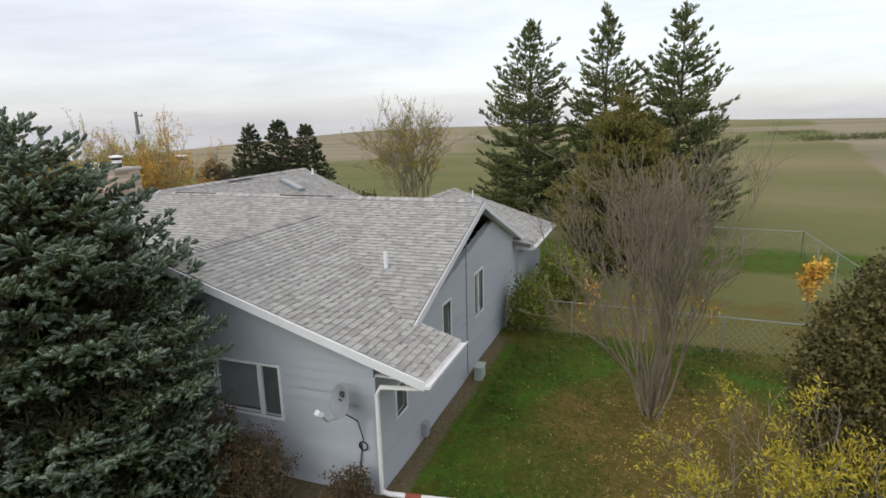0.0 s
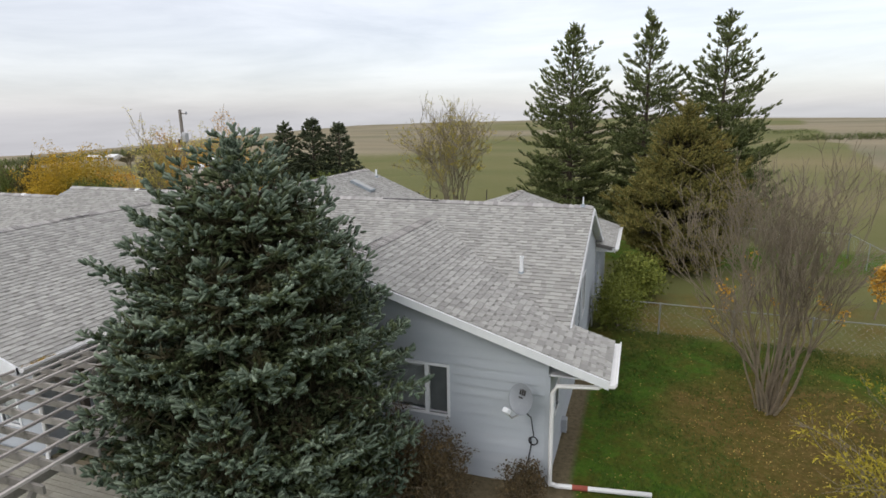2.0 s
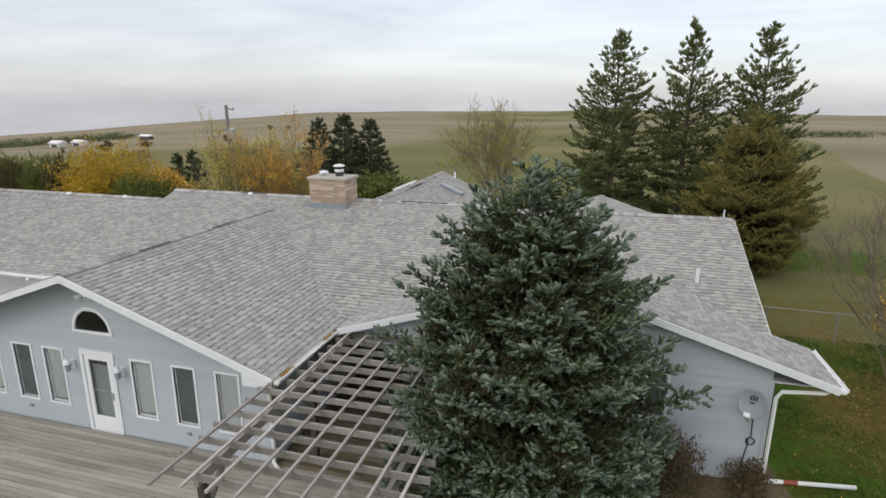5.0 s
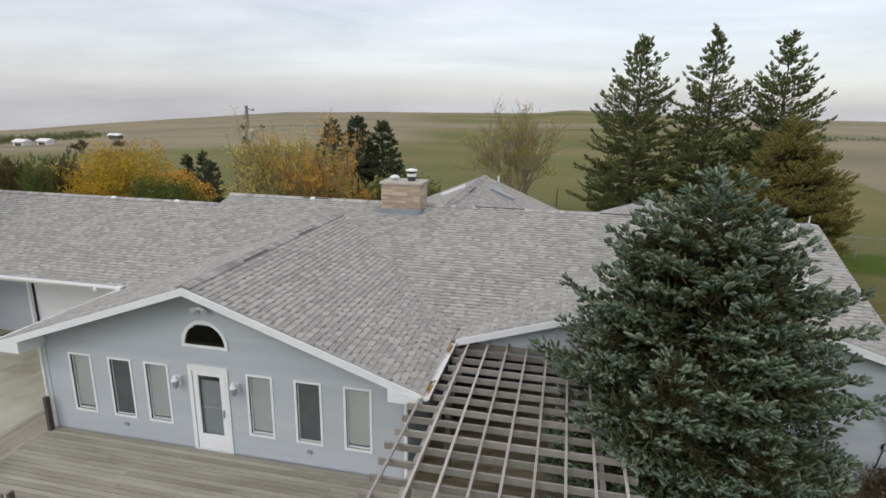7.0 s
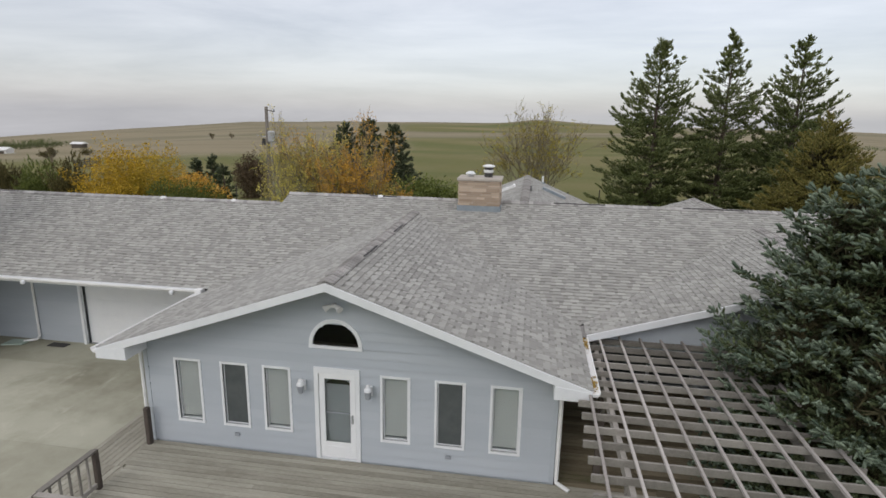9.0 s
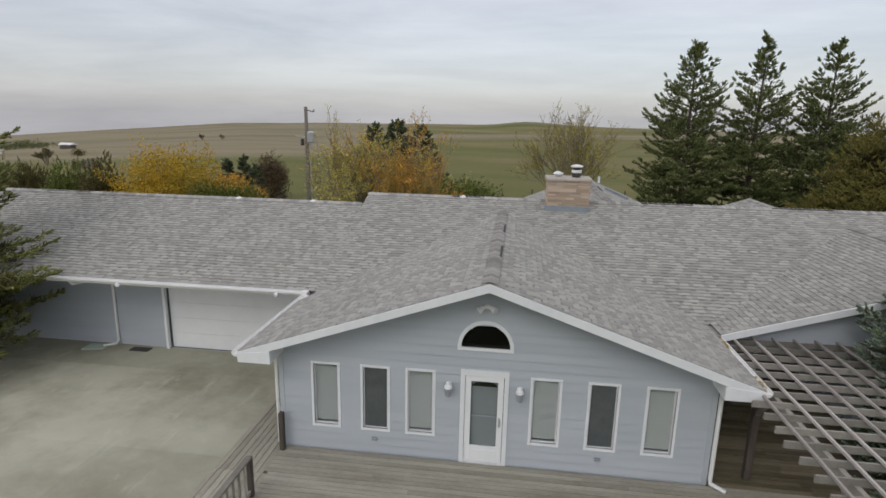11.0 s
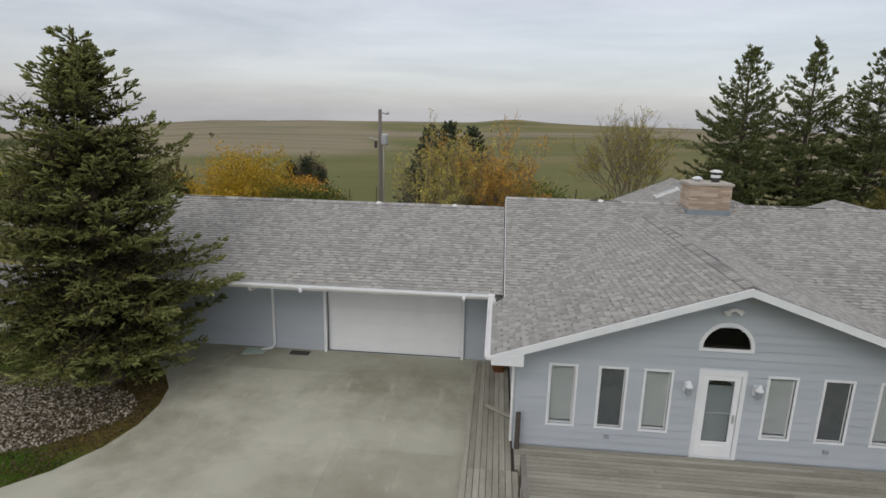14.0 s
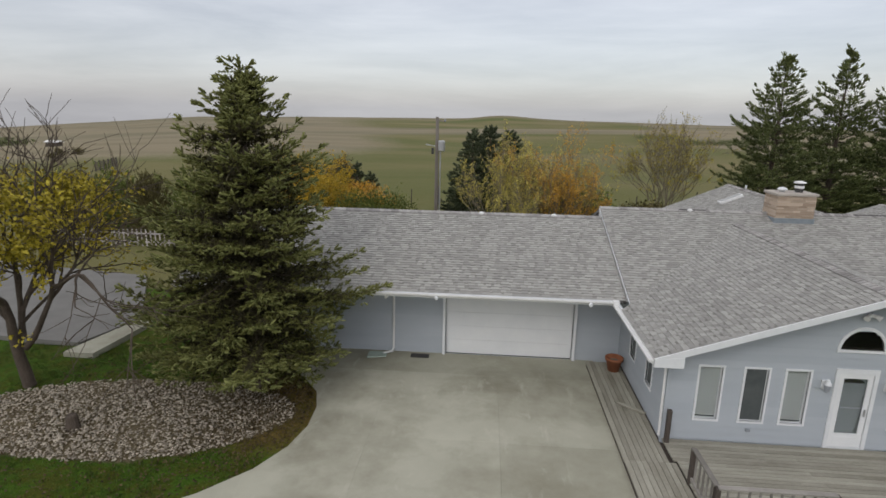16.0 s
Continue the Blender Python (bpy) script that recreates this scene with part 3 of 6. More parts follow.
ROOF = None
for kind, edge, z, pitch, polys in SLOPES[2:3] + SLOPES[:2] + SLOPES[3:] + [("north", 20.9, 2.694, 0.39, [[(-24.44, 15.36), (-4.10, 15.36), (-4.10, 20.9), (-24.44, 20.9)]]),
                                                                         ("north", 19.5, 2.84, 0.3625, [[(-39.1, 14.7), (-24.49, 14.7), (-24.49, 19.5), (-39.1, 19.5)]])]:
    fr, to = plane(kind, edge, z, pitch)
    for poly in polys:
        g = Geo().slab(ccw([to(*p) for p in poly]), fr, lambda a, b: -0.004, -0.13)
        if ROOF is None:
            ROOF = part("roof", g, UNDERLAY, HOUSE, "grey asphalt-shingle roof with several gables")
        else:
            part("roof_slope", g, UNDERLAY, ROOF)

rng_roof = random.Random(4)
field, notches = Geo(), Geo()
singles = []
for n, (kind, edge, z, pitch, polys) in enumerate(SLOPES):
    fr, to = plane(kind, edge, z, pitch)
    for poly in polys:
        region = ccw([to(*p) for p in poly])
        v, vmax = -0.035, max(q[1] for q in region)
        grown = region
        umin, umax = min(q[0] for q in region), max(q[0] for q in region)
        while v < vmax:
            u, raised = umin - rng_roof.uniform(0, 0.3), True
            while u < umax:
                w = rng_roof.choice((0.16, 0.19, 0.22, 0.26)) if raised else rng_roof.choice((0.08, 0.10, 0.13, 0.16))
                lo = max(v, -0.035)
                tab = clip([(u, lo), (u + w, lo), (u + w, v + EXPOSED + 0.012), (u, v + EXPOSED + 0.012)], region if v > 0 else [(a, b - 0.035 if b < 0.01 else b) for a, b in region])
                if tab:
                    butt = (0.023 if raised else 0.015) + rng_roof.uniform(0, 0.004)
                    lift = lambda a, b, v=v, butt=butt: butt - (butt - 0.006) * min(1.0, max(0.0, (b - v) / EXPOSED))
                    front = raised and n in (0, 1) and min((fr[0] + fr[1] * a + fr[2] * b)[1] for a, b in tab) < 6.6
                    if front and len(singles) < 290:
                        singles.append(Geo().slab(tab, fr, lift, -0.003))
                    elif raised:
                        field.slab(tab, fr, lift, -0.003, back=False)
                    else:
                        # between the tabs the lower layer shows, with a darker band along its upper edge
                        low_part = clip(tab, quad(u - 1, v - 1, u + 1, v + 0.092))
                        band = clip(tab, quad(u - 1, v + 0.092, u + 1, v + 1))
                        if low_part:
                            field.slab(low_part, fr, lift, -0.003, back=False)
                        if band:
                            notches.slab(band, fr, lift, -0.003, back=False)
                u += w
                raised = not raised
            v += EXPOSED
part("shingle_field", field, SHINGLE, ROOF, "weathered grey laminated shingles", kind="stuff")
part("shingle_shadow_band", notches, SHINGLE_DARK, ROOF, "darker lower layer between the tabs", kind="stuff")


def ridge_caps(a, b, pitch_left, pitch_right, name="ridge_cap"):
    """Folded caps overlapping along a ridge."""
    a, b = Vector(a), Vector(b)
    d = (b - a).normalized()
    s = d.cross(Vector((0, 0, 1))).normalized()
    g, n = Geo(), int((b - a).length / 0.15)
    for i in range(n):
        p = a + d * (i * 0.15)
        q = a + d * (i * 0.15 + 0.19)
        w = 0.165
        up0, up1 = Vector((0, 0, 0.062)), Vector((0, 0, 0.03))
        sl, sr = Vector((0, 0, -w * pitch_left)), Vector((0, 0, -w * pitch_right))
        pts = [p + up0, p + s * w + sr + up0, p - s * w + sl + up0, q + up1, q + s * w + sr + up1, q - s * w + sl + up1]
        low = [r - Vector((0, 0, 0.03)) for r in pts]
        g.add(pts + low, [(0, 1, 4, 3), (2, 0, 3, 5), (6, 7, 1, 0), (8, 6, 0, 2), (1, 7, 10, 4), (8, 2, 5, 11), (3, 4, 10, 9), (5, 3, 9, 11)])
    return part(name, g, RIDGE, ROOF)


ridge_caps((-19.55, 5.82, 4.545), (-19.55, 14.4, 4.545), 0.344, 0.344)
ridge_caps((-24.44, 15.36, 4.855), (-4.10, 15.36, 4.855), 0.3415, 0.39)
ridge_caps((-8.72, 8.6, 4.521), (-8.72, 14.3, 4.521), 0.313, 0.313)
ridge_caps((-39.1, 14.7, 4.58), (-24.49, 14.7, 4.58), 0.3625, 0.3625)
ridge_caps((-15.9, 15.5, 4.86), (-15.9, 24.5, 4.86), 0.42, 0.42)
ridge_caps((-8.0, 17.5, 4.05), (-8.0, 24.3, 4.05), 0.322, 0.322)
# low dark vents let into the ridges
for p, q in (((-19.42, 7.95, 4.55), (-19.42, 9.1, 4.55)), ((-19.42, 10.9, 4.55), (-19.42, 11.9, 4.55)), ((-8.9, 10.1, 4.52), (-8.9, 11.4, 4.52)),
             ((-21.4, 15.29, 4.89), (-20.4, 15.29, 4.89)), ((-14.9, 15.29, 4.89), (-13.2, 15.29, 4.89)), ((-10.7, 15.29, 4.89), (-8.8, 15.29, 4.89)),
             ((-15.7, 18.9, 4.85), (-15.7, 20.3, 4.85)), ((-37.0, 14.64, 4.61), (-35.0, 14.64, 4.61))):
    part("ridge_vent", Geo().beam(p, q, 0.06, 0.025), DARKVENT, ROOF, "low dark ridge vent", bevel=0.01)


# fascia and rake boards, gutters
def rake(a, b, drop=0.21, thick=0.045, tilt_up=True):
    """A white board under a sloping or level roof edge; a and b lie on the roof edge."""
    a, b = Vector(a), Vector(b)
    return Geo().prism([a, b, b - Vector((0, 0, drop)), a - Vector((0, 0, drop))], (b - a).cross(Vector((0, 0, 1))).normalized() * thick)


A0 = 5.82
for a, b in (((-19.55, A0, 4.537), (-24.76, A0, 2.748)), ((-14.34, A0, 2.748), (-19.55, A0, 4.537)),
             ((-8.72, 8.6, 4.51), (-14.22, 8.6, 2.79)), ((-3.20, 8.6, 2.79), (-8.72, 8.6, 4.51))):
    part("fascia", rake(b, a, drop=0.165), WHITE, ROOF, "white painted rake board")
for a, b in (((-4.11, 10.147, 3.05), (-4.11, 15.36, 4.82)), ((-4.11, 15.36, 4.82), (-4.11, 20.9, 2.66))):
    part("fascia", rake(a, b, drop=0.17), WHITE, ROOF, "white painted rake board")
for y0, z0, y1, z1 in ((9.6, 2.72, 15.36, 4.69), (15.36, 4.69, 20.9, 2.53)):
    part("soffit", Geo().prism([(-4.34, y0, z0), (-4.34, y1, z1), (-4.34, y1, z1 - 0.03), (-4.34, y0, z0 - 0.03)], (0.23, 0, 0)), WHITE, ROOF, "white rake soffit")
part("fascia", rake((-24.44, 15.36, 4.83), (-24.44, 9.55, 2.84), drop=0.05, thick=0.025), WHITE, ROOF, "white painted rake board")
part("step_flashing", rake((-24.41, 15.36, 4.82), (-24.41, 10.0, 2.99), drop=0.24), GUTTER, ROOF, "grey step flashing")
for x0, x1 in ((-24.76, -24.05), (-15.05, -14.34)):
    out = x0 if x0 < -20 else x1
    inn = x1 if x0 < -20 else x0
    g = Geo().prism([(out, A0 - 0.05, 2.74), (out, A0 - 0.05, 2.53), (inn, A0 - 0.05, 2.53), (inn, A0 - 0.05, 2.81)] if out < inn else
                    [(inn, A0 - 0.05, 2.81), (inn, A0 - 0.05, 2.53), (out, A0 - 0.05, 2.53), (out, A0 - 0.05, 2.74)], (0, 0.7, 0))
    part("eave_return", g, WHITE, ROOF, "boxed white eave return", bevel=0.006)


def gutter(a, b, out):
    """A white K-style gutter from a to b; out: the way in which it stands off."""
    a, b, o = Vector(a), Vector(b), Vector(out)
    z = Vector((0, 0, 1))
    prof = [(0, 0), (0.0, -0.11), (0.10, -0.11), (0.15, -0.05), (0.15, 0.0), (0.128, 0.0), (0.126, -0.03), (0.09, -0.05), (0.008, -0.05), (0.008, 0)]
    if (b - a).cross(o).dot(z) > 0:
        a, b = b, a
    poly = [a + o * u + z * v for u, v in prof]
    return Geo().prism(poly[::-1], b - a)


for a, b, o in (((-24.76, 5.82, 2.74), (-24.76, 9.8, 2.74), (-1, 0, 0)), ((-14.34, 5.82, 2.74), (-14.34, 8.6, 2.74), (1, 0, 0)),
                ((-3.20, 8.55, 2.78), (-3.20, 10.55, 2.78), (1, 0, 0)), ((-39.1, 9.88, 2.82), (-24.80, 9.88, 2.82), (0, -1, 0)), ((-3.63, 19.9, 2.63), (-3.63, 24.3, 2.63), (1, 0, 0))):
    part("gutter", gutter(a, b, o), GUTTER, ROOF, "white eave gutter with some debris")
for a, b in (((-39.1, 9.9, 2.83), (-24.8, 9.9, 2.83)), ((-24.74, 5.87, 2.745), (-24.74, 9.8, 2.745)), ((-3.65, 19.9, 2.63), (-3.65, 24.3, 2.63)), ((-3.22, 10.55, 2.785), (-3.22, 8.6, 2.785))):
    part("fascia", rake(a, b, drop=0.17), WHITE, ROOF)
part("valley_flashing", Geo().box(-14.38, -14.18, 8.6, 9.32, 2.70, 2.755), RIDGE, ROOF, "grey shingled valley end", bevel=0.006)
part("gutter_end", Geo().box(-24.91, -24.72, 9.70, 9.93, 2.67, 2.845), GUTTER, ROOF, bevel=0.006)
# level soffits close the eaves
for x0, x1, y0, y1, z in ((-24.72, -24.12, 5.87, 9.9, 2.53), (-14.95, -14.38, 5.87, 8.9, 2.53), (-4.32, -3.24, 8.94, 10.5, 2.57), (-4.32, -3.67, 19.9, 24.3, 2.47), (-39.0, -24.74, 9.94, 11.62, 2.65)):
    part("soffit", Geo().box(x0, x1, y0, y1, z, z + 0.03), WHITE, ROOF)
part("eave_end", Geo().prism([(-4.10, 19.88, 2.8), (-3.67, 19.88, 2.66), (-3.67, 19.88, 2.48), (-4.35, 19.88, 2.48), (-4.35, 19.88, 2.88)], (0, 0.04, 0)), WHITE, ROOF)
part("eave_end", Geo().prism([(-4.10, 10.5, 3.07), (-3.24, 10.5, 2.80), (-3.24, 10.5, 2.57), (-4.32, 10.5, 2.57), (-4.32, 10.5, 3.10)], (0, 0.04, 0)), WHITE, ROOF)


# ---------------------------------------------------------------- walls
def wall(o, u, poly, openings=(), course=0.205, label="", boards=True):
    """A thick wall in the upright plane through o along u, cut by its openings, with lapped boards on its face."""
    o, u = Vector(o), Vector(u)
    fr = (o, u, Vector((0, 0, 1)), u.cross(Vector((0, 0, 1))))
    us = sorted({min(p[0] for p in poly), max(p[0] for p in poly), *[k for h in openings for k in (h[0], h[2])]})
    vs = sorted({min(p[1] for p in poly), max(p[1] for p in poly), *[k for h in openings for k in (h[1], h[3])]})
    core = Geo()
    for i in range(len(us) - 1):
        for j in range(len(vs) - 1):
            mu, mv = (us[i] + us[i + 1]) / 2, (vs[j] + vs[j + 1]) / 2
            if any(h[0] < mu < h[2] and h[1] < mv < h[3] for h in openings):
                continue
            c = clip(quad(us[i], vs[j], us[i + 1], vs[j + 1]), poly)
            if c:
                core.slab(c, fr, lambda a, b: 0.0, -0.16)
    w = part("wall", core, SIDING, HOUSE, label)
    v = vs[0]
    while v < vs[-1] and boards:
        rects = [(us[0], v, us[-1], min(v + course + 0.012, vs[-1]))]
        for h in openings:
            rects = less(rects, h)
        for r in rects:
            c = clip(quad(*r), poly)
            if c:
                out = lambda a, b, v=v: 0.038 - 0.030 * min(1.0, (b - v) / course)
                part("siding_board", Geo().slab(c, fr, out, 0.001), SIDING, w)
        v += course
    return w, fr


def window(fr, u0, v0, u1, v1, fill="blind", trim=0.055, label="", rails=()):
    """A window in an opening: trim on the face, a set-back pane and what hangs behind it."""
    o, u, v, n = fr
    out = Geo()
    for r in less([(u0 - trim, v0 - trim, u1 + trim, v1 + trim)], (u0, v0, u1, v1)):
        out.slab(quad(*r), fr, lambda a, b: 0.045, -0.02)
    for k in rails:
        out.slab(quad(k - 0.045, v0, k + 0.045, v1), fr, lambda a, b: 0.035, -0.02)
    w = part("window", out, WHITE, HOUSE, label or ("white-trimmed window with a pale blind" if fill == "blind" else "white-trimmed window with a dark screen"))
    sash = Geo()
    for r in less([(u0, v0, u1, v1)], (u0 + 0.025, v0 + 0.025, u1 - 0.025, v1 - 0.025)):
        sash.slab(quad(*r), fr, lambda a, b: -0.015, -0.06)
    part("window_frame", sash, WHITE, w)
    pane = part("pane", Geo().slab(quad(u0 + 0.02, v0 + 0.02, u1 - 0.02, v1 - 0.02), fr, lambda a, b: -0.03, -0.036), GLASS, w)
    pane.visible_shadow = False
    if fill == "screen":
        part("insect_screen", Geo().slab(quad(u0 + 0.025, v0 + 0.025, u1 - 0.025, v1 - 0.025), fr, lambda a, b: -0.019, -0.022), SCREEN, w, "dark mesh screen")
    # screened windows get a near-black sheet here, painted as the room's darkness
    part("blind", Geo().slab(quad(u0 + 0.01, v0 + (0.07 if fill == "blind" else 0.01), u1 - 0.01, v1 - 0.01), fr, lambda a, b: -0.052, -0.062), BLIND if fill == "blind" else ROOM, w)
    return w


# sunroom wing with the front gable
WIN = [(-23.10, "blind"), (-21.98, "screen"), (-20.98, "blind"), (-18.31, "blind"), (-17.13, "screen"), (-15.96, "blind")]
HW, WZ0, WZ1 = 0.275, 0.85, 2.31
holes = [(x - HW, WZ0, x + HW, WZ1) for x, _ in WIN] + [(-20.06, 0.25, -19.14, 2.38)]
ARCH, ARCH_Z = -19.61, 2.95
arch_holes = [(ARCH - w, ARCH_Z + a, ARCH + w, ARCH_Z + b) for w, a, b in ((0.52, 0.0, 0.16), (0.48, 0.16, 0.30), (0.40, 0.30, 0.40), (0.28, 0.40, 0.48))]
gable = [(-24.12, 0.05), (-14.95, 0.05), (-14.95, 2.8), (-19.55, 4.38), (-24.12, 2.8)]
F_A = wall((0, 6.5, 0), (1, 0, 0), gable, holes + arch_holes, label="blue-grey lap-sided gable wall")[1]
for x, fill in WIN:
    window(F_A, x - HW, WZ0, x + HW, WZ1, fill)


def half_round(fr, cu, v0, r):
    o, u, v, n = fr
    arc = [(cu + r * cos(pi * k / 24), v0 + r * 1.02 * sin(pi * k / 24)) for k in range(25)]
    outer = [(cu + (r + 0.08) * cos(pi * k / 24), v0 + (r + 0.08) * 1.02 * sin(pi * k / 24)) for k in range(25)]
    g = Geo()
    for k in range(24):
        g.slab([arc[k], outer[k], outer[k + 1], arc[k + 1]], fr, lambda a, b: 0.05, -0.03)
    g.slab(quad(cu - r - 0.08, v0 - 0.075, cu + r + 0.08, v0), fr, lambda a, b: 0.055, -0.03)
    w = part("window", g, WHITE, HOUSE, "half-round gable window with white trim and dark glass")
    pane = part("pane", Geo().slab(arc, fr, lambda a, b: 0.012, 0.006), TINTED, w)
    pane.visible_shadow = False
    # near-black sheet close behind the pane, coloured as the unlit inside
    part("dark_lining", Geo().slab(quad(cu - r - 0.25, v0 - 0.5, cu + r + 0.25, v0 + r + 0.1), fr, lambda a, b: -0.035, -0.05), ROOM, w)
    part("inner_sill", Geo().slab(quad(cu - r + 0.02, v0 + 0.005, cu + r - 0.02, v0 + 0.05), fr, lambda a, b: -0.005, -0.03), DARKWOOD, w, "brown inner sill")


half_round(F_A, ARCH, ARCH_Z, 0.51)

# front storm door
door = Geo()
for r in less([(-20.113, 0.22, -19.087, 2.44)], (-20.018, 0.27, -19.182, 2.31)):
    door.slab(quad(*r), F_A, lambda a, b: 0.06, -0.05)
DOOR = part("door", door, WHITE, HOUSE, "white storm door with a tall glass panel")
leaf = Geo()
for r in less([(-20.009, 0.28, -19.192, 2.30)], (-19.885, 0.66, -19.315, 2.18)):
    leaf.slab(quad(*r), F_A, lambda a, b: 0.035, -0.005)
part("door_leaf", leaf, VINYL, DOOR, bevel=0.004)
part("kick_panel", Geo().slab(quad(-19.885, 0.36, -19.315, 0.57), F_A, lambda a, b: 0.043, 0.03), VINYL, DOOR, bevel=0.006)
dp = part("pane", Geo().slab(quad(-19.885, 0.66, -19.315, 2.18), F_A, lambda a, b: 0.018, 0.012), GLASS, DOOR)
dp.visible_shadow = False
part("inner_door", Geo().slab(quad(-20.009, 0.28, -19.192, 2.30), F_A, lambda a, b: -0.06, -0.10), INNERDOOR, DOOR, "grey inner door behind the glass")
part("mid_rail", Geo().slab(quad(-19.885, 1.37, -19.315, 1.388), F_A, lambda a, b: 0.03, 0.01), DISHGREY, DOOR)
part("fanlight", Geo().slab([(-19.600 + 0.27 * cos(pi * k / 12), 2.03 + 0.12 * sin(pi * k / 12)) for k in range(13)], F_A, lambda a, b: -0.052, -0.06), ROOM, DOOR)
part("door_handle", Geo().slab(quad(-19.282, 1.16, -19.244, 1.36), F_A, lambda a, b: 0.075, 0.03), STEEL, DOOR, bevel=0.008)
for x in (-22.0, -17.15):
    o = Geo()
    o.slab(quad(x - 0.06, 0.56, x + 0.06, 0.63), F_A, lambda a, b: 0.07, 0.01)
    part("outlet_cover", o, DISHGREY, HOUSE, "small grey outlet cover", bevel=0.01)

west_holes = [(-8.3, 0.95, -7.75, 2.25), (-10.1, 1.0, -9.5, 2.25)]
F_W = wall((-24.12, 0, 0), (0, -1, 0), [(-11.62, -0.05), (-6.5, -0.05), (-6.5, 2.68), (-11.62, 2.68)], west_holes, label="blue-grey side wall of the sunroom")[1]
for h in west_holes:
    window(F_W, *h, fill="screen")
wall((-14.95, 0, 0), (0, 1, 0), [(6.5, 0.05), (8.92, 0.05), (8.92, 2.68), (6.5, 2.68)], label="blue-grey side wall by the pergola")
for x, y in ((-24.12, 6.5), (-14.95, 6.5)):
    s = 1 if x > -20 else -1
    part("corner_board", Geo().box(x - 0.05, x + 0.05, y - 0.04, y + 0.06, 0.05, 2.5), SIDING, HOUSE)

# east wing
east_gable = [(-14.95, -0.1), (-4.32, -0.1), (-4.32, 2.98), (-8.72, 4.36), (-14.95, 2.42)]
b_holes = [(-7.92, 1.42, -6.38, 2.48), (-14.95, -0.1, -10.6, 2.38)]
W_B, F_B = wall((0, 8.92, 0), (1, 0, 0), east_gable, b_holes, label="blue-grey lap-sided wall of the east wing")
window(F_B, -7.92, 1.42, -6.38, 2.48, fill="blind", rails=(-6.83,), label="grey-framed window pair, one half screened dark")
part("insect_screen", Geo().slab(quad(-6.76, 1.45, -6.41, 2.45), F_B, lambda a, b: -0.017, -0.02), SCREEN, W_B, "dark mesh screen")
# no blind in this half: a near-black sheet painted as the unlit room
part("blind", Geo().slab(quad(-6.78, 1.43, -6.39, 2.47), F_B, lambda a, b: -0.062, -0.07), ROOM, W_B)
F_P = wall((0, 11.6, 0), (1, 0, 0), [(-14.95, 0.1), (-10.6, 0.1), (-10.6, 2.4), (-14.95, 2.4)], [(-14.6, 0.25, -10.9, 2.25)], label="blue-grey back wall of the covered porch")[1]
# invented door: its dark screens span the wall to stand for porch shade
window(F_P, -14.6, 0.25, -10.9, 2.25, fill="screen", rails=(-13.4, -12.1), label="dark sliding patio door with white frame")
wall((-10.6, 0, 0), (0, -1, 0), [(-11.6, -0.1), (-8.92, -0.1), (-8.92, 2.4), (-11.6, 2.4)], label="side wall of the covered porch")
wall((-14.95, 0, 0), (0, 1, 0), [(8.92, 0.1), (11.6, 0.1), (11.6, 2.4), (8.92, 2.4)], label="side wall of the covered porch")
part("porch_ceiling", Geo().box(-14.95, -10.6, 8.94, 11.6, 2.37, 2.41), SIDING, HOUSE)
e_holes = [(12.45, 1.78, 12.97, 2.75), (15.0, 1.62, 15.8, 2.82), (9.75, 1.35, 10.2, 1.95)]
F_E = wall((-4.32, 0, 0), (0, 1, 0), [(8.92, -0.1), (20.9, -0.1), (20.9, 2.5), (15.36, 4.66), (9.6, 2.72), (8.92, 2.6)], e_holes, label="blue-grey east gable wall")[1]
for h in e_holes:
    window(F_E, *h, fill="screen", rails=(15.4,) if h[0] > 14 else ())
part("corner_board", Geo().box(-4.37, -4.28, 8.88, 8.98, -0.1, 2.57), SIDING, HOUSE)
part("cable_cover", Geo().box(-4.30, -4.27, 14.25, 14.29, 0.2, 4.1), DISHGREY, HOUSE)
wall((-4.2, 0, 0), (0, 1, 0), [(20.0, -0.1), (24.1, -0.1), (24.1, 2.5), (20.0, 2.5)], label="blue-grey wall of the rear wing")
wall((0, 20.02, 0), (1, 0, 0), [(-4.32, 0.1), (-4.2, 0.1), (-4.2, 2.4), (-4.32, 2.4)], boards=False)

# garage wing
gar_holes = [(-30.21, -0.02, -25.75, 2.08)]
F_G = wall((0, 11.62, 0), (1, 0, 0), [(-38.7, -0.1), (-24.12, -0.1), (-24.12, 3.32), (-38.7, 3.32)], gar_holes, course=0.305, label="blue-grey garage wall")[1]
gd = Geo()
for r in less([(-30.31, -0.02, -25.65, 2.18)], (-30.21, -0.02, -25.75, 2.08)):
    gd.slab(quad(*r), F_G, lambda a, b: 0.05, -0.05)
GDOOR = part("garage_door", gd, WHITE, HOUSE, "closed white sectional double garage door")
for k in range(4):
    v0 = 0.0 + k * 0.52
    part("door_section", Geo().slab(quad(-30.20, v0 + 0.0015, -25.76, v0 + 0.5185), F_G, lambda a, b: -0.07, -0.12), VINYL, GDOOR, bevel=0.003)
part("bottom_seal", Geo().slab(quad(-30.20, -0.03, -25.76, 0.006), F_G, lambda a, b: -0.062, -0.11), BLACK, GDOOR)
for x0, x1, y0, y1, z1 in ((-38.7, -38.54, 11.78, 19.3, 3.3), (-38.7, -4.4, 20.5, 20.66, 2.6), (-20.7, -20.54, 20.6, 24.3, 2.6), (-11.3, -11.14, 20.6, 24.3, 2.6), (-20.7, -4.2, 24.1, 24.26, 2.6)):
    part("wall", Geo().box(x0, x1, y0, y1, -0.6, z1), SIDING, HOUSE)
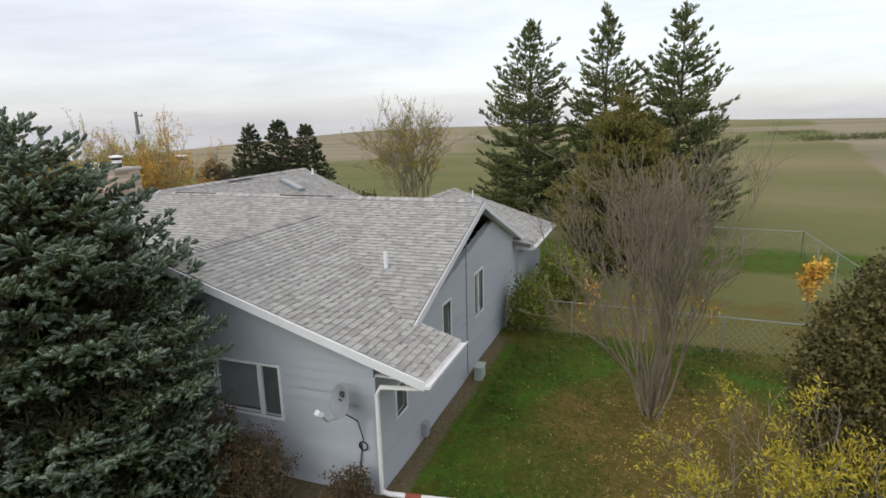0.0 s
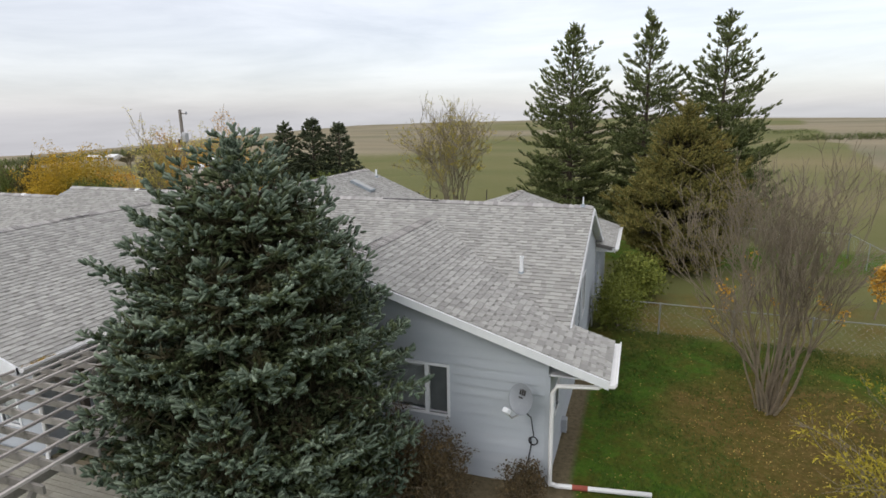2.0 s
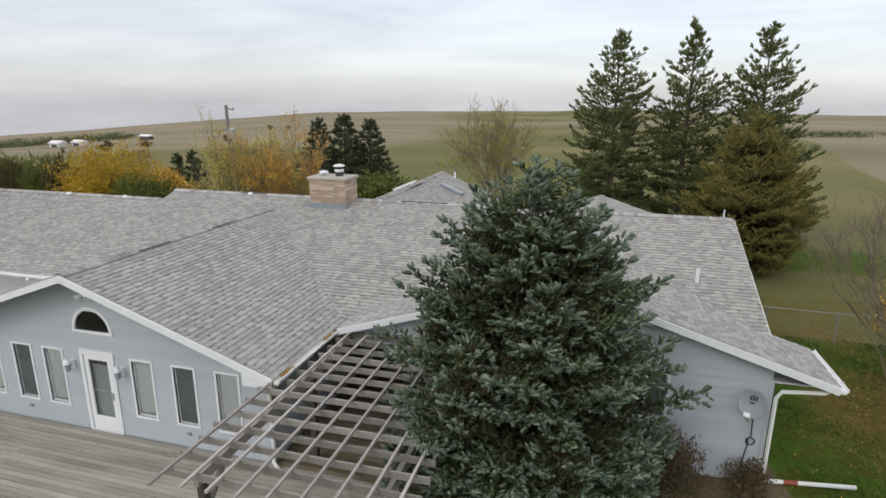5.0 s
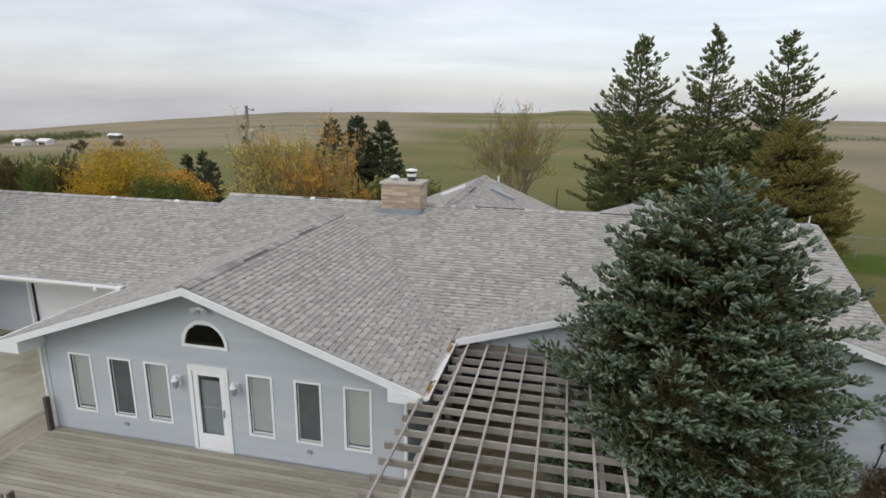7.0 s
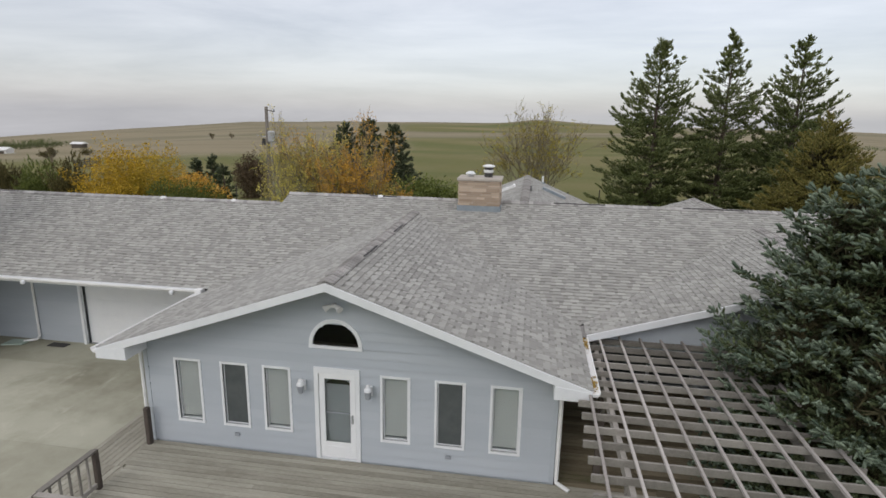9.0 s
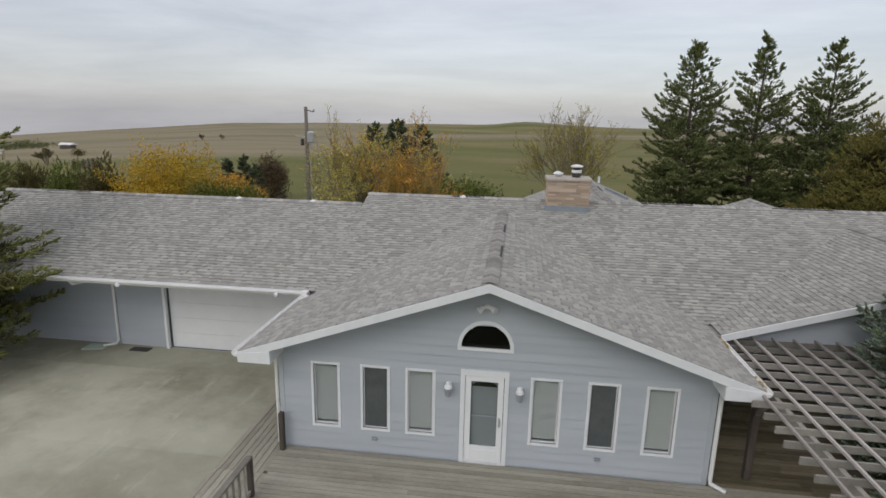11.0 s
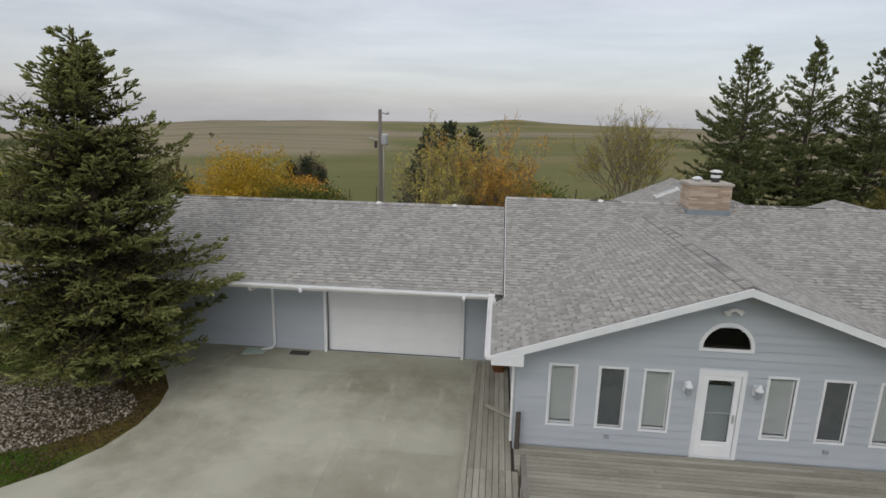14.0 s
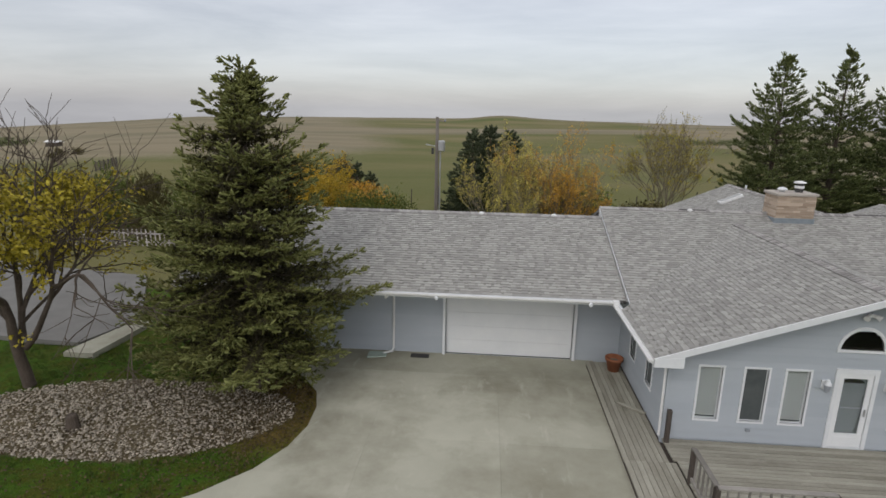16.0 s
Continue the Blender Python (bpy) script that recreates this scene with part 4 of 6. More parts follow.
part("wall", Geo().prism([(-38.7, 10.2, 2.7), (-38.7, 19.2, 2.7), (-38.7, 14.7, 4.4)], (0.1, 0, 0)), SIDING, HOUSE, "garage end gable")
part("wall", Geo().prism([(-24.34, 9.9, 2.78), (-24.34, 20.4, 2.72), (-24.34, 15.36, 4.70)], (0.12, 0, 0)), SIDING, HOUSE, "small gable step over the garage roof")
part("floor", Geo().box(-38.6, -4.5, 11.7, 19.8, -0.05, 0.12), ROOM, HOUSE)
part("floor", Geo().box(-10.4, -4.5, 9.1, 11.7, -0.05, 0.12), ROOM, HOUSE)
part("floor", Geo().box(-23.95, -15.15, 8.8, 11.7, -0.05, 0.12), ROOM, HOUSE)
part("floor", Geo().box(-23.95, -15.15, 6.7, 8.8, -0.05, 0.12), ROOM, HOUSE)


def downspout(path, name="downspout", r=0.045):
    return part(name, Geo().tube(path, r, 6), GUTTER, HOUSE, "white metal downspout")


downspout([(-32.05, 9.8, 2.73), (-32.05, 9.9, 2.59), (-32.05, 11.45, 2.36), (-32.05, 11.54, 2.16), (-32.05, 11.54, 0.16), (-32.08, 11.45, 0.06), (-32.38, 11.22, 0.05)])
downspout([(-24.24, 6.46, 2.5), (-24.22, 6.45, 0.32)], r=0.035)
downspout([(-14.85, 6.42, 2.5), (-14.85, 6.42, 0.40), (-14.85, 6.38, 0.33), (-14.6, 6.2, 0.29)])
downspout([(-3.28, 8.72, 2.67), (-3.38, 8.74, 2.56), (-4.14, 8.82, 2.44), (-4.23, 8.83, 2.28), (-4.23, 8.83, 0.26)])
for x in (-30.26, -25.70):
    part("door_jamb_trim", Geo().box(x - 0.045, x + 0.045, 11.48, 11.57, -0.02, 2.63), WHITE, HOUSE)

# chimney of split stone
CH = part("chimney", Geo().box(-18.1, -16.73, 14.64, 15.6, 4.0, 5.62), MORTAR, HOUSE, "square tan stone chimney with two metal flue caps")
part("flashing", Geo().box(-18.15, -16.68, 14.59, 15.64, 4.3, 4.79), FLASHING, CH, "grey metal flashing", bevel=0.01)
part("chimney_cap", Geo().box(-18.17, -16.66, 14.57, 15.67, 5.62, 5.72), MORTAR, CH, "tan mortar cap", bevel=0.02)
rs = random.Random(8)
z = 4.79
while z < 5.60:
    h = min(rs.choice((0.055, 0.07, 0.09, 0.12)), 5.62 - z)
    for face in range(4):
        length = 1.37 if face in (0, 2) else 0.96
        a = 0.0
        while a < length - 0.02:
            w = min(rs.uniform(0.22, 0.62), length - a)
            if length - a - w < 0.12:
                w = length - a
            d = rs.uniform(0.012, 0.034)
            c0, c1 = a + 0.005, a + w - 0.005
            if face == 0:
                g = Geo().box(-18.1 + c0, -18.1 + c1, 14.64 - d, 14.65, z + 0.005, z + h - 0.005)
            elif face == 1:
                g = Geo().box(-16.74, -16.73 + d, 14.64 + c0, 14.64 + c1, z + 0.005, z + h - 0.005)
            elif face == 2:
                g = Geo().box(-18.1 + c0, -18.1 + c1, 15.59, 15.6 + d, z + 0.005, z + h - 0.005)
            else:
                g = Geo().box(-18.1 - d, -18.09, 14.64 + c0, 14.64 + c1, z + 0.005, z + h - 0.005)
            part("stone", g, STONE, CH)
            a += w
    z += h
FL = part("flue_cap", Geo().lathe((-17.15, 15.1, 5.72), [(0.14, 0), (0.14, 0.34), (0.12, 0.35), (0.03, 0.36)], 20), DARKVENT, CH, "tall round flue with a dark screen and steel rings")
part("ring", Geo().lathe((-17.15, 15.1, 5.87), [(0.145, 0), (0.165, 0.01), (0.165, 0.09), (0.145, 0.10)], 20), GUTTER, FL)
part("lid", Geo().lathe((-17.15, 15.1, 6.05), [(0.15, 0), (0.215, 0.02), (0.21, 0.05), (0.10, 0.09), (0.02, 0.10)], 20), GUTTER, FL)
FL = part("flue_cap", Geo().lathe((-17.76, 15.1, 5.72), [(0.09, 0), (0.09, 0.09), (0.02, 0.10)], 18), STEEL, CH, "low round flue with a white domed lid")
part("lid", Geo().lathe((-17.76, 15.1, 5.79), [(0.12, 0), (0.18, 0.02), (0.17, 0.05), (0.09, 0.10), (0.02, 0.115)], 18), WHITE, FL)


# plumbing vents and skylights on the roof
def vent_pipe(x, y, z, h, r=0.05):
    v = part("vent_pipe", Geo().lathe((x, y, z), [(r, 0), (r, h), (r * 0.8, h), (r * 0.8, h - 0.05)], 14), WHITE, HOUSE, "white plumbing vent pipe")
    part("vent_boot", Geo().lathe((x, y, z), [(r + 0.09, 0.03), (r + 0.04, 0.06), (r + 0.012, 0.12)], 14), FLASHING, v)


vent_pipe(-5.5, 12.0, 3.62, 0.5)
vent_pipe(-15.15, 24.0, 4.50, 0.42)
vent_pipe(-4.4, 15.3, 4.83, 0.32, 0.02)
for x, y in ((-29.1, 14.65), (-26.3, 14.65), (-21.0, 15.3)):
    part("roof_vent", Geo().lathe((x, y, 4.56 if x < -24 else 4.83), [(0.11, 0), (0.11, 0.05), (0.08, 0.08), (0.02, 0.10)], 14), GUTTER, HOUSE, "white mushroom roof vent")
for kind, edge, x, y in (("east", -10.9, -14.7, 21.6), ("west", -20.9, -16.9, 21.5)):
    fr, to = plane(kind, edge, 2.76, 0.42)
    u, v = to(x, y)
    sk = part("skylight", Geo().slab(quad(u - 0.22, v - 0.55, u + 0.22, v + 0.55), fr, lambda a, b: 0.13, 0.0), FLASHING if kind == "east" else GUTTER, HOUSE, "low skylight running down the roof slope", bevel=0.012)
    part("pane", Geo().slab(quad(u - 0.15, v - 0.48, u + 0.15, v + 0.48), fr, lambda a, b: 0.142, 0.125), BLIND, sk)

# ---------------------------------------------------------------- driveway and street
EDGE = [(11.62, -38.9), (10.8, -36.55), (10.1, -35.35), (9.3, -34.6), (8.4, -33.95), (7.4, -33.65), (6.4, -33.6), (5.4, -33.8), (4.4, -34.3), (3.4, -35.2), (2.2, -36.8), (1.0, -39.0), (0.0, -41.5), (-4.0, -47.5), (-14.0, -48)]
DRIVE = thing("driveway", (-30, 5, -0.1), "pale stained concrete driveway with sawn joints", "driveway", kind="structure")


def edge_x(y):
    for (ya, xa), (yb, xb) in zip(EDGE, EDGE[1:]):
        if yb <= y <= ya:
            return xa + (xb - xa) * (ya - y) / (ya - yb)
    return EDGE[-1][1]


rows_y = [11.6, 10.0, 6.1, 0.6, -4.9, -10.4]
for y1, y0 in zip(rows_y, rows_y[1:]):
    ys = sorted({y0 + 0.0015, y1 - 0.0015, *[e[0] for e in EDGE if y0 < e[0] < y1]})
    for xa, xb in ((None, -31.85), (-31.847, -28.36), (-28.357, -25.0)):
        left = [(edge_x(yy) if xa is None else xa, yy) for yy in ys]
        poly = [(xb, ys[0], 0.0), (xb, ys[-1], 0.0)] + [(a, b, 0.0) for a, b in left[::-1]]
        part("concrete_slab", Geo().prism(poly, (0, 0, -0.14)), CONCRETE, DRIVE)
solo("road", Geo().prism([(-70, 13.2, -0.1), (-43.7, 11.1, -0.1), (-42.9, 13.8, -0.1), (-46.2, 19.5, -0.1), (-75, 24, -0.1)], (0, 0, -0.3)), ASPHALT, "old grey asphalt street", "road", kind="structure")
solo("pavement", Geo().prism([(-43.6, 10.2, -0.06), (-42.5, 10.2, -0.06), (-42.2, 13.4, -0.06), (-42.9, 13.4, -0.06)], (0, 0, -0.25)), CONCRETE, "short pale concrete path by the street", "path", kind="structure")

# ---------------------------------------------------------------- deck
DECKT = 0.25
DECKOB = thing("deck", (-18, 5, 0), "weathered grey timber deck round the sunroom", "deck")
part("joists", Geo().box(-23.95, -10.2, 3.3, 6.45, -0.1, 0.21).box(-14.9, -10.2, 6.45, 8.85, -0.1, 0.21).box(-14.9, -10.65, 8.85, 11.5, -0.1, 0.21).box(-25.3, -23.98, 3.3, 6.45, -0.1, 0.10).box(-25.3, -24.14, 6.45, 11.1, -0.1, 0.10), DARKWOOD, DECKOB)
rd = random.Random(3)
y = 3.2
while y < 11.5:
    xe = -10.1 if y < 8.75 else -10.64
    x0 = (-24.05 if y < 5.3 else -24.14) if y < 6.36 else -14.87
    cuts = [x0] + sorted(rd.uniform(x0 + 1.5, -12.4) for _ in range(2 if x0 < -20 else 1)) + [xe]
    for a, b in zip(cuts, cuts[1:]):
        if b - a > 0.3:
            dz = rd.uniform(-0.003, 0.003)
            # past y = 6.3 the boards take the brown that holds the shade
            part("deck_board", Geo().box(a + 0.003, b - 0.003, y + 0.006, y + 0.133, 0.212 + dz, DECKT + dz), DECK_BROWN_SHADE if y > 6.3 else DECK, DECKOB)
    y += 0.14
x = -25.32
while x < -24.20:
    part("deck_board", Geo().box(x + 0.006, x + 0.133, 5.45, 7.9 if x > -24.9 else 9.0, 0.10, 0.145), DECK_Y, DECKOB)
    part("deck_board", Geo().box(x + 0.006, x + 0.133, (7.9 if x > -24.9 else 9.0) + 0.006, 11.2, 0.10, 0.145), DECK_Y, DECKOB)
    x += 0.14
x = -25.32
while x < -24.12:
    part("deck_board", Geo().box(x + 0.006, x + 0.133, 3.2, 5.44, 0.14, 0.18), DECK_Y, DECKOB)
    x += 0.14
part("rim_board", Geo().box(-24.1, -10.1, 3.14, 3.19, -0.08, 0.25), DECK, DECKOB)


# railing with slim balusters
def rail_run(a, b, group):
    a, b = Vector(a), Vector(b)
    d = (b - a).normalized()
    r = thing("railing", a, "weathered timber deck railing with slim upright balusters", "railing", group)
    for p in (a, b):
        part("post", Geo().box(p.x - 0.05, p.x + 0.05, p.y - 0.05, p.y + 0.05, -0.05, 1.12), DARKWOOD, r, bevel=0.008)
    up = Vector((0, 0, 1))
    part("top_rail", Geo().beam(a + up * 1.12, b + up * 1.12, 0.12, 0.04), PERGOLA, r, bevel=0.004)
    part("bottom_rail", Geo().beam(a + up * 0.36, b + up * 0.36, 0.04, 0.09), PERGOLA, r)
    n = max(2, int((b - a).length / 0.2))
    for k in range(1, n):
        p = a + d * ((b - a).length * k / n)
        part("baluster", Geo().box(p.x - 0.018, p.x + 0.018, p.y - 0.018, p.y + 0.018, 0.34, 1.10), PERGOLA, r)


rail_run((-24.03, 4.62, 0), (-24.03, 3.3, 0), "deck railings")
rail_run((-24.03, 3.24, 0), (-21.7, 3.24, 0), "deck railings")
solo("gate_post", Geo().box(-24.13, -24.02, 6.2, 6.32, 0.0, 1.16), DARKWOOD, "single dark weathered post by the sunroom corner", "post", origin=(-24.08, 6.26, 0), bevel=0.01)
solo("loose_board", Geo().beam((-24.85, 8.3, 0.19), (-24.2, 7.75, 0.20), 0.11, 0.04), DECK, "loose grey board lying across the walkway", "board", origin=(-24.5, 8, 0.15), bevel=0.004)

# ---------------------------------------------------------------- pergola
PG = thing("pergola", (-12.8, 6, 0.25), "weathered grey timber pergola with open slats", "pergola")
for x, ya, yb in ((-14.0, 3.0, 8.85), (-10.95, 3.0, 8.85)):
    part("beam", Geo().beam((x, ya, 2.43), (x, yb, 2.43), 0.09, 0.19), PERGOLA, PG, bevel=0.005)
y = 2.95
rp = random.Random(5)
while y < 9.0:
    x0 = -14.6 if y < 5.8 else -14.19
    part("rafter", Geo().beam((x0 + rp.uniform(-0.03, 0.03), y, 2.57), (-10.4 + rp.uniform(-0.05, 0.05), y, 2.57), 0.042, 0.125), PERGOLA, PG)
    y += 0.452
for k in range(9):
    x = -14.38 + 0.472 * k
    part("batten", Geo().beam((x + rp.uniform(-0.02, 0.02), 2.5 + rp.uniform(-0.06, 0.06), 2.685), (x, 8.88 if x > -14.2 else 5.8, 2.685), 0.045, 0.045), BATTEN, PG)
for x, y in ((-14.0, 3.15), (-14.0, 6.8), (-10.95, 3.15), (-10.95, 6.8)):
    part("post", Geo().box(x - 0.07, x + 0.07, y - 0.07, y + 0.07, 0.25, 2.34), DARKWOOD, PG, bevel=0.01)
    for s in (-1, 1):
        part("brace", Geo().beam((x, y + s * 0.07, 1.81), (x, y + s * 0.55, 2.34), 0.08, 0.08, up=(1, 0, 0)), PERGOLA, PG)


# ---------------------------------------------------------------- fittings on the walls
def wall_lamp(x):
    l = thing("wall_lamp", (x, 6.46, 2.0), "white wall lantern with a clear glass body beside the front door", "wall lamp", "front door lanterns")
    part("back_plate", Geo().box(x - 0.06, x + 0.06, 6.43, 6.475, 1.88, 2.12), WHITE, l, bevel=0.01)
    part("arm", Geo().tube([(x, 6.43, 2.0), (x, 6.33, 1.97), (x, 6.31, 2.06)], 0.018, 8), WHITE, l)
    part("lantern_body", Geo().lathe((x, 6.30, 1.86), [(0.03, 0), (0.06, 0.03), (0.08, 0.19), (0.075, 0.2)], 8), DISHGREY, l, "grey glass lantern body")
    part("cap", Geo().lathe((x, 6.30, 2.06), [(0.09, 0), (0.08, 0.05), (0.045, 0.09), (0.05, 0.11), (0.03, 0.14), (0.01, 0.15)], 12), WHITE, l, "white domed cap")


wall_lamp(-20.36)
wall_lamp(-18.86)
fl = thing("floodlight", (-19.6, 6.4, 3.88), "small cream twin floodlight under the gable peak", "floodlight")
part("base", Geo().lathe((-19.6, 6.42, 3.84), [(0.06, 0), (0.07, 0.03), (0.06, 0.07)], 12), GUTTER, fl)
for s in (-1, 1):
    part("lamp_head", Geo().tube([(-19.6 + s * 0.03, 6.40, 3.88), (-19.6 + s * 0.10, 6.36, 3.86), (-19.6 + s * 0.17, 6.30, 3.82)], [0.03, 0.05, 0.075], 10), GUTTER, fl)
for x in (-30.4, -25.6):
    solo("eave_lamp", Geo().lathe((x, 9.66, 2.63), [(0.035, 0.03), (0.06, 0.06), (0.06, 0.11), (0.04, 0.15)], 12), WHITE, "small white lamp at the garage eave", "lamp", "garage eave lamps", origin=(x, 9.66, 2.63))
solo("wall_camera", Geo().tube([(-32.28, 11.59, 2.3), (-32.28, 11.43, 2.27), (-32.28, 11.35, 2.23)], [0.04, 0.05, 0.05], 10), BLACK, "small black device on the garage wall", "wall fitting", origin=(-32.28, 11.55, 2.25))

SD = thing("satellite_dish", (-4.77, 8.87, 2.02), "grey satellite dish bracketed to the siding, cable hanging in loops", "satellite dish")
c, ax = Vector((-4.74, 8.48, 2.25)), Vector((-0.42, -0.86, 0.28)).normalized()
sx = ax.cross(Vector((0, 0, 1))).normalized()
sy = sx.cross(ax)
dish = Geo()
rings = [(0.02, 0.0), (0.1, 0.006), (0.18, 0.022), (0.235, 0.042), (0.265, 0.058), (0.275, 0.062), (0.27, 0.048), (0.18, 0.004), (0.02, -0.02)]
vv = [c + ax * h + (sx * cos(2 * pi * k / 32) * r + sy * sin(2 * pi * k / 32) * r * 1.08) for r, h in rings for k in range(32)]
dish.add(vv, [(i * 32 + k, (i + 1) * 32 + k, (i + 1) * 32 + (k + 1) % 32, i * 32 + (k + 1) % 32) for i in range(len(rings) - 1) for k in range(32)] + [tuple(range(32))])
part("reflector", dish, DISHGREY, SD, "shallow grey reflector", smooth=True)
for du, dv, w, h in ((-0.05, 0.13, 0.035, 0.10), (0.0, 0.13, 0.03, 0.12), (0.05, 0.12, 0.035, 0.09), (0.02, 0.02, 0.09, 0.03)):
    p = c + ax * 0.034 + sx * du + sy * dv
    part("mark", Geo().beam(p - sy * h / 2, p + sy * h / 2, w, 0.006, up=ax), DARKVENT, SD)
part("feed_arm", Geo().tube([c - sy * 0.3 + ax * 0.02, c - sy * 0.34 + ax * 0.24, c - sy * 0.22 + ax * 0.42], 0.018, 8), STEEL, SD)
part("receiver", Geo().beam(c - sy * 0.22 + ax * 0.38, c - sy * 0.16 + ax * 0.5, 0.12, 0.1), WHITE, SD, "white receiver head", bevel=0.015)
part("bracket", Geo().tube([c - ax * 0.03, c - ax * 0.12 - sy * 0.1, Vector((-4.67, 8.84, 1.98))], 0.025, 8), STEEL, SD)
pts = [(-4.72, 8.52, 1.98), (-4.62, 8.77, 1.72), (-4.58, 8.86, 1.32)] + [(-4.58 + 0.09 * sin(k * 0.7) * (1 if k < 9 else 0.9), 8.85, 1.17 + 0.09 * cos(k * 0.7)) for k in range(18)] + [(-4.62, 8.86, 1.07), (-4.69, 8.86, 0.62)]
part("cable", Geo().tube(pts, 0.012, 6), BLACK, SD, "looped black cable")

pot = thing("flower_pot", (-24.5, 10.6, 0.145), "empty terracotta flower pot on the walkway boards", "flower pot")
part("pot_body", Geo().lathe((-24.5, 10.6, 0.145), [(0.18, 0), (0.26, 0.38), (0.29, 0.38), (0.295, 0.47), (0.26, 0.47), (0.24, 0.37)], 28), TERRACOTTA, pot, smooth=True)
part("soil", Geo().lathe((-24.5, 10.6, 0.50), [(0.24, 0), (0.1, 0.02)], 20), BEDSOIL, pot)
solo("splash_block", Geo().prism([(-32.9, 11.35, 0.004), (-32.25, 11.35, 0.004), (-32.25, 11.0, 0.004), (-32.9, 10.85, 0.004)], (0, 0, 0.05)), GREENPLASTIC, "pale green splash block under the downspout", "splash block", origin=(-32.5, 11.1, 0), bevel=0.01)
solo("door_mat", Geo().box(-31.4, -30.75, 11.1, 11.4, 0.004, 0.025), DARKVENT, "dark mat on the concrete by the garage", "mat", origin=(-31.1, 11.25, 0), bevel=0.006)
pipe = thing("drain_pipe", (-3.3, 9.0, 0.15), "white drain pipe lying on the lawn with a red band", "pipe")
part("pipe", Geo().tube([(-4.22, 8.83, 0.30), (-4.1, 8.88, 0.24), (-2.3, 9.2, 0.21)], 0.05, 12), GUTTER, pipe, smooth=True)
part("band", Geo().tube([(-3.8, 8.934, 0.235), (-3.5, 8.987, 0.23)], 0.054, 12), RED, pipe, "faded red band")
bin_ = thing("utility_box", (-3.9, 14.3, 0.1), "small green plastic utility box against the east wall", "utility box")
part("box_body", Geo().box(-4.06, -3.84, 14.1, 14.5, 0.1, 0.47), GREENPLASTIC, bin_, bevel=0.03)
part("lid", Geo().box(-4.07, -3.82, 14.08, 14.52, 0.47, 0.51), GREENPLASTIC, bin_, bevel=0.015)
solo("meter_box", Geo().box(-4.30, -4.16, 10.9, 11.1, 0.22, 0.55), DISHGREY, "grey meter box low on the east wall", "meter box", origin=(-4.2, 11.0, 0.2), bevel=0.015)


# ---------------------------------------------------------------- plant templates
def shoot_shape(n, spread, length, width, seed, core=0.05):
    """A needle shoot of unit length along z: a slim spindle set round with needles, blunt at its end."""
    r = np.random.default_rng(seed)
    v, f = [], []
    a = np.arange(4) * pi / 2
    v += [(core * cos(t), core * sin(t), 0.1) for t in a] + [(0, 0, 1.0)]
    f += [(k, (k + 1) % 4, 4) for k in range(4)]
    for i in range(n):
        z = 0.04 + 0.92 * (i + r.random()) / n
        t = i * 2.4 + r.normal() * 0.3
        lean = spread * (1.0 - 0.25 * z - 0.35 * z**6) + r.normal() * 0.1
        d = np.array([cos(t) * sin(lean), sin(t) * sin(lean), cos(lean)])
        s = np.array([-sin(t), cos(t), 0])
        b = np.array([0, 0, z])
        k = len(v)
        ln = length * (0.8 + 0.4 * r.random()) * (1.0 - 0.35 * z**5)
        v += [tuple(b + s * width), tuple(b - s * width), tuple(b + d * ln)]
        f.append((k, k + 1, k + 2))
    return np.array(v, float), np.array(f, int)


def tuft_shape(n, width, seed, wide=1.25):
    """A pine tuft: needles out of one point, most of them ahead along z."""
    r = np.random.default_rng(seed)
    v, f = [], []
    for i in range(n):
        t, lean = i * 2.4, wide * (i + 0.5) / n + r.normal() * 0.12
        d = np.array([cos(t) * sin(lean), sin(t) * sin(lean), cos(lean)]) * (0.75 + 0.4 * r.random())
        s = unit(np.cross(d, r.normal(size=3))) * width
        k = len(v)
        v += [tuple(s - 0.15 * d), tuple(-s - 0.15 * d), tuple(d)]
        f.append((k, k + 1, k + 2))
    return np.array(v, float), np.array(f, int)


def leaf_shape(width=0.5, fold=0.18):
    v = np.array([(0, 0, 0), (width, fold, 0.5), (0, 0, 1.0), (-width, fold, 0.5)], float)
    return v, np.array([(0, 1, 2), (0, 2, 3)])


def cluster_shape(n, width, seed, spread=0.9):
    """A twig end with n leaves."""
    r = np.random.default_rng(seed)
    tv, tf = leaf_shape(width)
    pos = r.normal(size=(n, 3)) * 0.32 + (0, 0, 0.45)
    way = unit(r.normal(size=(n, 3)) * spread + (0, 0, 0.5))
    return strew((tv, tf), pos, way, r.uniform(0.3, 0.55, n), r)


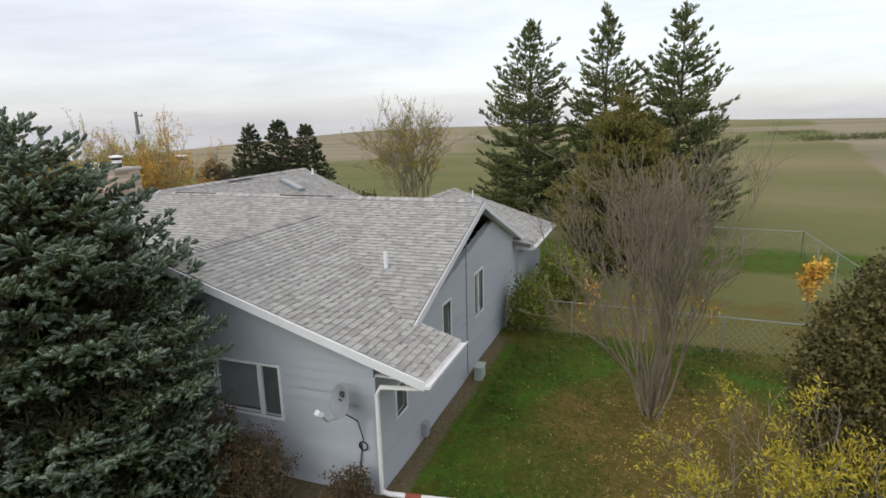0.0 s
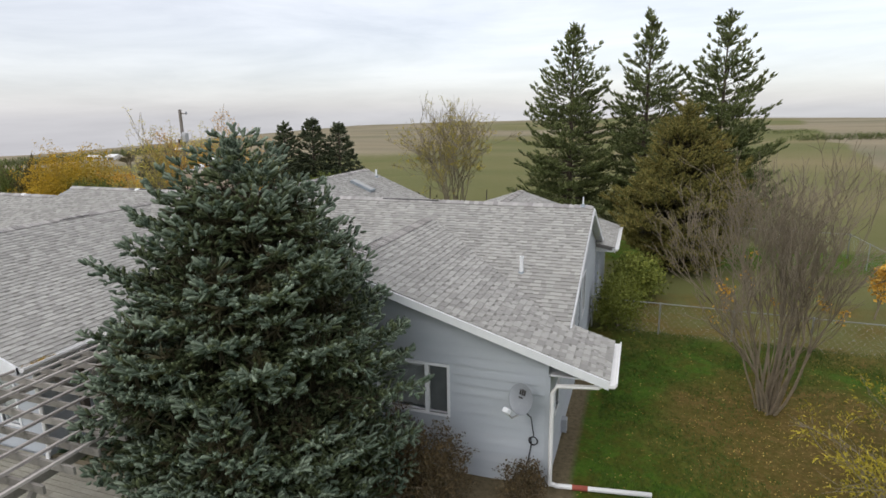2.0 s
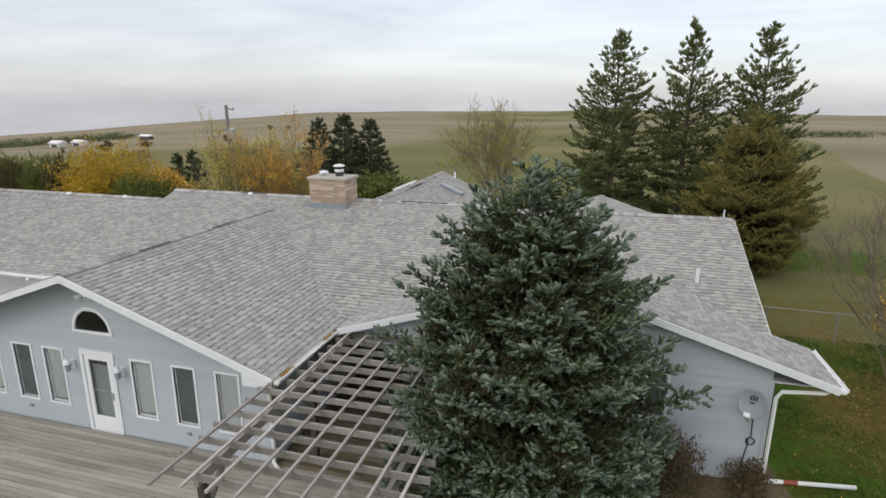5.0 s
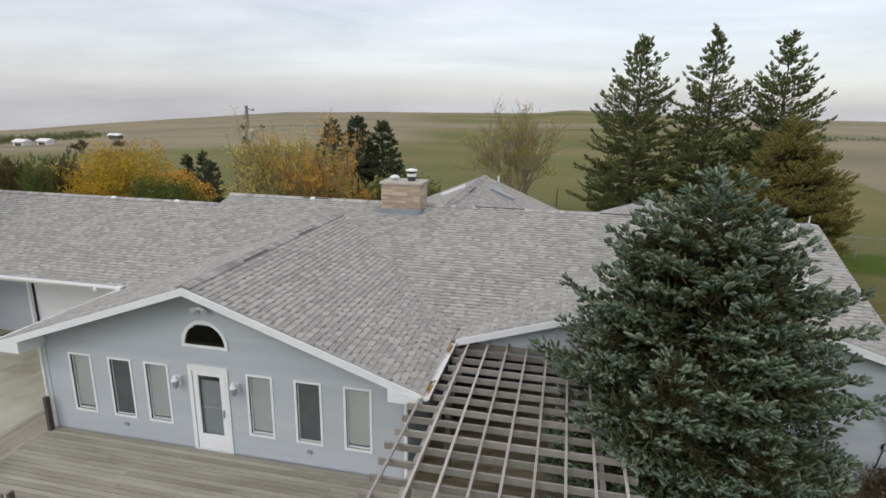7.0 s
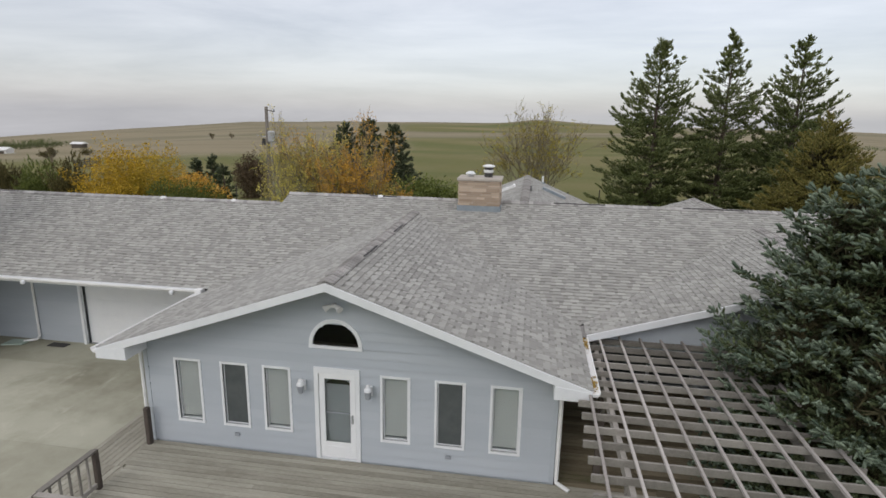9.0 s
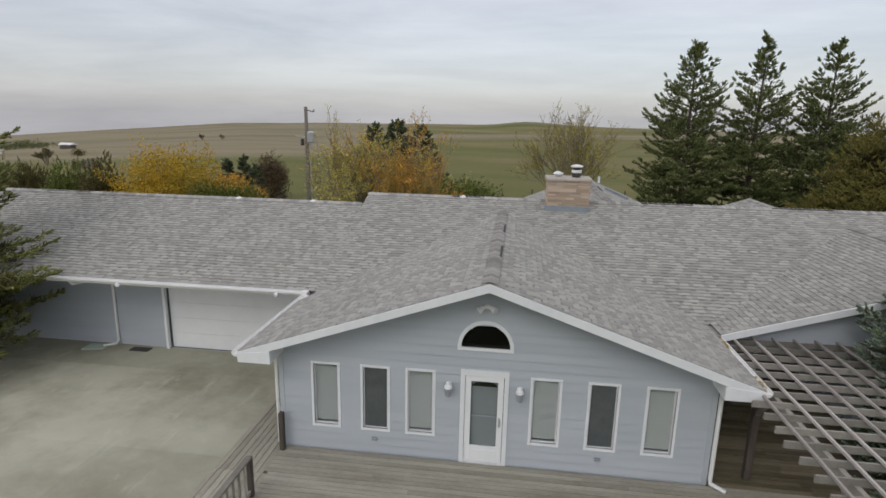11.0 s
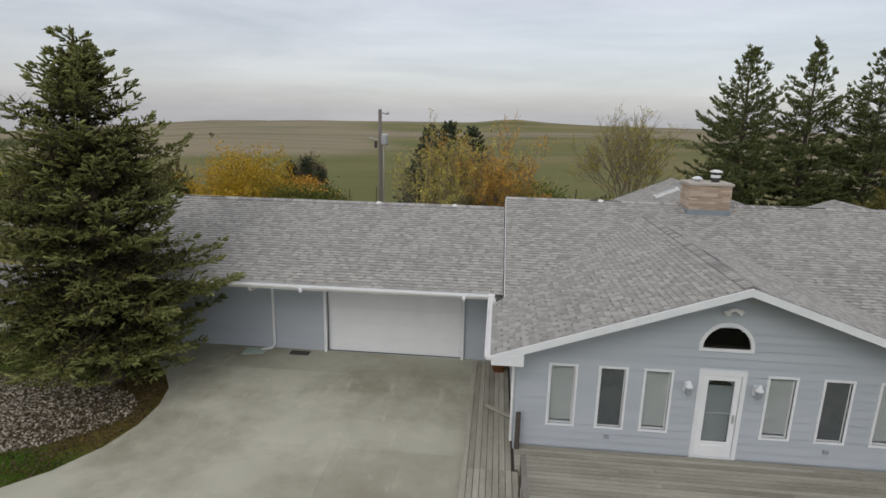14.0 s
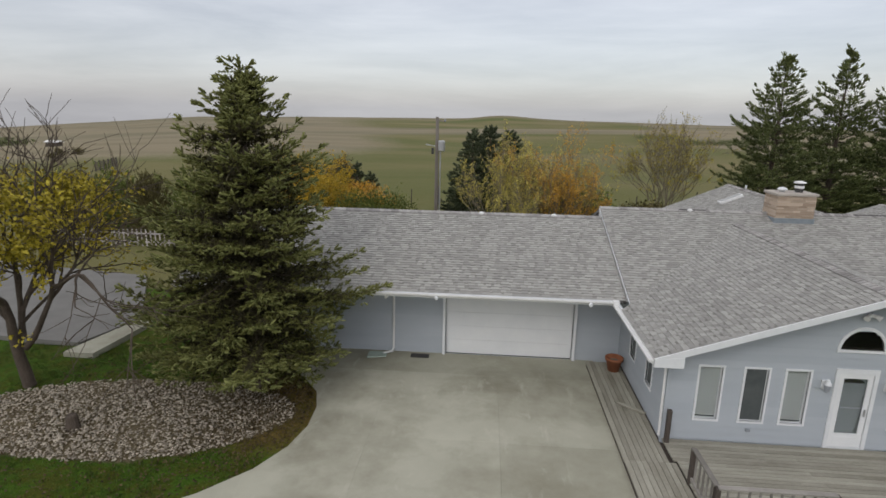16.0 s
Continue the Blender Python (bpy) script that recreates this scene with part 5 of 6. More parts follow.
def finger_shape(n, seed, core=0.15, length=0.22, width=0.05, lean=0.75, sides=4):
    """A stout needle-clad shoot of unit length along z with a blunt rounded end."""
    r = np.random.default_rng(seed)
    v, f = [], []
    for z, q in ((0.0, 0.5), (0.35, 1.0), (0.86, 0.92)):
        v += [(core * q * cos(a), core * q * sin(a), z) for a in np.arange(sides) * 2 * pi / sides + z]
    v.append((0, 0, 1.0))
    for j in range(2):
        for k in range(sides):
            a, b = j * sides + k, j * sides + (k + 1) % sides
            f += [(a, b, b + sides), (a, b + sides, a + sides)]
    f += [(2 * sides + k, 2 * sides + (k + 1) % sides, 3 * sides) for k in range(sides)]
    for i in range(n):
        z = 0.1 + 0.88 * (i + r.random()) / n
        t = i * 2.4 + r.normal() * 0.3
        e = lean * (1 - 0.5 * z**3) + r.normal() * 0.12
        b = np.array([cos(t), sin(t), 0]) * core * 0.7 * (1 - 0.4 * z**4) + np.array([0, 0, z - 0.06])
        d = np.array([cos(t) * sin(e), sin(t) * sin(e), cos(e)])
        w = np.array([-sin(t), cos(t), 0]) * width
        k = len(v)
        v += [tuple(b + w), tuple(b - w), tuple(b + d * length * (0.8 + 0.4 * r.random()))]
        f.append((k, k + 1, k + 2))
    return np.array(v, float), np.array(f, int)


FINGER = [finger_shape(7, 200 + k, core=0.205, length=0.27, width=0.065, lean=0.9, sides=3) for k in range(5)]
FINGER_LOOSE = [finger_shape(6, 210 + k, core=0.15, length=0.32, width=0.06, lean=0.95, sides=3) for k in range(4)]
PLUME = [finger_shape(7, 220 + k, core=0.15, length=0.42, width=0.07, lean=0.8, sides=3) for k in range(4)]
DEAD = [tuft_shape(9, 0.075, 230 + k, wide=1.7) for k in range(2)]
SPRAY = [shoot_shape(9, 0.75, 0.36, 0.09, 40 + k, core=0.12) for k in range(2)]
CLUSTER = [cluster_shape(7, 0.34, 50 + k) for k in range(3)]
LANCE = [cluster_shape(7, 0.14, 60 + k, 0.6) for k in range(3)]


def strew_many(shapes, pos, way, size, rng, flat=False):
    pick = rng.integers(0, len(shapes), len(pos))
    return merge(*[strew(s, pos[pick == k], way[pick == k], size[pick == k], rng, flat) for k, s in enumerate(shapes) if (pick == k).any()])


def grown(name, base, label, category, group=""):
    return thing(name, base, label, category, group)


def plant_part(name, arrays, mat, parent, label="", smooth=False):
    v, f = arrays
    return part(name, triangles(name, v - np.array(ORIGIN[parent]), f, smooth), mat, parent, label)


# ---------------------------------------------------------------- conifers
def whorls(rng, base, height, profile, lines, F, inner, clear=0.0, step=0.36, arc=0.6, rise=(-0.05, 0.7), sag=0.22, hook=0.18, start=0.4, twig_gap=0.16, twig_len=0.42, finger_gap=0.10,
           size=(0.11, 0.18), up=0.30, lump=0.25, ragged=0.10, thick=0.010, tip=0.25, few=4, loose=0.12, jitter=0.28, gap=9.0):
    """Branches in whorls round an upright axis: each bears side twigs, and every twig is set with needle shoots (F: place, way, size)."""
    zs, rs = [p[0] for p in profile], [p[1] for p in profile]
    z = clear
    off = rng.random() * 50
    while z < height - tip:
        h = z / height
        reach = float(np.interp(h, zs, rs))
        count = max(few, int(2 * pi * reach / arc * rng.uniform(0.85, 1.15)))
        turn = rng.random() * 2 * pi
        for k in range(count):
            az = turn + 2 * pi * (k + rng.normal() * 0.18) / count
            ln = reach * (1 + rng.normal() * ragged + lump * noise.noise(Vector((cos(az) * 1.7, sin(az) * 1.7, z * 0.8 + off))))
            ln = max(0.12, ln)
            if noise.noise(Vector((cos(az) * 2.6 + off, sin(az) * 2.6, z * 1.5))) < -gap:
                continue
            lean = rise[0] + (rise[1] - rise[0]) * h**1.8 + rng.normal() * 0.09
            out, side = np.array([cos(az), sin(az), 0]), np.array([-sin(az), cos(az), 0])
            t = np.linspace(0, 1, 7)
            pts = base + np.array([0, 0, z + rng.normal() * step * jitter]) + (ln * t * cos(lean * 0.6))[:, None] * out
            pts = pts + (ln * (sin(lean) * t - sag * t**1.6 + hook * t**4))[:, None] * np.array([0, 0, 1]) + (rng.normal() * 0.08 * ln * t**2)[:, None] * side
            lines.append((pts, np.linspace(thick * ln + 0.006, 0.003, 7)))

            def along(q):
                i = min(5, int(q * 6))
                return pts[i] * (1 - q * 6 + i) + pts[i + 1] * (q * 6 - i), unit(pts[i + 1] - pts[i])

            # brush filling the gaps; its dark colour deepens the shade near the trunk
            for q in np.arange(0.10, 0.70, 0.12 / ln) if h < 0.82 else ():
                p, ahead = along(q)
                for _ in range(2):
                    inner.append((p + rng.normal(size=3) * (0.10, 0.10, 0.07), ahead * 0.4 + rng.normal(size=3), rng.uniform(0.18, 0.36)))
            n = max(2, int(ln * (1 - start) / twig_gap))
            for q in np.linspace(start, 0.97, n):
                p, ahead = along(q)
                for sd in (-1, 1):
                    tw = min(0.62, 0.10 + twig_len * ln * (1.04 - q)) * rng.uniform(0.7, 1.15)
                    d = unit(ahead * 0.75 + side * sd * 0.8 + np.array([0, 0, rng.normal() * 0.2 - 0.02]))
                    e = unit(np.cross(d, (0, 0, 1.0)))
                    m = max(1, int(tw / finger_gap))
                    for j in range(m):
                        at_ = p + d * tw * (j + 0.4) / m + np.array([0, 0, -0.10 * tw * ((j + 0.4) / m) ** 2])
                        F.append((at_, d * 0.6 + e * (1 if (j + int(sd > 0)) % 2 else -1) * 0.6 + np.array([0, 0, up + rng.normal() * 0.28]) + rng.normal(size=3) * loose, rng.uniform(*size), q * 0.6 + 0.4 * (j + 1) / m))
                    F.append((p + d * tw * 0.92, d + np.array([0, 0, up * 0.6 + rng.normal() * 0.15]), rng.uniform(*size) * 1.1, q * 0.6 + 0.4))
                F.append((p, ahead * 0.6 + np.array([0, 0, up + 0.35]) + rng.normal(size=3) * 0.25, rng.uniform(*size), q * 0.6))
            F.append((pts[-1] - 0.04 * out, unit(pts[-1] - pts[-2]) + np.array([0, 0, up * 0.5]), size[1] * 1.1, 1.0))
        z += step * rng.uniform(0.75, 1.25) * (0.6 + 0.4 * min(1, 2.2 * (1 - h)))


def conifer(name, base, height, profile, seed, mat, shapes, label, category, group="", axes=(), leaders=3, bark_label="grey-brown trunk and limbs", trunk=0.034, lean=(0, 0), dead=True, fresh=None, fresh_from=0.72, **kw):
    """A conifer: its own axis and any side axes (dx, dy, z, height, radius) that grow up beside it."""
    rng = np.random.default_rng(seed)
    base = np.array(base, float)
    tree = grown(name, base, label, category, group)
    lines = [(base + np.outer(np.linspace(-0.02, 0.985, 9), (lean[0], lean[1], height)) + np.r_[[(0, 0, 0)] * 3, rng.normal(0, 0.02, (6, 3))], np.linspace(trunk * height + 0.02, 0.012, 9))]
    F, inner = [], []
    whorls(rng, base, height, profile, lines, F, inner, **kw)
    size = kw.get("size", (0.11, 0.18))
    for dx, dy, z0, h, r in axes:
        low = base + np.array([dx, dy, z0])
        lines.append((np.array([low, low + (0, 0, h)]), [0.02, 0.008]))
        whorls(rng, low, h, ((0, r), (0.4, r * 0.9), (1, 0.08)), lines, F, inner, step=0.2, arc=0.45, rise=(0.3, 0.9), twig_gap=0.12, finger_gap=kw.get("finger_gap", 0.10), size=size, up=0.5, lump=0.2, tip=0.1)
    for k in range(leaders):
        a = rng.random() * 2 * pi
        foot = base + np.array([cos(a), sin(a), 0]) * (0 if k == 0 else rng.uniform(0.06, 0.3)) + np.array([lean[0], lean[1], 0])
        top = height * (1.0 if k == 0 else rng.uniform(0.93, 0.985))
        for h in np.arange(top - 0.65, top, 0.07):
            for _ in range(3):
                F.append((foot + np.array([0, 0, h]), np.array([rng.normal() * 0.55, rng.normal() * 0.55, 0.9]), rng.uniform(*size), 1.0))
    plant_part("trunk", merge(limbs(lines[:1], 8), limbs(lines[1:], 3)), BARK, tree, bark_label)
    place, way, big, far_out = (np.array([f[k] for f in F]) for k in range(4))
    young = (far_out > fresh_from + rng.normal(0, 0.08, len(F))) & (fresh is not None)
    plant_part("crown", strew_many(shapes, place[~young], way[~young], big[~young], rng), mat, tree, label.split(" with")[0])
    if fresh:
        plant_part("new_growth", strew_many(shapes, place[young], way[young], big[young], rng), fresh, tree, "paler young shoots at the branch ends")
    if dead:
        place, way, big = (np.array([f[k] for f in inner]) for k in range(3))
        plant_part("inner_brush", strew_many(DEAD, place, way, big, rng), NEEDLE_DEAD_SHADE, tree, "dead brown inner twigs")
    return tree


def lumpy(v, seed, amount):
    """Uneven swelling of a direction field."""
    return 1 + amount * np.array([noise.noise(Vector(p * 2.1) + Vector((seed * 7.3, 0, 0))) for p in v]) + 0.6 * amount * np.array([noise.noise(Vector(p * 5.3) + Vector((0, seed * 3.1, 0))) for p in v])


def bush(name, base, size, seed, mat, shapes, count, label, category="shrub", scale=(0.2, 0.35), bark=GREYBARK, up=0.5, tip=0.0, amount=0.35, group="", stems=7, inner=0.55):
    """A dense crown: twigs through an uneven egg from its base; tip: how far it narrows to the top."""
    rng = np.random.default_rng(seed)
    base, size = np.array(base, float), np.array(size, float)
    ob = grown(name, base, label, category, group)
    d = unit(rng.normal(size=(count, 3)))
    swell = lumpy(d, seed, amount)
    rad = np.clip(rng.random(count) ** inner, 0.15, 1) * swell
    q = d * rad[:, None]
    q[:, 2] = np.clip(q[:, 2], -0.92, 2)
    h = (q[:, 2] + 0.92) / 1.92
    q[:, :2] *= (1 - tip * np.clip(h, 0, 1))[:, None]
    pos = base + np.stack([q[:, 0] * size[0] / 2, q[:, 1] * size[1] / 2, h * size[2]], -1)
    way = d + np.array([0, 0, up]) + rng.normal(size=(count, 3)) * 0.35
    lines = []
    for k in range(stems):
        e = pos[rng.integers(count)]
        mid = base + (e - base) * 0.5 + np.array([0, 0, size[2] * 0.08])
        lines.append((np.array([base + rng.normal(size=3) * (0.05, 0.05, 0), mid, e]), [0.016 * size[2] ** 0.7 + 0.01, 0.012, 0.005]))
    plant_part("stem", limbs(lines, 4), bark, ob, "thin woody stems")
    plant_part("crown", strew_many(shapes, pos, way, rng.uniform(*scale, count), rng), mat, ob)
    return ob


def branching(rng, start, way, length, radius, levels, lines, tips, split=(3, 5), shrink=0.66, spread=0.55, up=0.12, wiggle=0.10, twig=0.004):
    """Limbs that fork; the ends of the last ones are gathered in tips."""
    n = 5
    pts = [np.array(start, float)]
    d = unit(np.array(way, float))
    for i in range(n):
        d = unit(d + rng.normal(size=3) * wiggle + np.array([0, 0, up * 0.3]))
        pts.append(pts[-1] + d * length / n)
    lines.append((np.array(pts), np.linspace(radius, max(twig, radius * 0.55), n + 1)))
    if levels == 0:
        tips += [(p, d) for p in pts[1:]]
        return
    for k in range(int(rng.integers(*split)) + 1):
        j = int(rng.integers(2, n + 1)) if k else n
        side = unit(np.cross(d, rng.normal(size=3)))
        e = unit(d + side * spread * rng.uniform(0.6, 1.3) + np.array([0, 0, up]))
        branching(rng, pts[j], e, length * shrink * rng.uniform(0.75, 1.2), max(twig, radius * 0.56), levels - 1, lines, tips, split, shrink, spread, up, wiggle, twig)


def leafy(name, base, stems, label, seed, mat=None, shapes=None, share=1.0, scale=(0.2, 0.3), category="tree", bark=GREYBARK, levels=3, where=None, group="", leaf_label="", **kw):
    """A tree or shrub of forking stems (way, length, radius, offset), with leaves at a share of its twigs."""
    rng = np.random.default_rng(seed)
    base = np.array(base, float)
    ob = grown(name, base, label, category, group)
    lines, tips = [], []
    for way, length, radius, off in stems:
        branching(rng, base + np.array(off), way, length, radius, levels, lines, tips, **kw)
    plant_part("trunk", limbs([l for l in lines if l[1][0] > 0.028] or lines[:1], 6), bark, ob, "trunk and main limbs")
    plant_part("twig_crown", limbs([l for l in lines if l[1][0] <= 0.028] or lines[-1:], 3), bark, ob, "fine twigs")
    if mat:
        pos, way = np.array([t[0] for t in tips]), np.array([t[1] for t in tips])
        keep = rng.random(len(pos)) < share
        if where:
            keep &= np.array([where(p - base, rng) for p in pos])
        if keep.sum():
            plant_part("leaves", strew_many(shapes, pos[keep], way[keep] + rng.normal(size=(keep.sum(), 3)) * 0.5, rng.uniform(*scale, keep.sum()), rng), mat, ob, leaf_label)
    return ob


# ---------------------------------------------------------------- plants round the house
def at(x, y, dz=0.0):
    return (x, y, on_ground(x, y) + dz)


conifer("blue_spruce", (-9.22, 6.6, 0.05), 7.3, ((0, 2.45), (0.2, 2.55), (0.36, 2.55), (0.52, 2.42), (0.64, 2.12), (0.74, 1.58), (0.83, 1.08), (0.91, 0.6), (0.96, 0.32), (1, 0.08)), 11, NEEDLE_BLUE, FINGER,
        "dense blue-grey spruce with stout upturned shoots beside the house", "spruce tree", axes=((-0.75, -1.75, 3.1, 1.4, 0.5), (-1.55, -0.5, 3.6, 1.2, 0.42), (1.2, 0.5, 4.4, 1.1, 0.42), (0.75, -1.8, 1.9, 1.3, 0.5), (0.45, -1.3, 4.5, 0.9, 0.36)), leaders=5,
        clear=0.05, step=0.42, jitter=0.2, arc=0.62, twig_gap=0.14, twig_len=0.46, finger_gap=0.09, size=(0.105, 0.17), lump=0.24, ragged=0.08, gap=0.25, start=0.34, rise=(-0.10, 0.62), sag=0.26, hook=0.24, up=0.40, loose=0.34, fresh=NEEDLE_FRESH, fresh_from=0.76)
conifer("spruce_tree", at(-36.0, 8.9), 9.9, ((0, 1.9), (0.1, 2.6), (0.18, 2.95), (0.26, 3.0), (0.36, 2.8), (0.5, 2.4), (0.66, 1.95), (0.8, 1.38), (0.9, 0.88), (0.96, 0.48), (1, 0.2)), 12, NEEDLE_GREEN, FINGER_LOOSE,
        "tall olive-green spruce with open drooping branches in the rock bed", "spruce tree", axes=((0.2, 0.1, 8.5, 1.0, 0.42), (-0.12, 0.1, 8.3, 1.1, 0.42), (0.02, -0.35, 7.9, 1.2, 0.45)), leaders=3, clear=1.3, step=0.52, jitter=0.16, arc=0.85, twig_gap=0.20, finger_gap=0.135,
        size=(0.13, 0.22), lump=0.36, ragged=0.13, gap=0.32, sag=0.24, hook=0.20, rise=(0.0, 0.7), start=0.36, up=0.15, fresh=NEEDLE_GREEN_FRESH, fresh_from=0.8)
PINE_FORM = ((0, 0.85), (0.12, 1.0), (0.33, 0.95), (0.5, 0.86), (0.66, 0.72), (0.8, 0.44), (0.9, 0.24), (1, 0.05))
for x, y, h, r, s_, words in ((-7.45, 37.7, 12.6, 2.95, 21, "tall dark green pine with open tufted branches"), (-2.8, 38.2, 12.95, 2.5, 22, "tall dark green pine with gaps between its branches"), (1.5, 37.7, 12.55, 2.85, 23, "tall dense dark green pine")):
    conifer("pine_tree", at(x, y), h, [(a, b * r) for a, b in PINE_FORM], s_, NEEDLE_PINE, PLUME, words, "pine tree", "tall pines", clear=0.9, step=0.56, jitter=0.55, arc=1.3, few=5, twig_gap=0.24, twig_len=0.40, finger_gap=0.17,
            size=(0.18, 0.32), up=0.7, lump=0.5, ragged=0.18, sag=0.10, hook=0.20, rise=(0.0, 0.75), start=0.34, thick=0.012, leaders=2, trunk=0.018, dead=False)
conifer("juniper_tree", at(-1.0, 27.3), 7.4, ((0, 2.2), (0.12, 2.65), (0.3, 2.6), (0.5, 2.2), (0.68, 1.55), (0.82, 0.95), (0.93, 0.45), (1, 0.12)), 31, NEEDLE_JUNIPER, SPRAY,
        "large rusty olive juniper, lumpy and dense, with a pointed top", "juniper", clear=0.15, step=0.42, jitter=0.6, arc=0.55, twig_gap=0.22, finger_gap=0.16, size=(0.20, 0.36), up=0.6, lump=0.45, ragged=0.10,
        rise=(0.4, 0.9), sag=0.10, hook=0.06, start=0.45, leaders=3, trunk=0.03)
bush("juniper_tree", at(4.5, 11.9), (3.4, 3.4, 4.4), 32, LEAF_OLIVE, CLUSTER, 6500, "dark olive juniper at the edge of the lawn", "juniper", scale=(0.14, 0.26), bark=BARK, tip=0.3, amount=0.3, up=0.5, inner=0.3)

rb = np.random.default_rng(41)
stems = []
for k in range(20):
    a = 2.4 * k + rb.normal() * 0.2
    t = 0.42 * ((k + 0.5) / 20) ** 0.8
    stems.append(((cos(a) * t, sin(a) * t, 1.0), rb.uniform(2.3, 3.0), rb.uniform(0.022, 0.048), (cos(a) * 0.6 * t, sin(a) * 0.6 * t, 0)))
leafy("bare_tree", at(0.45, 13.6), stems, "leafless grey multi-stemmed tree with a few orange leaves low down", 42, LEAF_ORANGE, CLUSTER, 1.0, (0.12, 0.2), levels=4, split=(2, 4), shrink=0.6, spread=0.42, up=0.14, wiggle=0.10,
      where=lambda p, r: 1.6 < p[2] < 3.4 and noise.noise(Vector((p[0] * 0.9 + 8.0, p[1] * 0.9, p[2] * 0.9))) > 0.20 and r.random() < 0.07, leaf_label="sparse orange leaves", twig=0.0058)

rw = np.random.default_rng(43)
stems = []
for k in range(20):
    a = 2 * pi * k / 20 + rw.normal() * 0.2
    t = rw.uniform(0.15, 0.8)
    stems.append(((cos(a) * t, sin(a) * t, 1.0), rw.uniform(1.1, 1.75), rw.uniform(0.012, 0.022), (cos(a) * 0.35, sin(a) * 0.35, 0)))
for x, y, s_ in ((2.05, 9.2, 44), (3.55, 9.9, 45)):
    leafy("willow_shrub", at(x, y), stems, "yellow-green willow shrub, half bare, on the lawn", s_, LEAF_WILLOW, LANCE, 1.0, (0.13, 0.24), category="shrub", bark=TANBARK, levels=2, split=(2, 4), shrink=0.55, spread=0.4,
          up=0.02, wiggle=0.16, twig=0.004, where=lambda p, r: noise.noise(Vector((p[0] * 1.3, p[1] * 1.3 + 7.0, p[2] * 1.3))) > 0.04 and r.random() < 0.85, leaf_label="narrow yellow leaves")
for x, y, w, h, s, n in ((-7.3, 8.0, 1.5, 1.6, 51, 950), (-6.3, 7.85, 1.4, 1.5, 52, 750), (-4.65, 8.35, 0.85, 0.8, 53, 330), (-8.4, 8.2, 1.3, 1.2, 54, 500)):
    bush("barberry_shrub", at(x, y), (w, w * 0.9, h), s, LEAF_RUST, CLUSTER, int(n * 1.7), "dark rusty-brown shrub in the bed below the wall", scale=(0.06, 0.13), up=0.7, amount=0.6, group="shrubs below the east wing", stems=34, inner=0.5)
bush("green_shrub", at(-3.35, 18.4), (1.2, 1.5, 1.6), 55, LEAF_WILLOW_GREEN, LANCE, 800, "loose green shrub against the east wall", scale=(0.2, 0.36), up=0.9, amount=0.4, stems=20)
bush("green_shrub", at(-2.8, 21.8), (1.7, 2.0, 1.8), 56, LEAF_WILLOW_GREEN, CLUSTER, 800, "dull green shrub behind the house", scale=(0.2, 0.34), up=0.7, amount=0.4, stems=12)
leafy("young_tree", at(5.3, 21.8), [((0.1, 0, 1), 0.9, 0.03, (0, 0, 0))], "small young tree with bright orange leaves", 57, LEAF_ORANGE, CLUSTER, 0.8, (0.2, 0.34), levels=2, split=(3, 5), spread=0.6)

# behind the house, west to east
bush("yellow_maple", at(-40.1, 27.3), (6.6, 5.6, 5.6), 61, LEAF_YELLOW, CLUSTER, 8500, "round golden-yellow maple behind the garage", "maple tree", scale=(0.14, 0.28), amount=0.7, up=0.8, stems=14, inner=0.45, bark=BARK)
bush("golden_shrub", at(-37.0, 28.5), (4.2, 3.4, 4.1), 62, LEAF_ORANGE, CLUSTER, 3200, "orange-gold shrub behind the garage", scale=(0.18, 0.32), amount=0.4)
bush("green_hedge", at(-35.6, 25.6), (5.2, 2.6, 3.7), 63, LEAF_GREEN, LANCE, 2600, "loose green hedge shrub behind the garage", scale=(0.3, 0.5), up=0.9, amount=0.35)
bush("dark_shrub", at(-43.2, 48.6), (3.2, 3.2, 3.9), 64, LEAF_DARKRED, CLUSTER, 2600, "dark red-brown rounded shrub out in the field", scale=(0.20, 0.38), amount=0.6, up=0.9)
for k, (x, y, w, h) in enumerate(((-45.4, 28.4, 3.4, 4.5), (-48.7, 29.4, 3.8, 4.3), (-52.4, 30.2, 3.6, 4.1), (-56.6, 32.5, 4.4, 3.9), (-61, 35, 4.6, 3.6), (-66, 38, 5.5, 3.4))):
    bush("hedge_shrub", at(x, y), (w, w * 0.8, h), 70 + k, LEAF_GREEN if k % 2 else LEAF_OLIVE, SPRAY, 2400, "dull green hedge shrub in a row behind the garage", scale=(0.24, 0.46), amount=0.9, group="hedge behind the garage", up=1.1, tip=0.3)
bush("pale_shrub", at(-41.3, 25.7), (3.4, 1.6, 2.65), 67, LEAF_BLEACHED, LANCE, 900, "pale grey-white dried shrub behind the garage roof", scale=(0.12, 0.22), amount=0.7, up=0.9)
for k, (x, y, h) in enumerate(((-39.3, 33.0, 4.7), (-38.3, 33.4, 4.9), (-37.2, 32.8, 4.3))):
    conifer("young_spruce", at(x, y), h, ((0, 0.9), (0.3, 0.8), (0.6, 0.5), (0.85, 0.22), (1, 0.05)), 100 + k, NEEDLE_DARK, FINGER_LOOSE, "slim young spruce behind the yellow maple", "spruce tree",
            "young spruces", clear=0.2, step=0.36, arc=0.6, twig_gap=0.24, finger_gap=0.2, size=(0.18, 0.30), leaders=1, dead=False, lump=0.5)


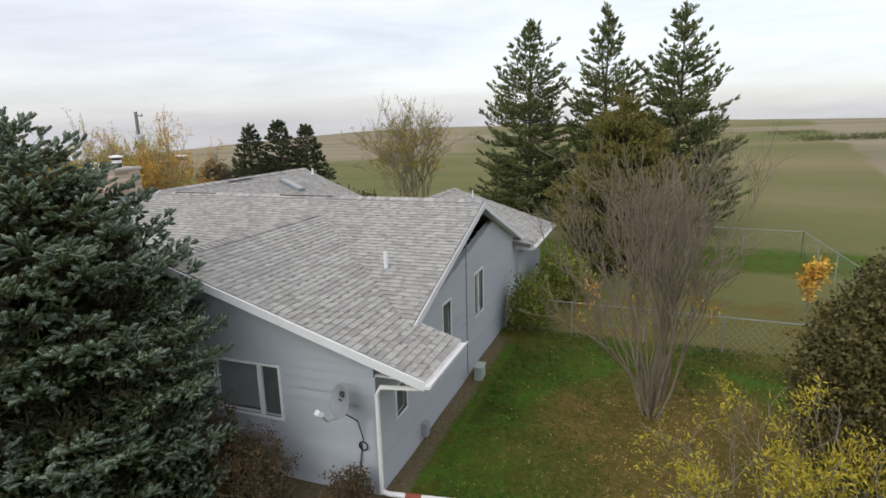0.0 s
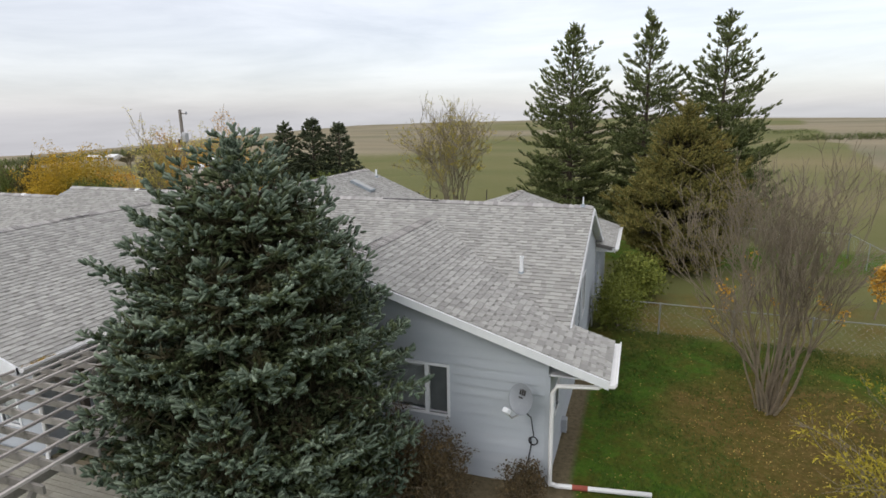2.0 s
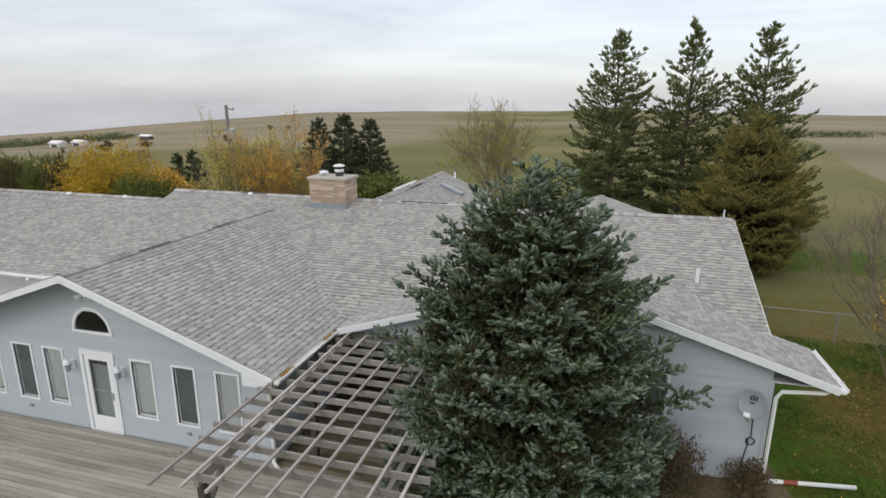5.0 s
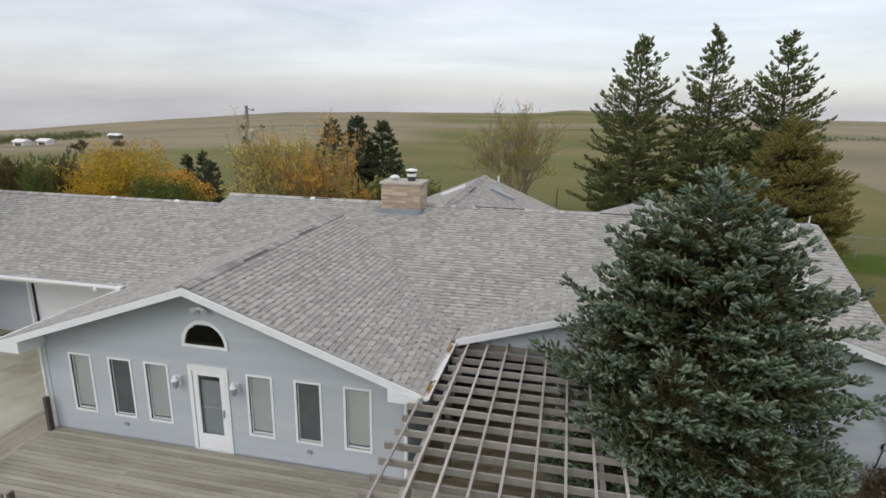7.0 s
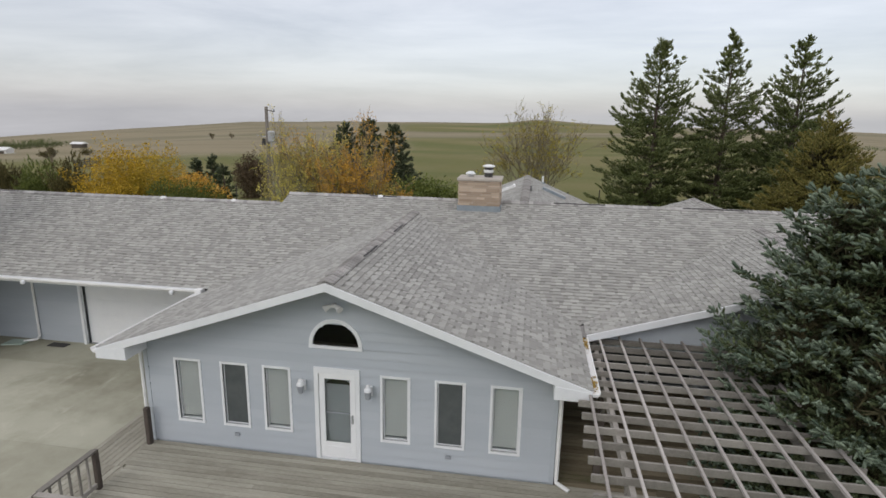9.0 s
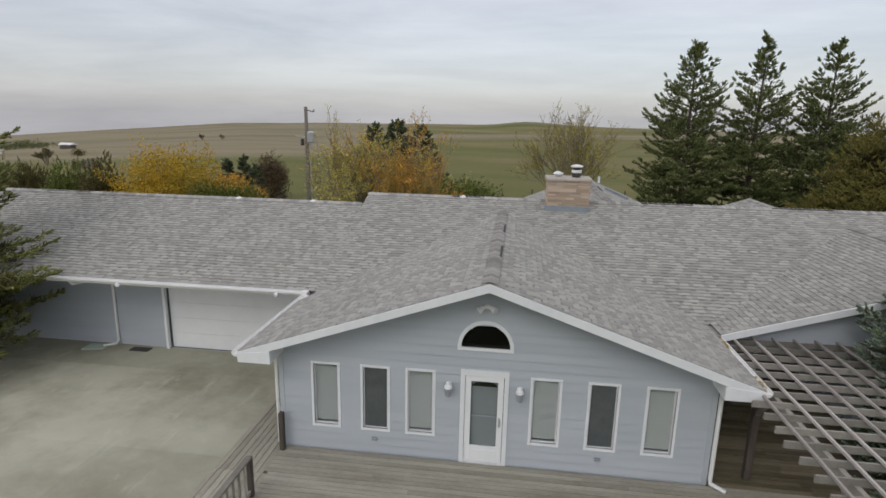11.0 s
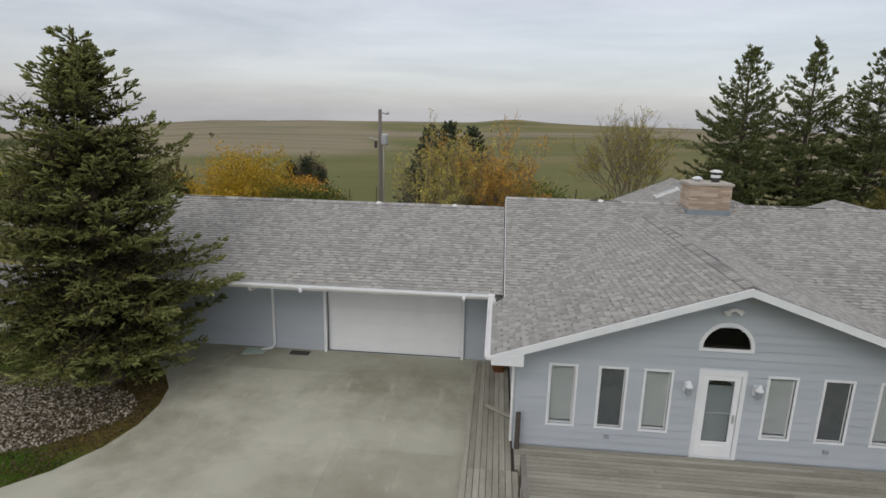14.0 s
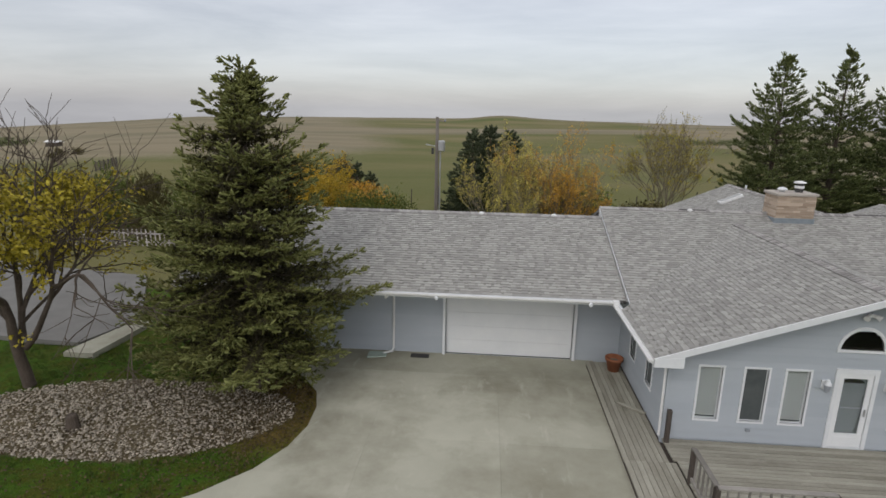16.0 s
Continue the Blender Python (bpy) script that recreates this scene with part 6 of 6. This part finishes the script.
def vase(seed, n, length, thick, wide, foot=0.4):
    r = np.random.default_rng(seed)
    out = []
    for k in range(n):
        a, t = 2.4 * k + r.normal() * 0.3, wide * ((k + 0.5) / n) ** 0.7
        out.append(((cos(a) * t, sin(a) * t, 1.0), length * r.uniform(0.8, 1.1), thick * r.uniform(0.7, 1.1), (cos(a) * foot * t, sin(a) * foot * t, 0)))
    return out


leafy("birch_tree", at(-27.3, 23.6), vase(181, 12, 3.0, 0.05, 0.6), "half-bare autumn tree with yellow-green leaves behind the house", 81, LEAF_PALE, CLUSTER, 0.55, (0.10, 0.20), bark=TANBARK, levels=3, split=(3, 5), shrink=0.66, spread=0.42, up=0.14, twig=0.008)
leafy("birch_tree", at(-24.9, 24.0), vase(182, 10, 3.0, 0.05, 0.30), "half-bare autumn tree with orange-gold leaves behind the house", 82, LEAF_ORANGE, CLUSTER, 0.65, (0.10, 0.20), bark=TANBARK, levels=3, split=(3, 5), shrink=0.66, spread=0.45, up=0.12, twig=0.008)
for k, (x, y, h, r) in enumerate(((-30.1, 38.2, 7.0, 2.2), (-28.7, 40.2, 7.3, 2.4), (-27.0, 41.5, 6.9, 2.4))):
    conifer("spruce_tree", at(x, y), h, ((0, r), (0.3, r * 0.88), (0.6, r * 0.55), (0.85, r * 0.24), (1, 0.05)), 90 + k, NEEDLE_DARK, FINGER_LOOSE, "dark conical spruce in a close row behind the house", "spruce tree",
            "row of spruces", clear=0.2, step=0.42, arc=0.75, twig_gap=0.26, finger_gap=0.20, size=(0.26, 0.40), leaders=1, dead=False)
bush("green_hedge", at(-22.8, 33.0), (5.6, 3.2, 3.5), 65, LEAF_GREEN, CLUSTER, 2400, "rounded green hedge behind the chimney", scale=(0.28, 0.45), amount=0.25)
bush("low_shrub", at(-17.6, 33.0), (4.5, 3.0, 2.3), 66, LEAF_OLIVE, CLUSTER, 1300, "low brownish shrub behind the roof", scale=(0.28, 0.45), amount=0.35)
leafy("bare_tree", at(-15.2, 36.6), vase(183, 12, 3.2, 0.06, 0.62, 0.5), "half-bare tan tree with dull yellow leaves behind the house", 83, LEAF_WILLOW, CLUSTER, 0.16, (0.12, 0.22), bark=TANBARK, levels=4, split=(2, 4), shrink=0.66, spread=0.55, up=0.10, twig=0.009)
leafy("autumn_tree", at(-43.1, 8.1), [((0.05, 0, 1), 3.0, 0.19, (0, 0, 0)), ((0.75, 0.1, 0.8), 2.7, 0.11, (0.05, 0, 1.3)), ((-0.3, 0.1, 1), 2.6, 0.10, (0.05, 0, 1.6))], "half-bare street tree with yellow leaves on a dark trunk", 84, LEAF_WILLOW, CLUSTER, 0.9, (0.20, 0.36), levels=4, split=(3, 4), shrink=0.76, spread=0.75, up=0.08, twig=0.007,
      bark=BARK, where=lambda p, r: 1.9 < p[2] < 6.6 and p[0] < 3.0)


# ---------------------------------------------------------------- rock bed, litter, grass
def in_bed(x, y):
    return ((x + 39.1) / 4.9) ** 2 + ((y - 6.75 - 0.05 * (x + 39.1)) / 2.2) ** 2 < 1.0


rk = np.random.default_rng(71)
rock_v = np.array([(1, 0, 0), (-1, 0, 0), (0, 1, 0), (0, -1, 0), (0, 0, 0.7), (0, 0, -0.7), (0.6, 0.6, 0.35), (-0.6, 0.55, 0.3), (0.55, -0.6, 0.3), (-0.6, -0.6, 0.35)], float)
rock_f = np.array([(4, 0, 6), (4, 6, 2), (4, 2, 7), (4, 7, 1), (4, 1, 9), (4, 9, 3), (4, 3, 8), (4, 8, 0), (0, 2, 6), (2, 1, 7), (1, 3, 9), (3, 0, 8)])
xy = rk.uniform((-44.3, 4.2), (-34.0, 9.4), (12000, 2))
xy = xy[[in_bed(a, b) for a, b in xy]]
pos = np.column_stack([xy, ground_height(xy[:, 0], xy[:, 1]) + rk.uniform(0.0, 0.05, len(xy))])
rv, rf = strew((rock_v * (1, 0.8, 0.8), rock_f), pos, rk.normal(size=(len(pos), 3)) * 0.35 + (0, 0, 1), rk.uniform(0.022, 0.056, len(pos)), rk)
rme = triangles("river_rock", rv, rf)
rme.materials.append(ROCK)
tagged(new("river_rock", rme), "pale grey-brown river rock filling the bed under the spruce", "rocks", kind="stuff")
solo("stump", Geo().lathe(at(-40.1, 6.0, -0.05), [(0.2, 0), (0.17, 0.15), (0.15, 0.42), (0.12, 0.45)], 12), BARK, "short grey tree stump among the rocks", "stump", origin=at(-40.1, 6.0, -0.05))


def scatter_leaves(name, count, box, seed, keep, size, mat, label):
    r = np.random.default_rng(seed)
    p = r.uniform((box[0], box[1]), (box[2], box[3]), (count, 2))
    p = p[keep(p[:, 0], p[:, 1], r.random(len(p)))]
    pos = np.column_stack([p, ground_height(p[:, 0], p[:, 1]) + 0.045 + r.uniform(0, 0.03, len(p))])
    way = r.normal(size=(len(p), 3)) * (1, 1, 0.25)
    v, f = strew(leaf_shape(0.4), pos, way, r.uniform(*size, len(p)), r)
    me = triangles(name, v, f)
    me.materials.append(mat)
    return tagged(new(name, me), label, "leaves", kind="stuff")


def lawn_litter(x, y, q):
    d = 0.05 + 0.85 * np.exp(-(((x - 1.7) / 4.0) ** 2 + ((y - 11.7) / 4.2) ** 2))
    return (q < d) & (x > -3.8)


scatter_leaves("fallen_leaf_litter", 17000, (-4, 3.5, 10.5, 20.5), 72, lawn_litter, (0.022, 0.048), LITTER, "fallen yellow and brown leaves on the lawn")
scatter_leaves("bed_leaf_litter", 22000, (-42.6, 3, -33.4, 10.7), 73, lambda x, y, q: (q < 1.1 * np.exp(-(((x + 34.75) / 1.4) ** 2 + ((y - 7.4) / 2.4) ** 2)) + 0.17) & (x < np.array([edge_x(b) for b in y]) - 0.1), (0.04, 0.08), LEAF_RUST, "brown needles and leaves round the rock bed")


def grass(name, count, box, seed, keep, label):
    r = np.random.default_rng(seed)
    p = r.uniform((box[0], box[1]), (box[2], box[3]), (count, 2))
    p = p[keep(p[:, 0], p[:, 1], r.random(len(p)))]
    pos = np.column_stack([p, ground_height(p[:, 0], p[:, 1]) - 0.01])
    tv = np.array([(-0.12, 0, 0), (0.12, 0, 0), (0.05, 0.25, 1.0), (-0.5, 0.1, 0.05), (-0.3, 0.1, 0.0), (-0.75, -0.2, 0.8), (0.3, -0.2, 0), (0.5, -0.2, 0), (0.85, -0.35, 0.75)], float)
    v, f = strew((tv, np.array([(0, 1, 2), (3, 4, 5), (6, 7, 8)])), pos, r.normal(size=(len(p), 3)) * 0.25 + (0, 0, 1), r.uniform(0.045, 0.10, len(p)), r)
    me = triangles(name, v, f)
    me.materials.append(GRASSBLADE)
    return tagged(new(name, me), label, "grass", kind="stuff")


grass("lawn_grass", 68000, (-4.0, 3.0, 8.5, 18.3), 74, lambda x, y, q: (x > -3.5) & (q < step(8.5, 5.0, x) * step(3.0, 6.0, y)) & (q > 1.1 * np.exp(-(((x - 1.8) / 4.0) ** 2 + ((y - 12.4) / 3.2) ** 2))), "short green lawn grass east of the house")
grass("verge_grass", 39000, (-46.5, -1, -34.2, 12), 75, lambda x, y, q: np.array([not in_bed(a, b) and a < edge_x(b) - 0.05 and ((a + 34.75) / 1.5) ** 2 + ((b - 7.4) / 2.4) ** 2 > 1.0 for a, b in zip(x, y)]), "short green grass along the driveway")


rg = np.random.default_rng(76)
gp = np.concatenate([np.column_stack([rg.uniform(-14.32, -14.23, 90), rg.normal(a, b, 90).clip(5.9, 8.55), rg.uniform(2.705, 2.745, 90)]) for a, b in ((6.2, 0.16), (8.25, 0.2))])
gv, gf = strew(leaf_shape(0.4), gp, rg.normal(size=(len(gp), 3)) * (1, 1, 0.3), rg.uniform(0.03, 0.06, len(gp)), rg)
gme_ = triangles("gutter_leaf_litter", gv, gf)
gme_.materials.append(LITTER)
tagged(new("gutter_leaf_litter", gme_), "yellow leaves caught in the white gutter", "leaves", kind="stuff")


# ---------------------------------------------------------------- fences and poles
def chain_fence(points, height, label, group):
    for (xa, ya), (xb, yb) in zip(points, points[1:]):
        a, b = Vector((xa, ya, on_ground(xa, ya))), Vector((xb, yb, on_ground(xb, yb)))
        f = thing("chain_link_fence", a, label, "fence", group)
        n = max(1, round((b - a).length / 2.4))
        up = Vector((0, 0, height))
        for k in range(n + 1):
            p = a.lerp(b, k / n)
            part("post", Geo().tube([p, p + up * 1.03], 0.026, 8), FENCEWIRE, f)
        part("top_rail", Geo().tube([a + up, b + up], 0.018, 8), FENCEWIRE, f)
        mesh = Geo()
        m = int((b - a).length / 0.2)
        for k in range(m):
            p, q = a.lerp(b, k / m), a.lerp(b, min(1, (k + 5) / m))
            mesh.tube([p, q + up], 0.0014, 3, close=False)
            mesh.tube([q, p + up], 0.0014, 3, close=False)
        part("wire_mesh", mesh, STEEL, f, "galvanised diamond mesh", kind="stuff")


chain_fence([(-4.2, 18.2), (4.6, 17.9), (10.0, 16.6)], 1.1, "low chain-link fence with a pale top rail across the side yard", "yard fences")
chain_fence([(-0.5, 32.0), (7.2, 31.6), (7.8, 20.0)], 1.25, "chain-link fence round the back yard", "yard fences")

up_ = thing("utility_pole", at(-32.2, 29.7), "tall weathered wooden utility pole with a transformer", "utility pole")
px, py, pz = at(-32.2, 29.7)
part("pole", Geo().tube([(px, py, pz - 0.3), (px, py, 8.05)], [0.14, 0.10], 12), POLEWOOD, up_)
part("conduit", Geo().tube([(px + 0.22, py, pz), (px + 0.22, py, 6.2)], 0.05, 8), STEEL, up_, "grey conduit")
part("bracket", Geo().beam((px, py, 7.85), (px + 0.5, py, 7.75), 0.06, 0.06), POLEWOOD, up_)
part("insulator", Geo().lathe((px + 0.5, py, 7.75), [(0.05, 0), (0.07, 0.06), (0.04, 0.16)], 8), DISHGREY, up_)
part("transformer", Geo().lathe((px + 0.3, py - 0.1, 5.9), [(0.2, 0), (0.22, 0.05), (0.22, 0.6), (0.15, 0.68)], 14), STEEL, up_, "grey transformer can")
part("lamp_arm", Geo().beam((px, py, 6.2), (px - 0.7, py, 6.3), 0.05, 0.05), STEEL, up_)
part("cutout", Geo().box(px - 0.35, px - 0.2, py - 0.1, py + 0.1, 5.7, 6.1), DARKVENT, up_)

ff = thing("field_fence", at(-44, 46), "old wire field fence on thin dark posts", "fence")
for k in range(26):
    x = -62 + 2.6 * k
    y = 47 - 0.1 * k
    z = on_ground(x, y)
    part("post", Geo().tube([(x, y, z - 0.1), (x + 0.03, y, z + 1.35 + 0.2 * (k % 3))], 0.05, 6), DARKWOOD, ff)
pf = thing("picket_fence", at(-52, 27), "pale grey picket fence behind the garage", "fence")
for k in range(40):
    x = -58 + 0.3 * k
    z = on_ground(x, 26.5)
    part("picket", Geo().box(x, x + 0.09, 26.48, 26.5, z + 0.05, z + 1.15), BATTEN, pf)
for zz in (0.35, 0.9):
    part("rail", Geo().beam((-58.1, 26.53, on_ground(-52, 26.5) + zz), (-46, 26.53, on_ground(-52, 26.5) + zz), 0.04, 0.09), BATTEN, pf)


# ---------------------------------------------------------------- the distance
def far_shed(x, y, w, d, h, mat, label, group="", cover=None):
    z = on_ground(x, y) - 0.3
    s = thing("shed", (x, y, z), label, "shed", group)
    part("wall", Geo().box(x - w / 2, x + w / 2, y - d / 2, y + d / 2, z, z + h), mat, s)
    part("roof", Geo().prism([(x - w / 2 - 0.4, y - d / 2 - 0.4, z + h), (x - w / 2 - 0.4, y + d / 2 + 0.4, z + h), (x - w / 2 - 0.4, y, z + h + d * 0.28)], (w + 0.8, 0, 0)), cover or mat, s)
    part("door", Geo().box(x - 1.2, x + 1.2, y - d / 2 - 0.08, y - d / 2, z, z + h * 0.75), FARDARK, s)


far_shed(-186, 149, 4.0, 3.2, 1.6, FARWHITE, "small white shed far across the fields", "far sheds")
far_shed(-180, 152, 3.6, 3.0, 1.5, FARWHITE, "small white shed far across the fields", "far sheds")
far_shed(-178, 180, 4.2, 2.6, 1.7, FARDARK, "small dark stock shelter with a pale roof far across the fields", "far sheds", FARWHITE)
cf = thing("corral_fence", at(-95.2, 87.5), "weathered brown plank corral fence out in the field", "fence")
for k in range(6):
    x, y = -94.2 - 0.4 * k, 83.2 + 1.7 * k
    part("post", Geo().box(x - 0.09, x + 0.09, y - 0.09, y + 0.09, on_ground(x, y) - 0.2, on_ground(x, y) + 1.75), FARDARK, cf)
for k in range(4):
    h = 0.3 + 0.36 * k
    part("plank", Geo().beam((-94.2, 83.2, on_ground(-94.2, 83.2) + h), (-96.2, 91.7, on_ground(-96.2, 91.7) + h), 0.05, 0.22), FARDARK, cf)
bush("field_shrub", at(-131.9, 129.6), (3.0, 2.6, 1.6), 118, LEAF_OLIVE, CLUSTER, 260, "low dull shrub alone in the fields", scale=(0.3, 0.5), amount=0.5)
for k, (x, y, m) in enumerate(((-109.6, 94.6, 1.25), (-169, 252, 1.1), (-161, 256, 0.9))):
    leafy("field_tree", at(x, y), [((0.1, 0, 1), 1.2 * m, 0.2 * m, (0, 0, 0)), ((-0.4, 0, 1), 1.0 * m, 0.2 * m, (0, 0, 0)), ((0.5, 0, 1), 1.0 * m, 0.2 * m, (0.3, 0, 0))], "small dark tree standing alone in the fields", 120 + k, LEAF_OLIVE, CLUSTER, 0.3, (0.2 * m, 0.3 * m), levels=3, group="far trees", twig=0.04)


def shelter_belt(points, depth, height, count, seed, label):
    r = np.random.default_rng(seed)
    t = r.random(count) * (len(points) - 1)
    i = np.minimum(t.astype(int), len(points) - 2)
    pts = np.array(points, float)
    p = pts[i] * (1 - (t - i))[:, None] + pts[i + 1] * (t - i)[:, None] + r.normal(size=(count, 2)) * depth
    h = r.random(count) ** 0.7 * height * (0.75 + 0.25 * np.sin(t * 37))
    pos = np.column_stack([p, ground_height(p[:, 0], p[:, 1]) + h])
    v, f = strew_many(SPRAY, pos, r.normal(size=(count, 3)) + (0, 0, 1), r.uniform(0.5, 1.1, count), r)
    me = triangles("shelter_belt", v, f)
    me.materials.append(NEEDLE_PINE)
    tagged(new("shelter_belt", me), label, "trees", kind="stuff")


shelter_belt([(-262, 160), (-218, 214)], 3, 3.6, 4200, 131, "dark far belt of trees across the fields")
shelter_belt([(46, 226), (74, 214)], 1.5, 2.0, 900, 132, "short dark clump of trees on the far hill")
shelter_belt([(46, 288), (64, 282)], 1, 1.7, 220, 134, "short dark row of trees in the far field")
shelter_belt([(82, 236), (140, 215), (210, 170)], 1.5, 1.0, 900, 133, "thin dark line of trees along the ridge")


# ---------------------------------------------------------------- single shingles along the front gable
for g in singles:
    part("shingle", g, SHINGLE, ROOF)
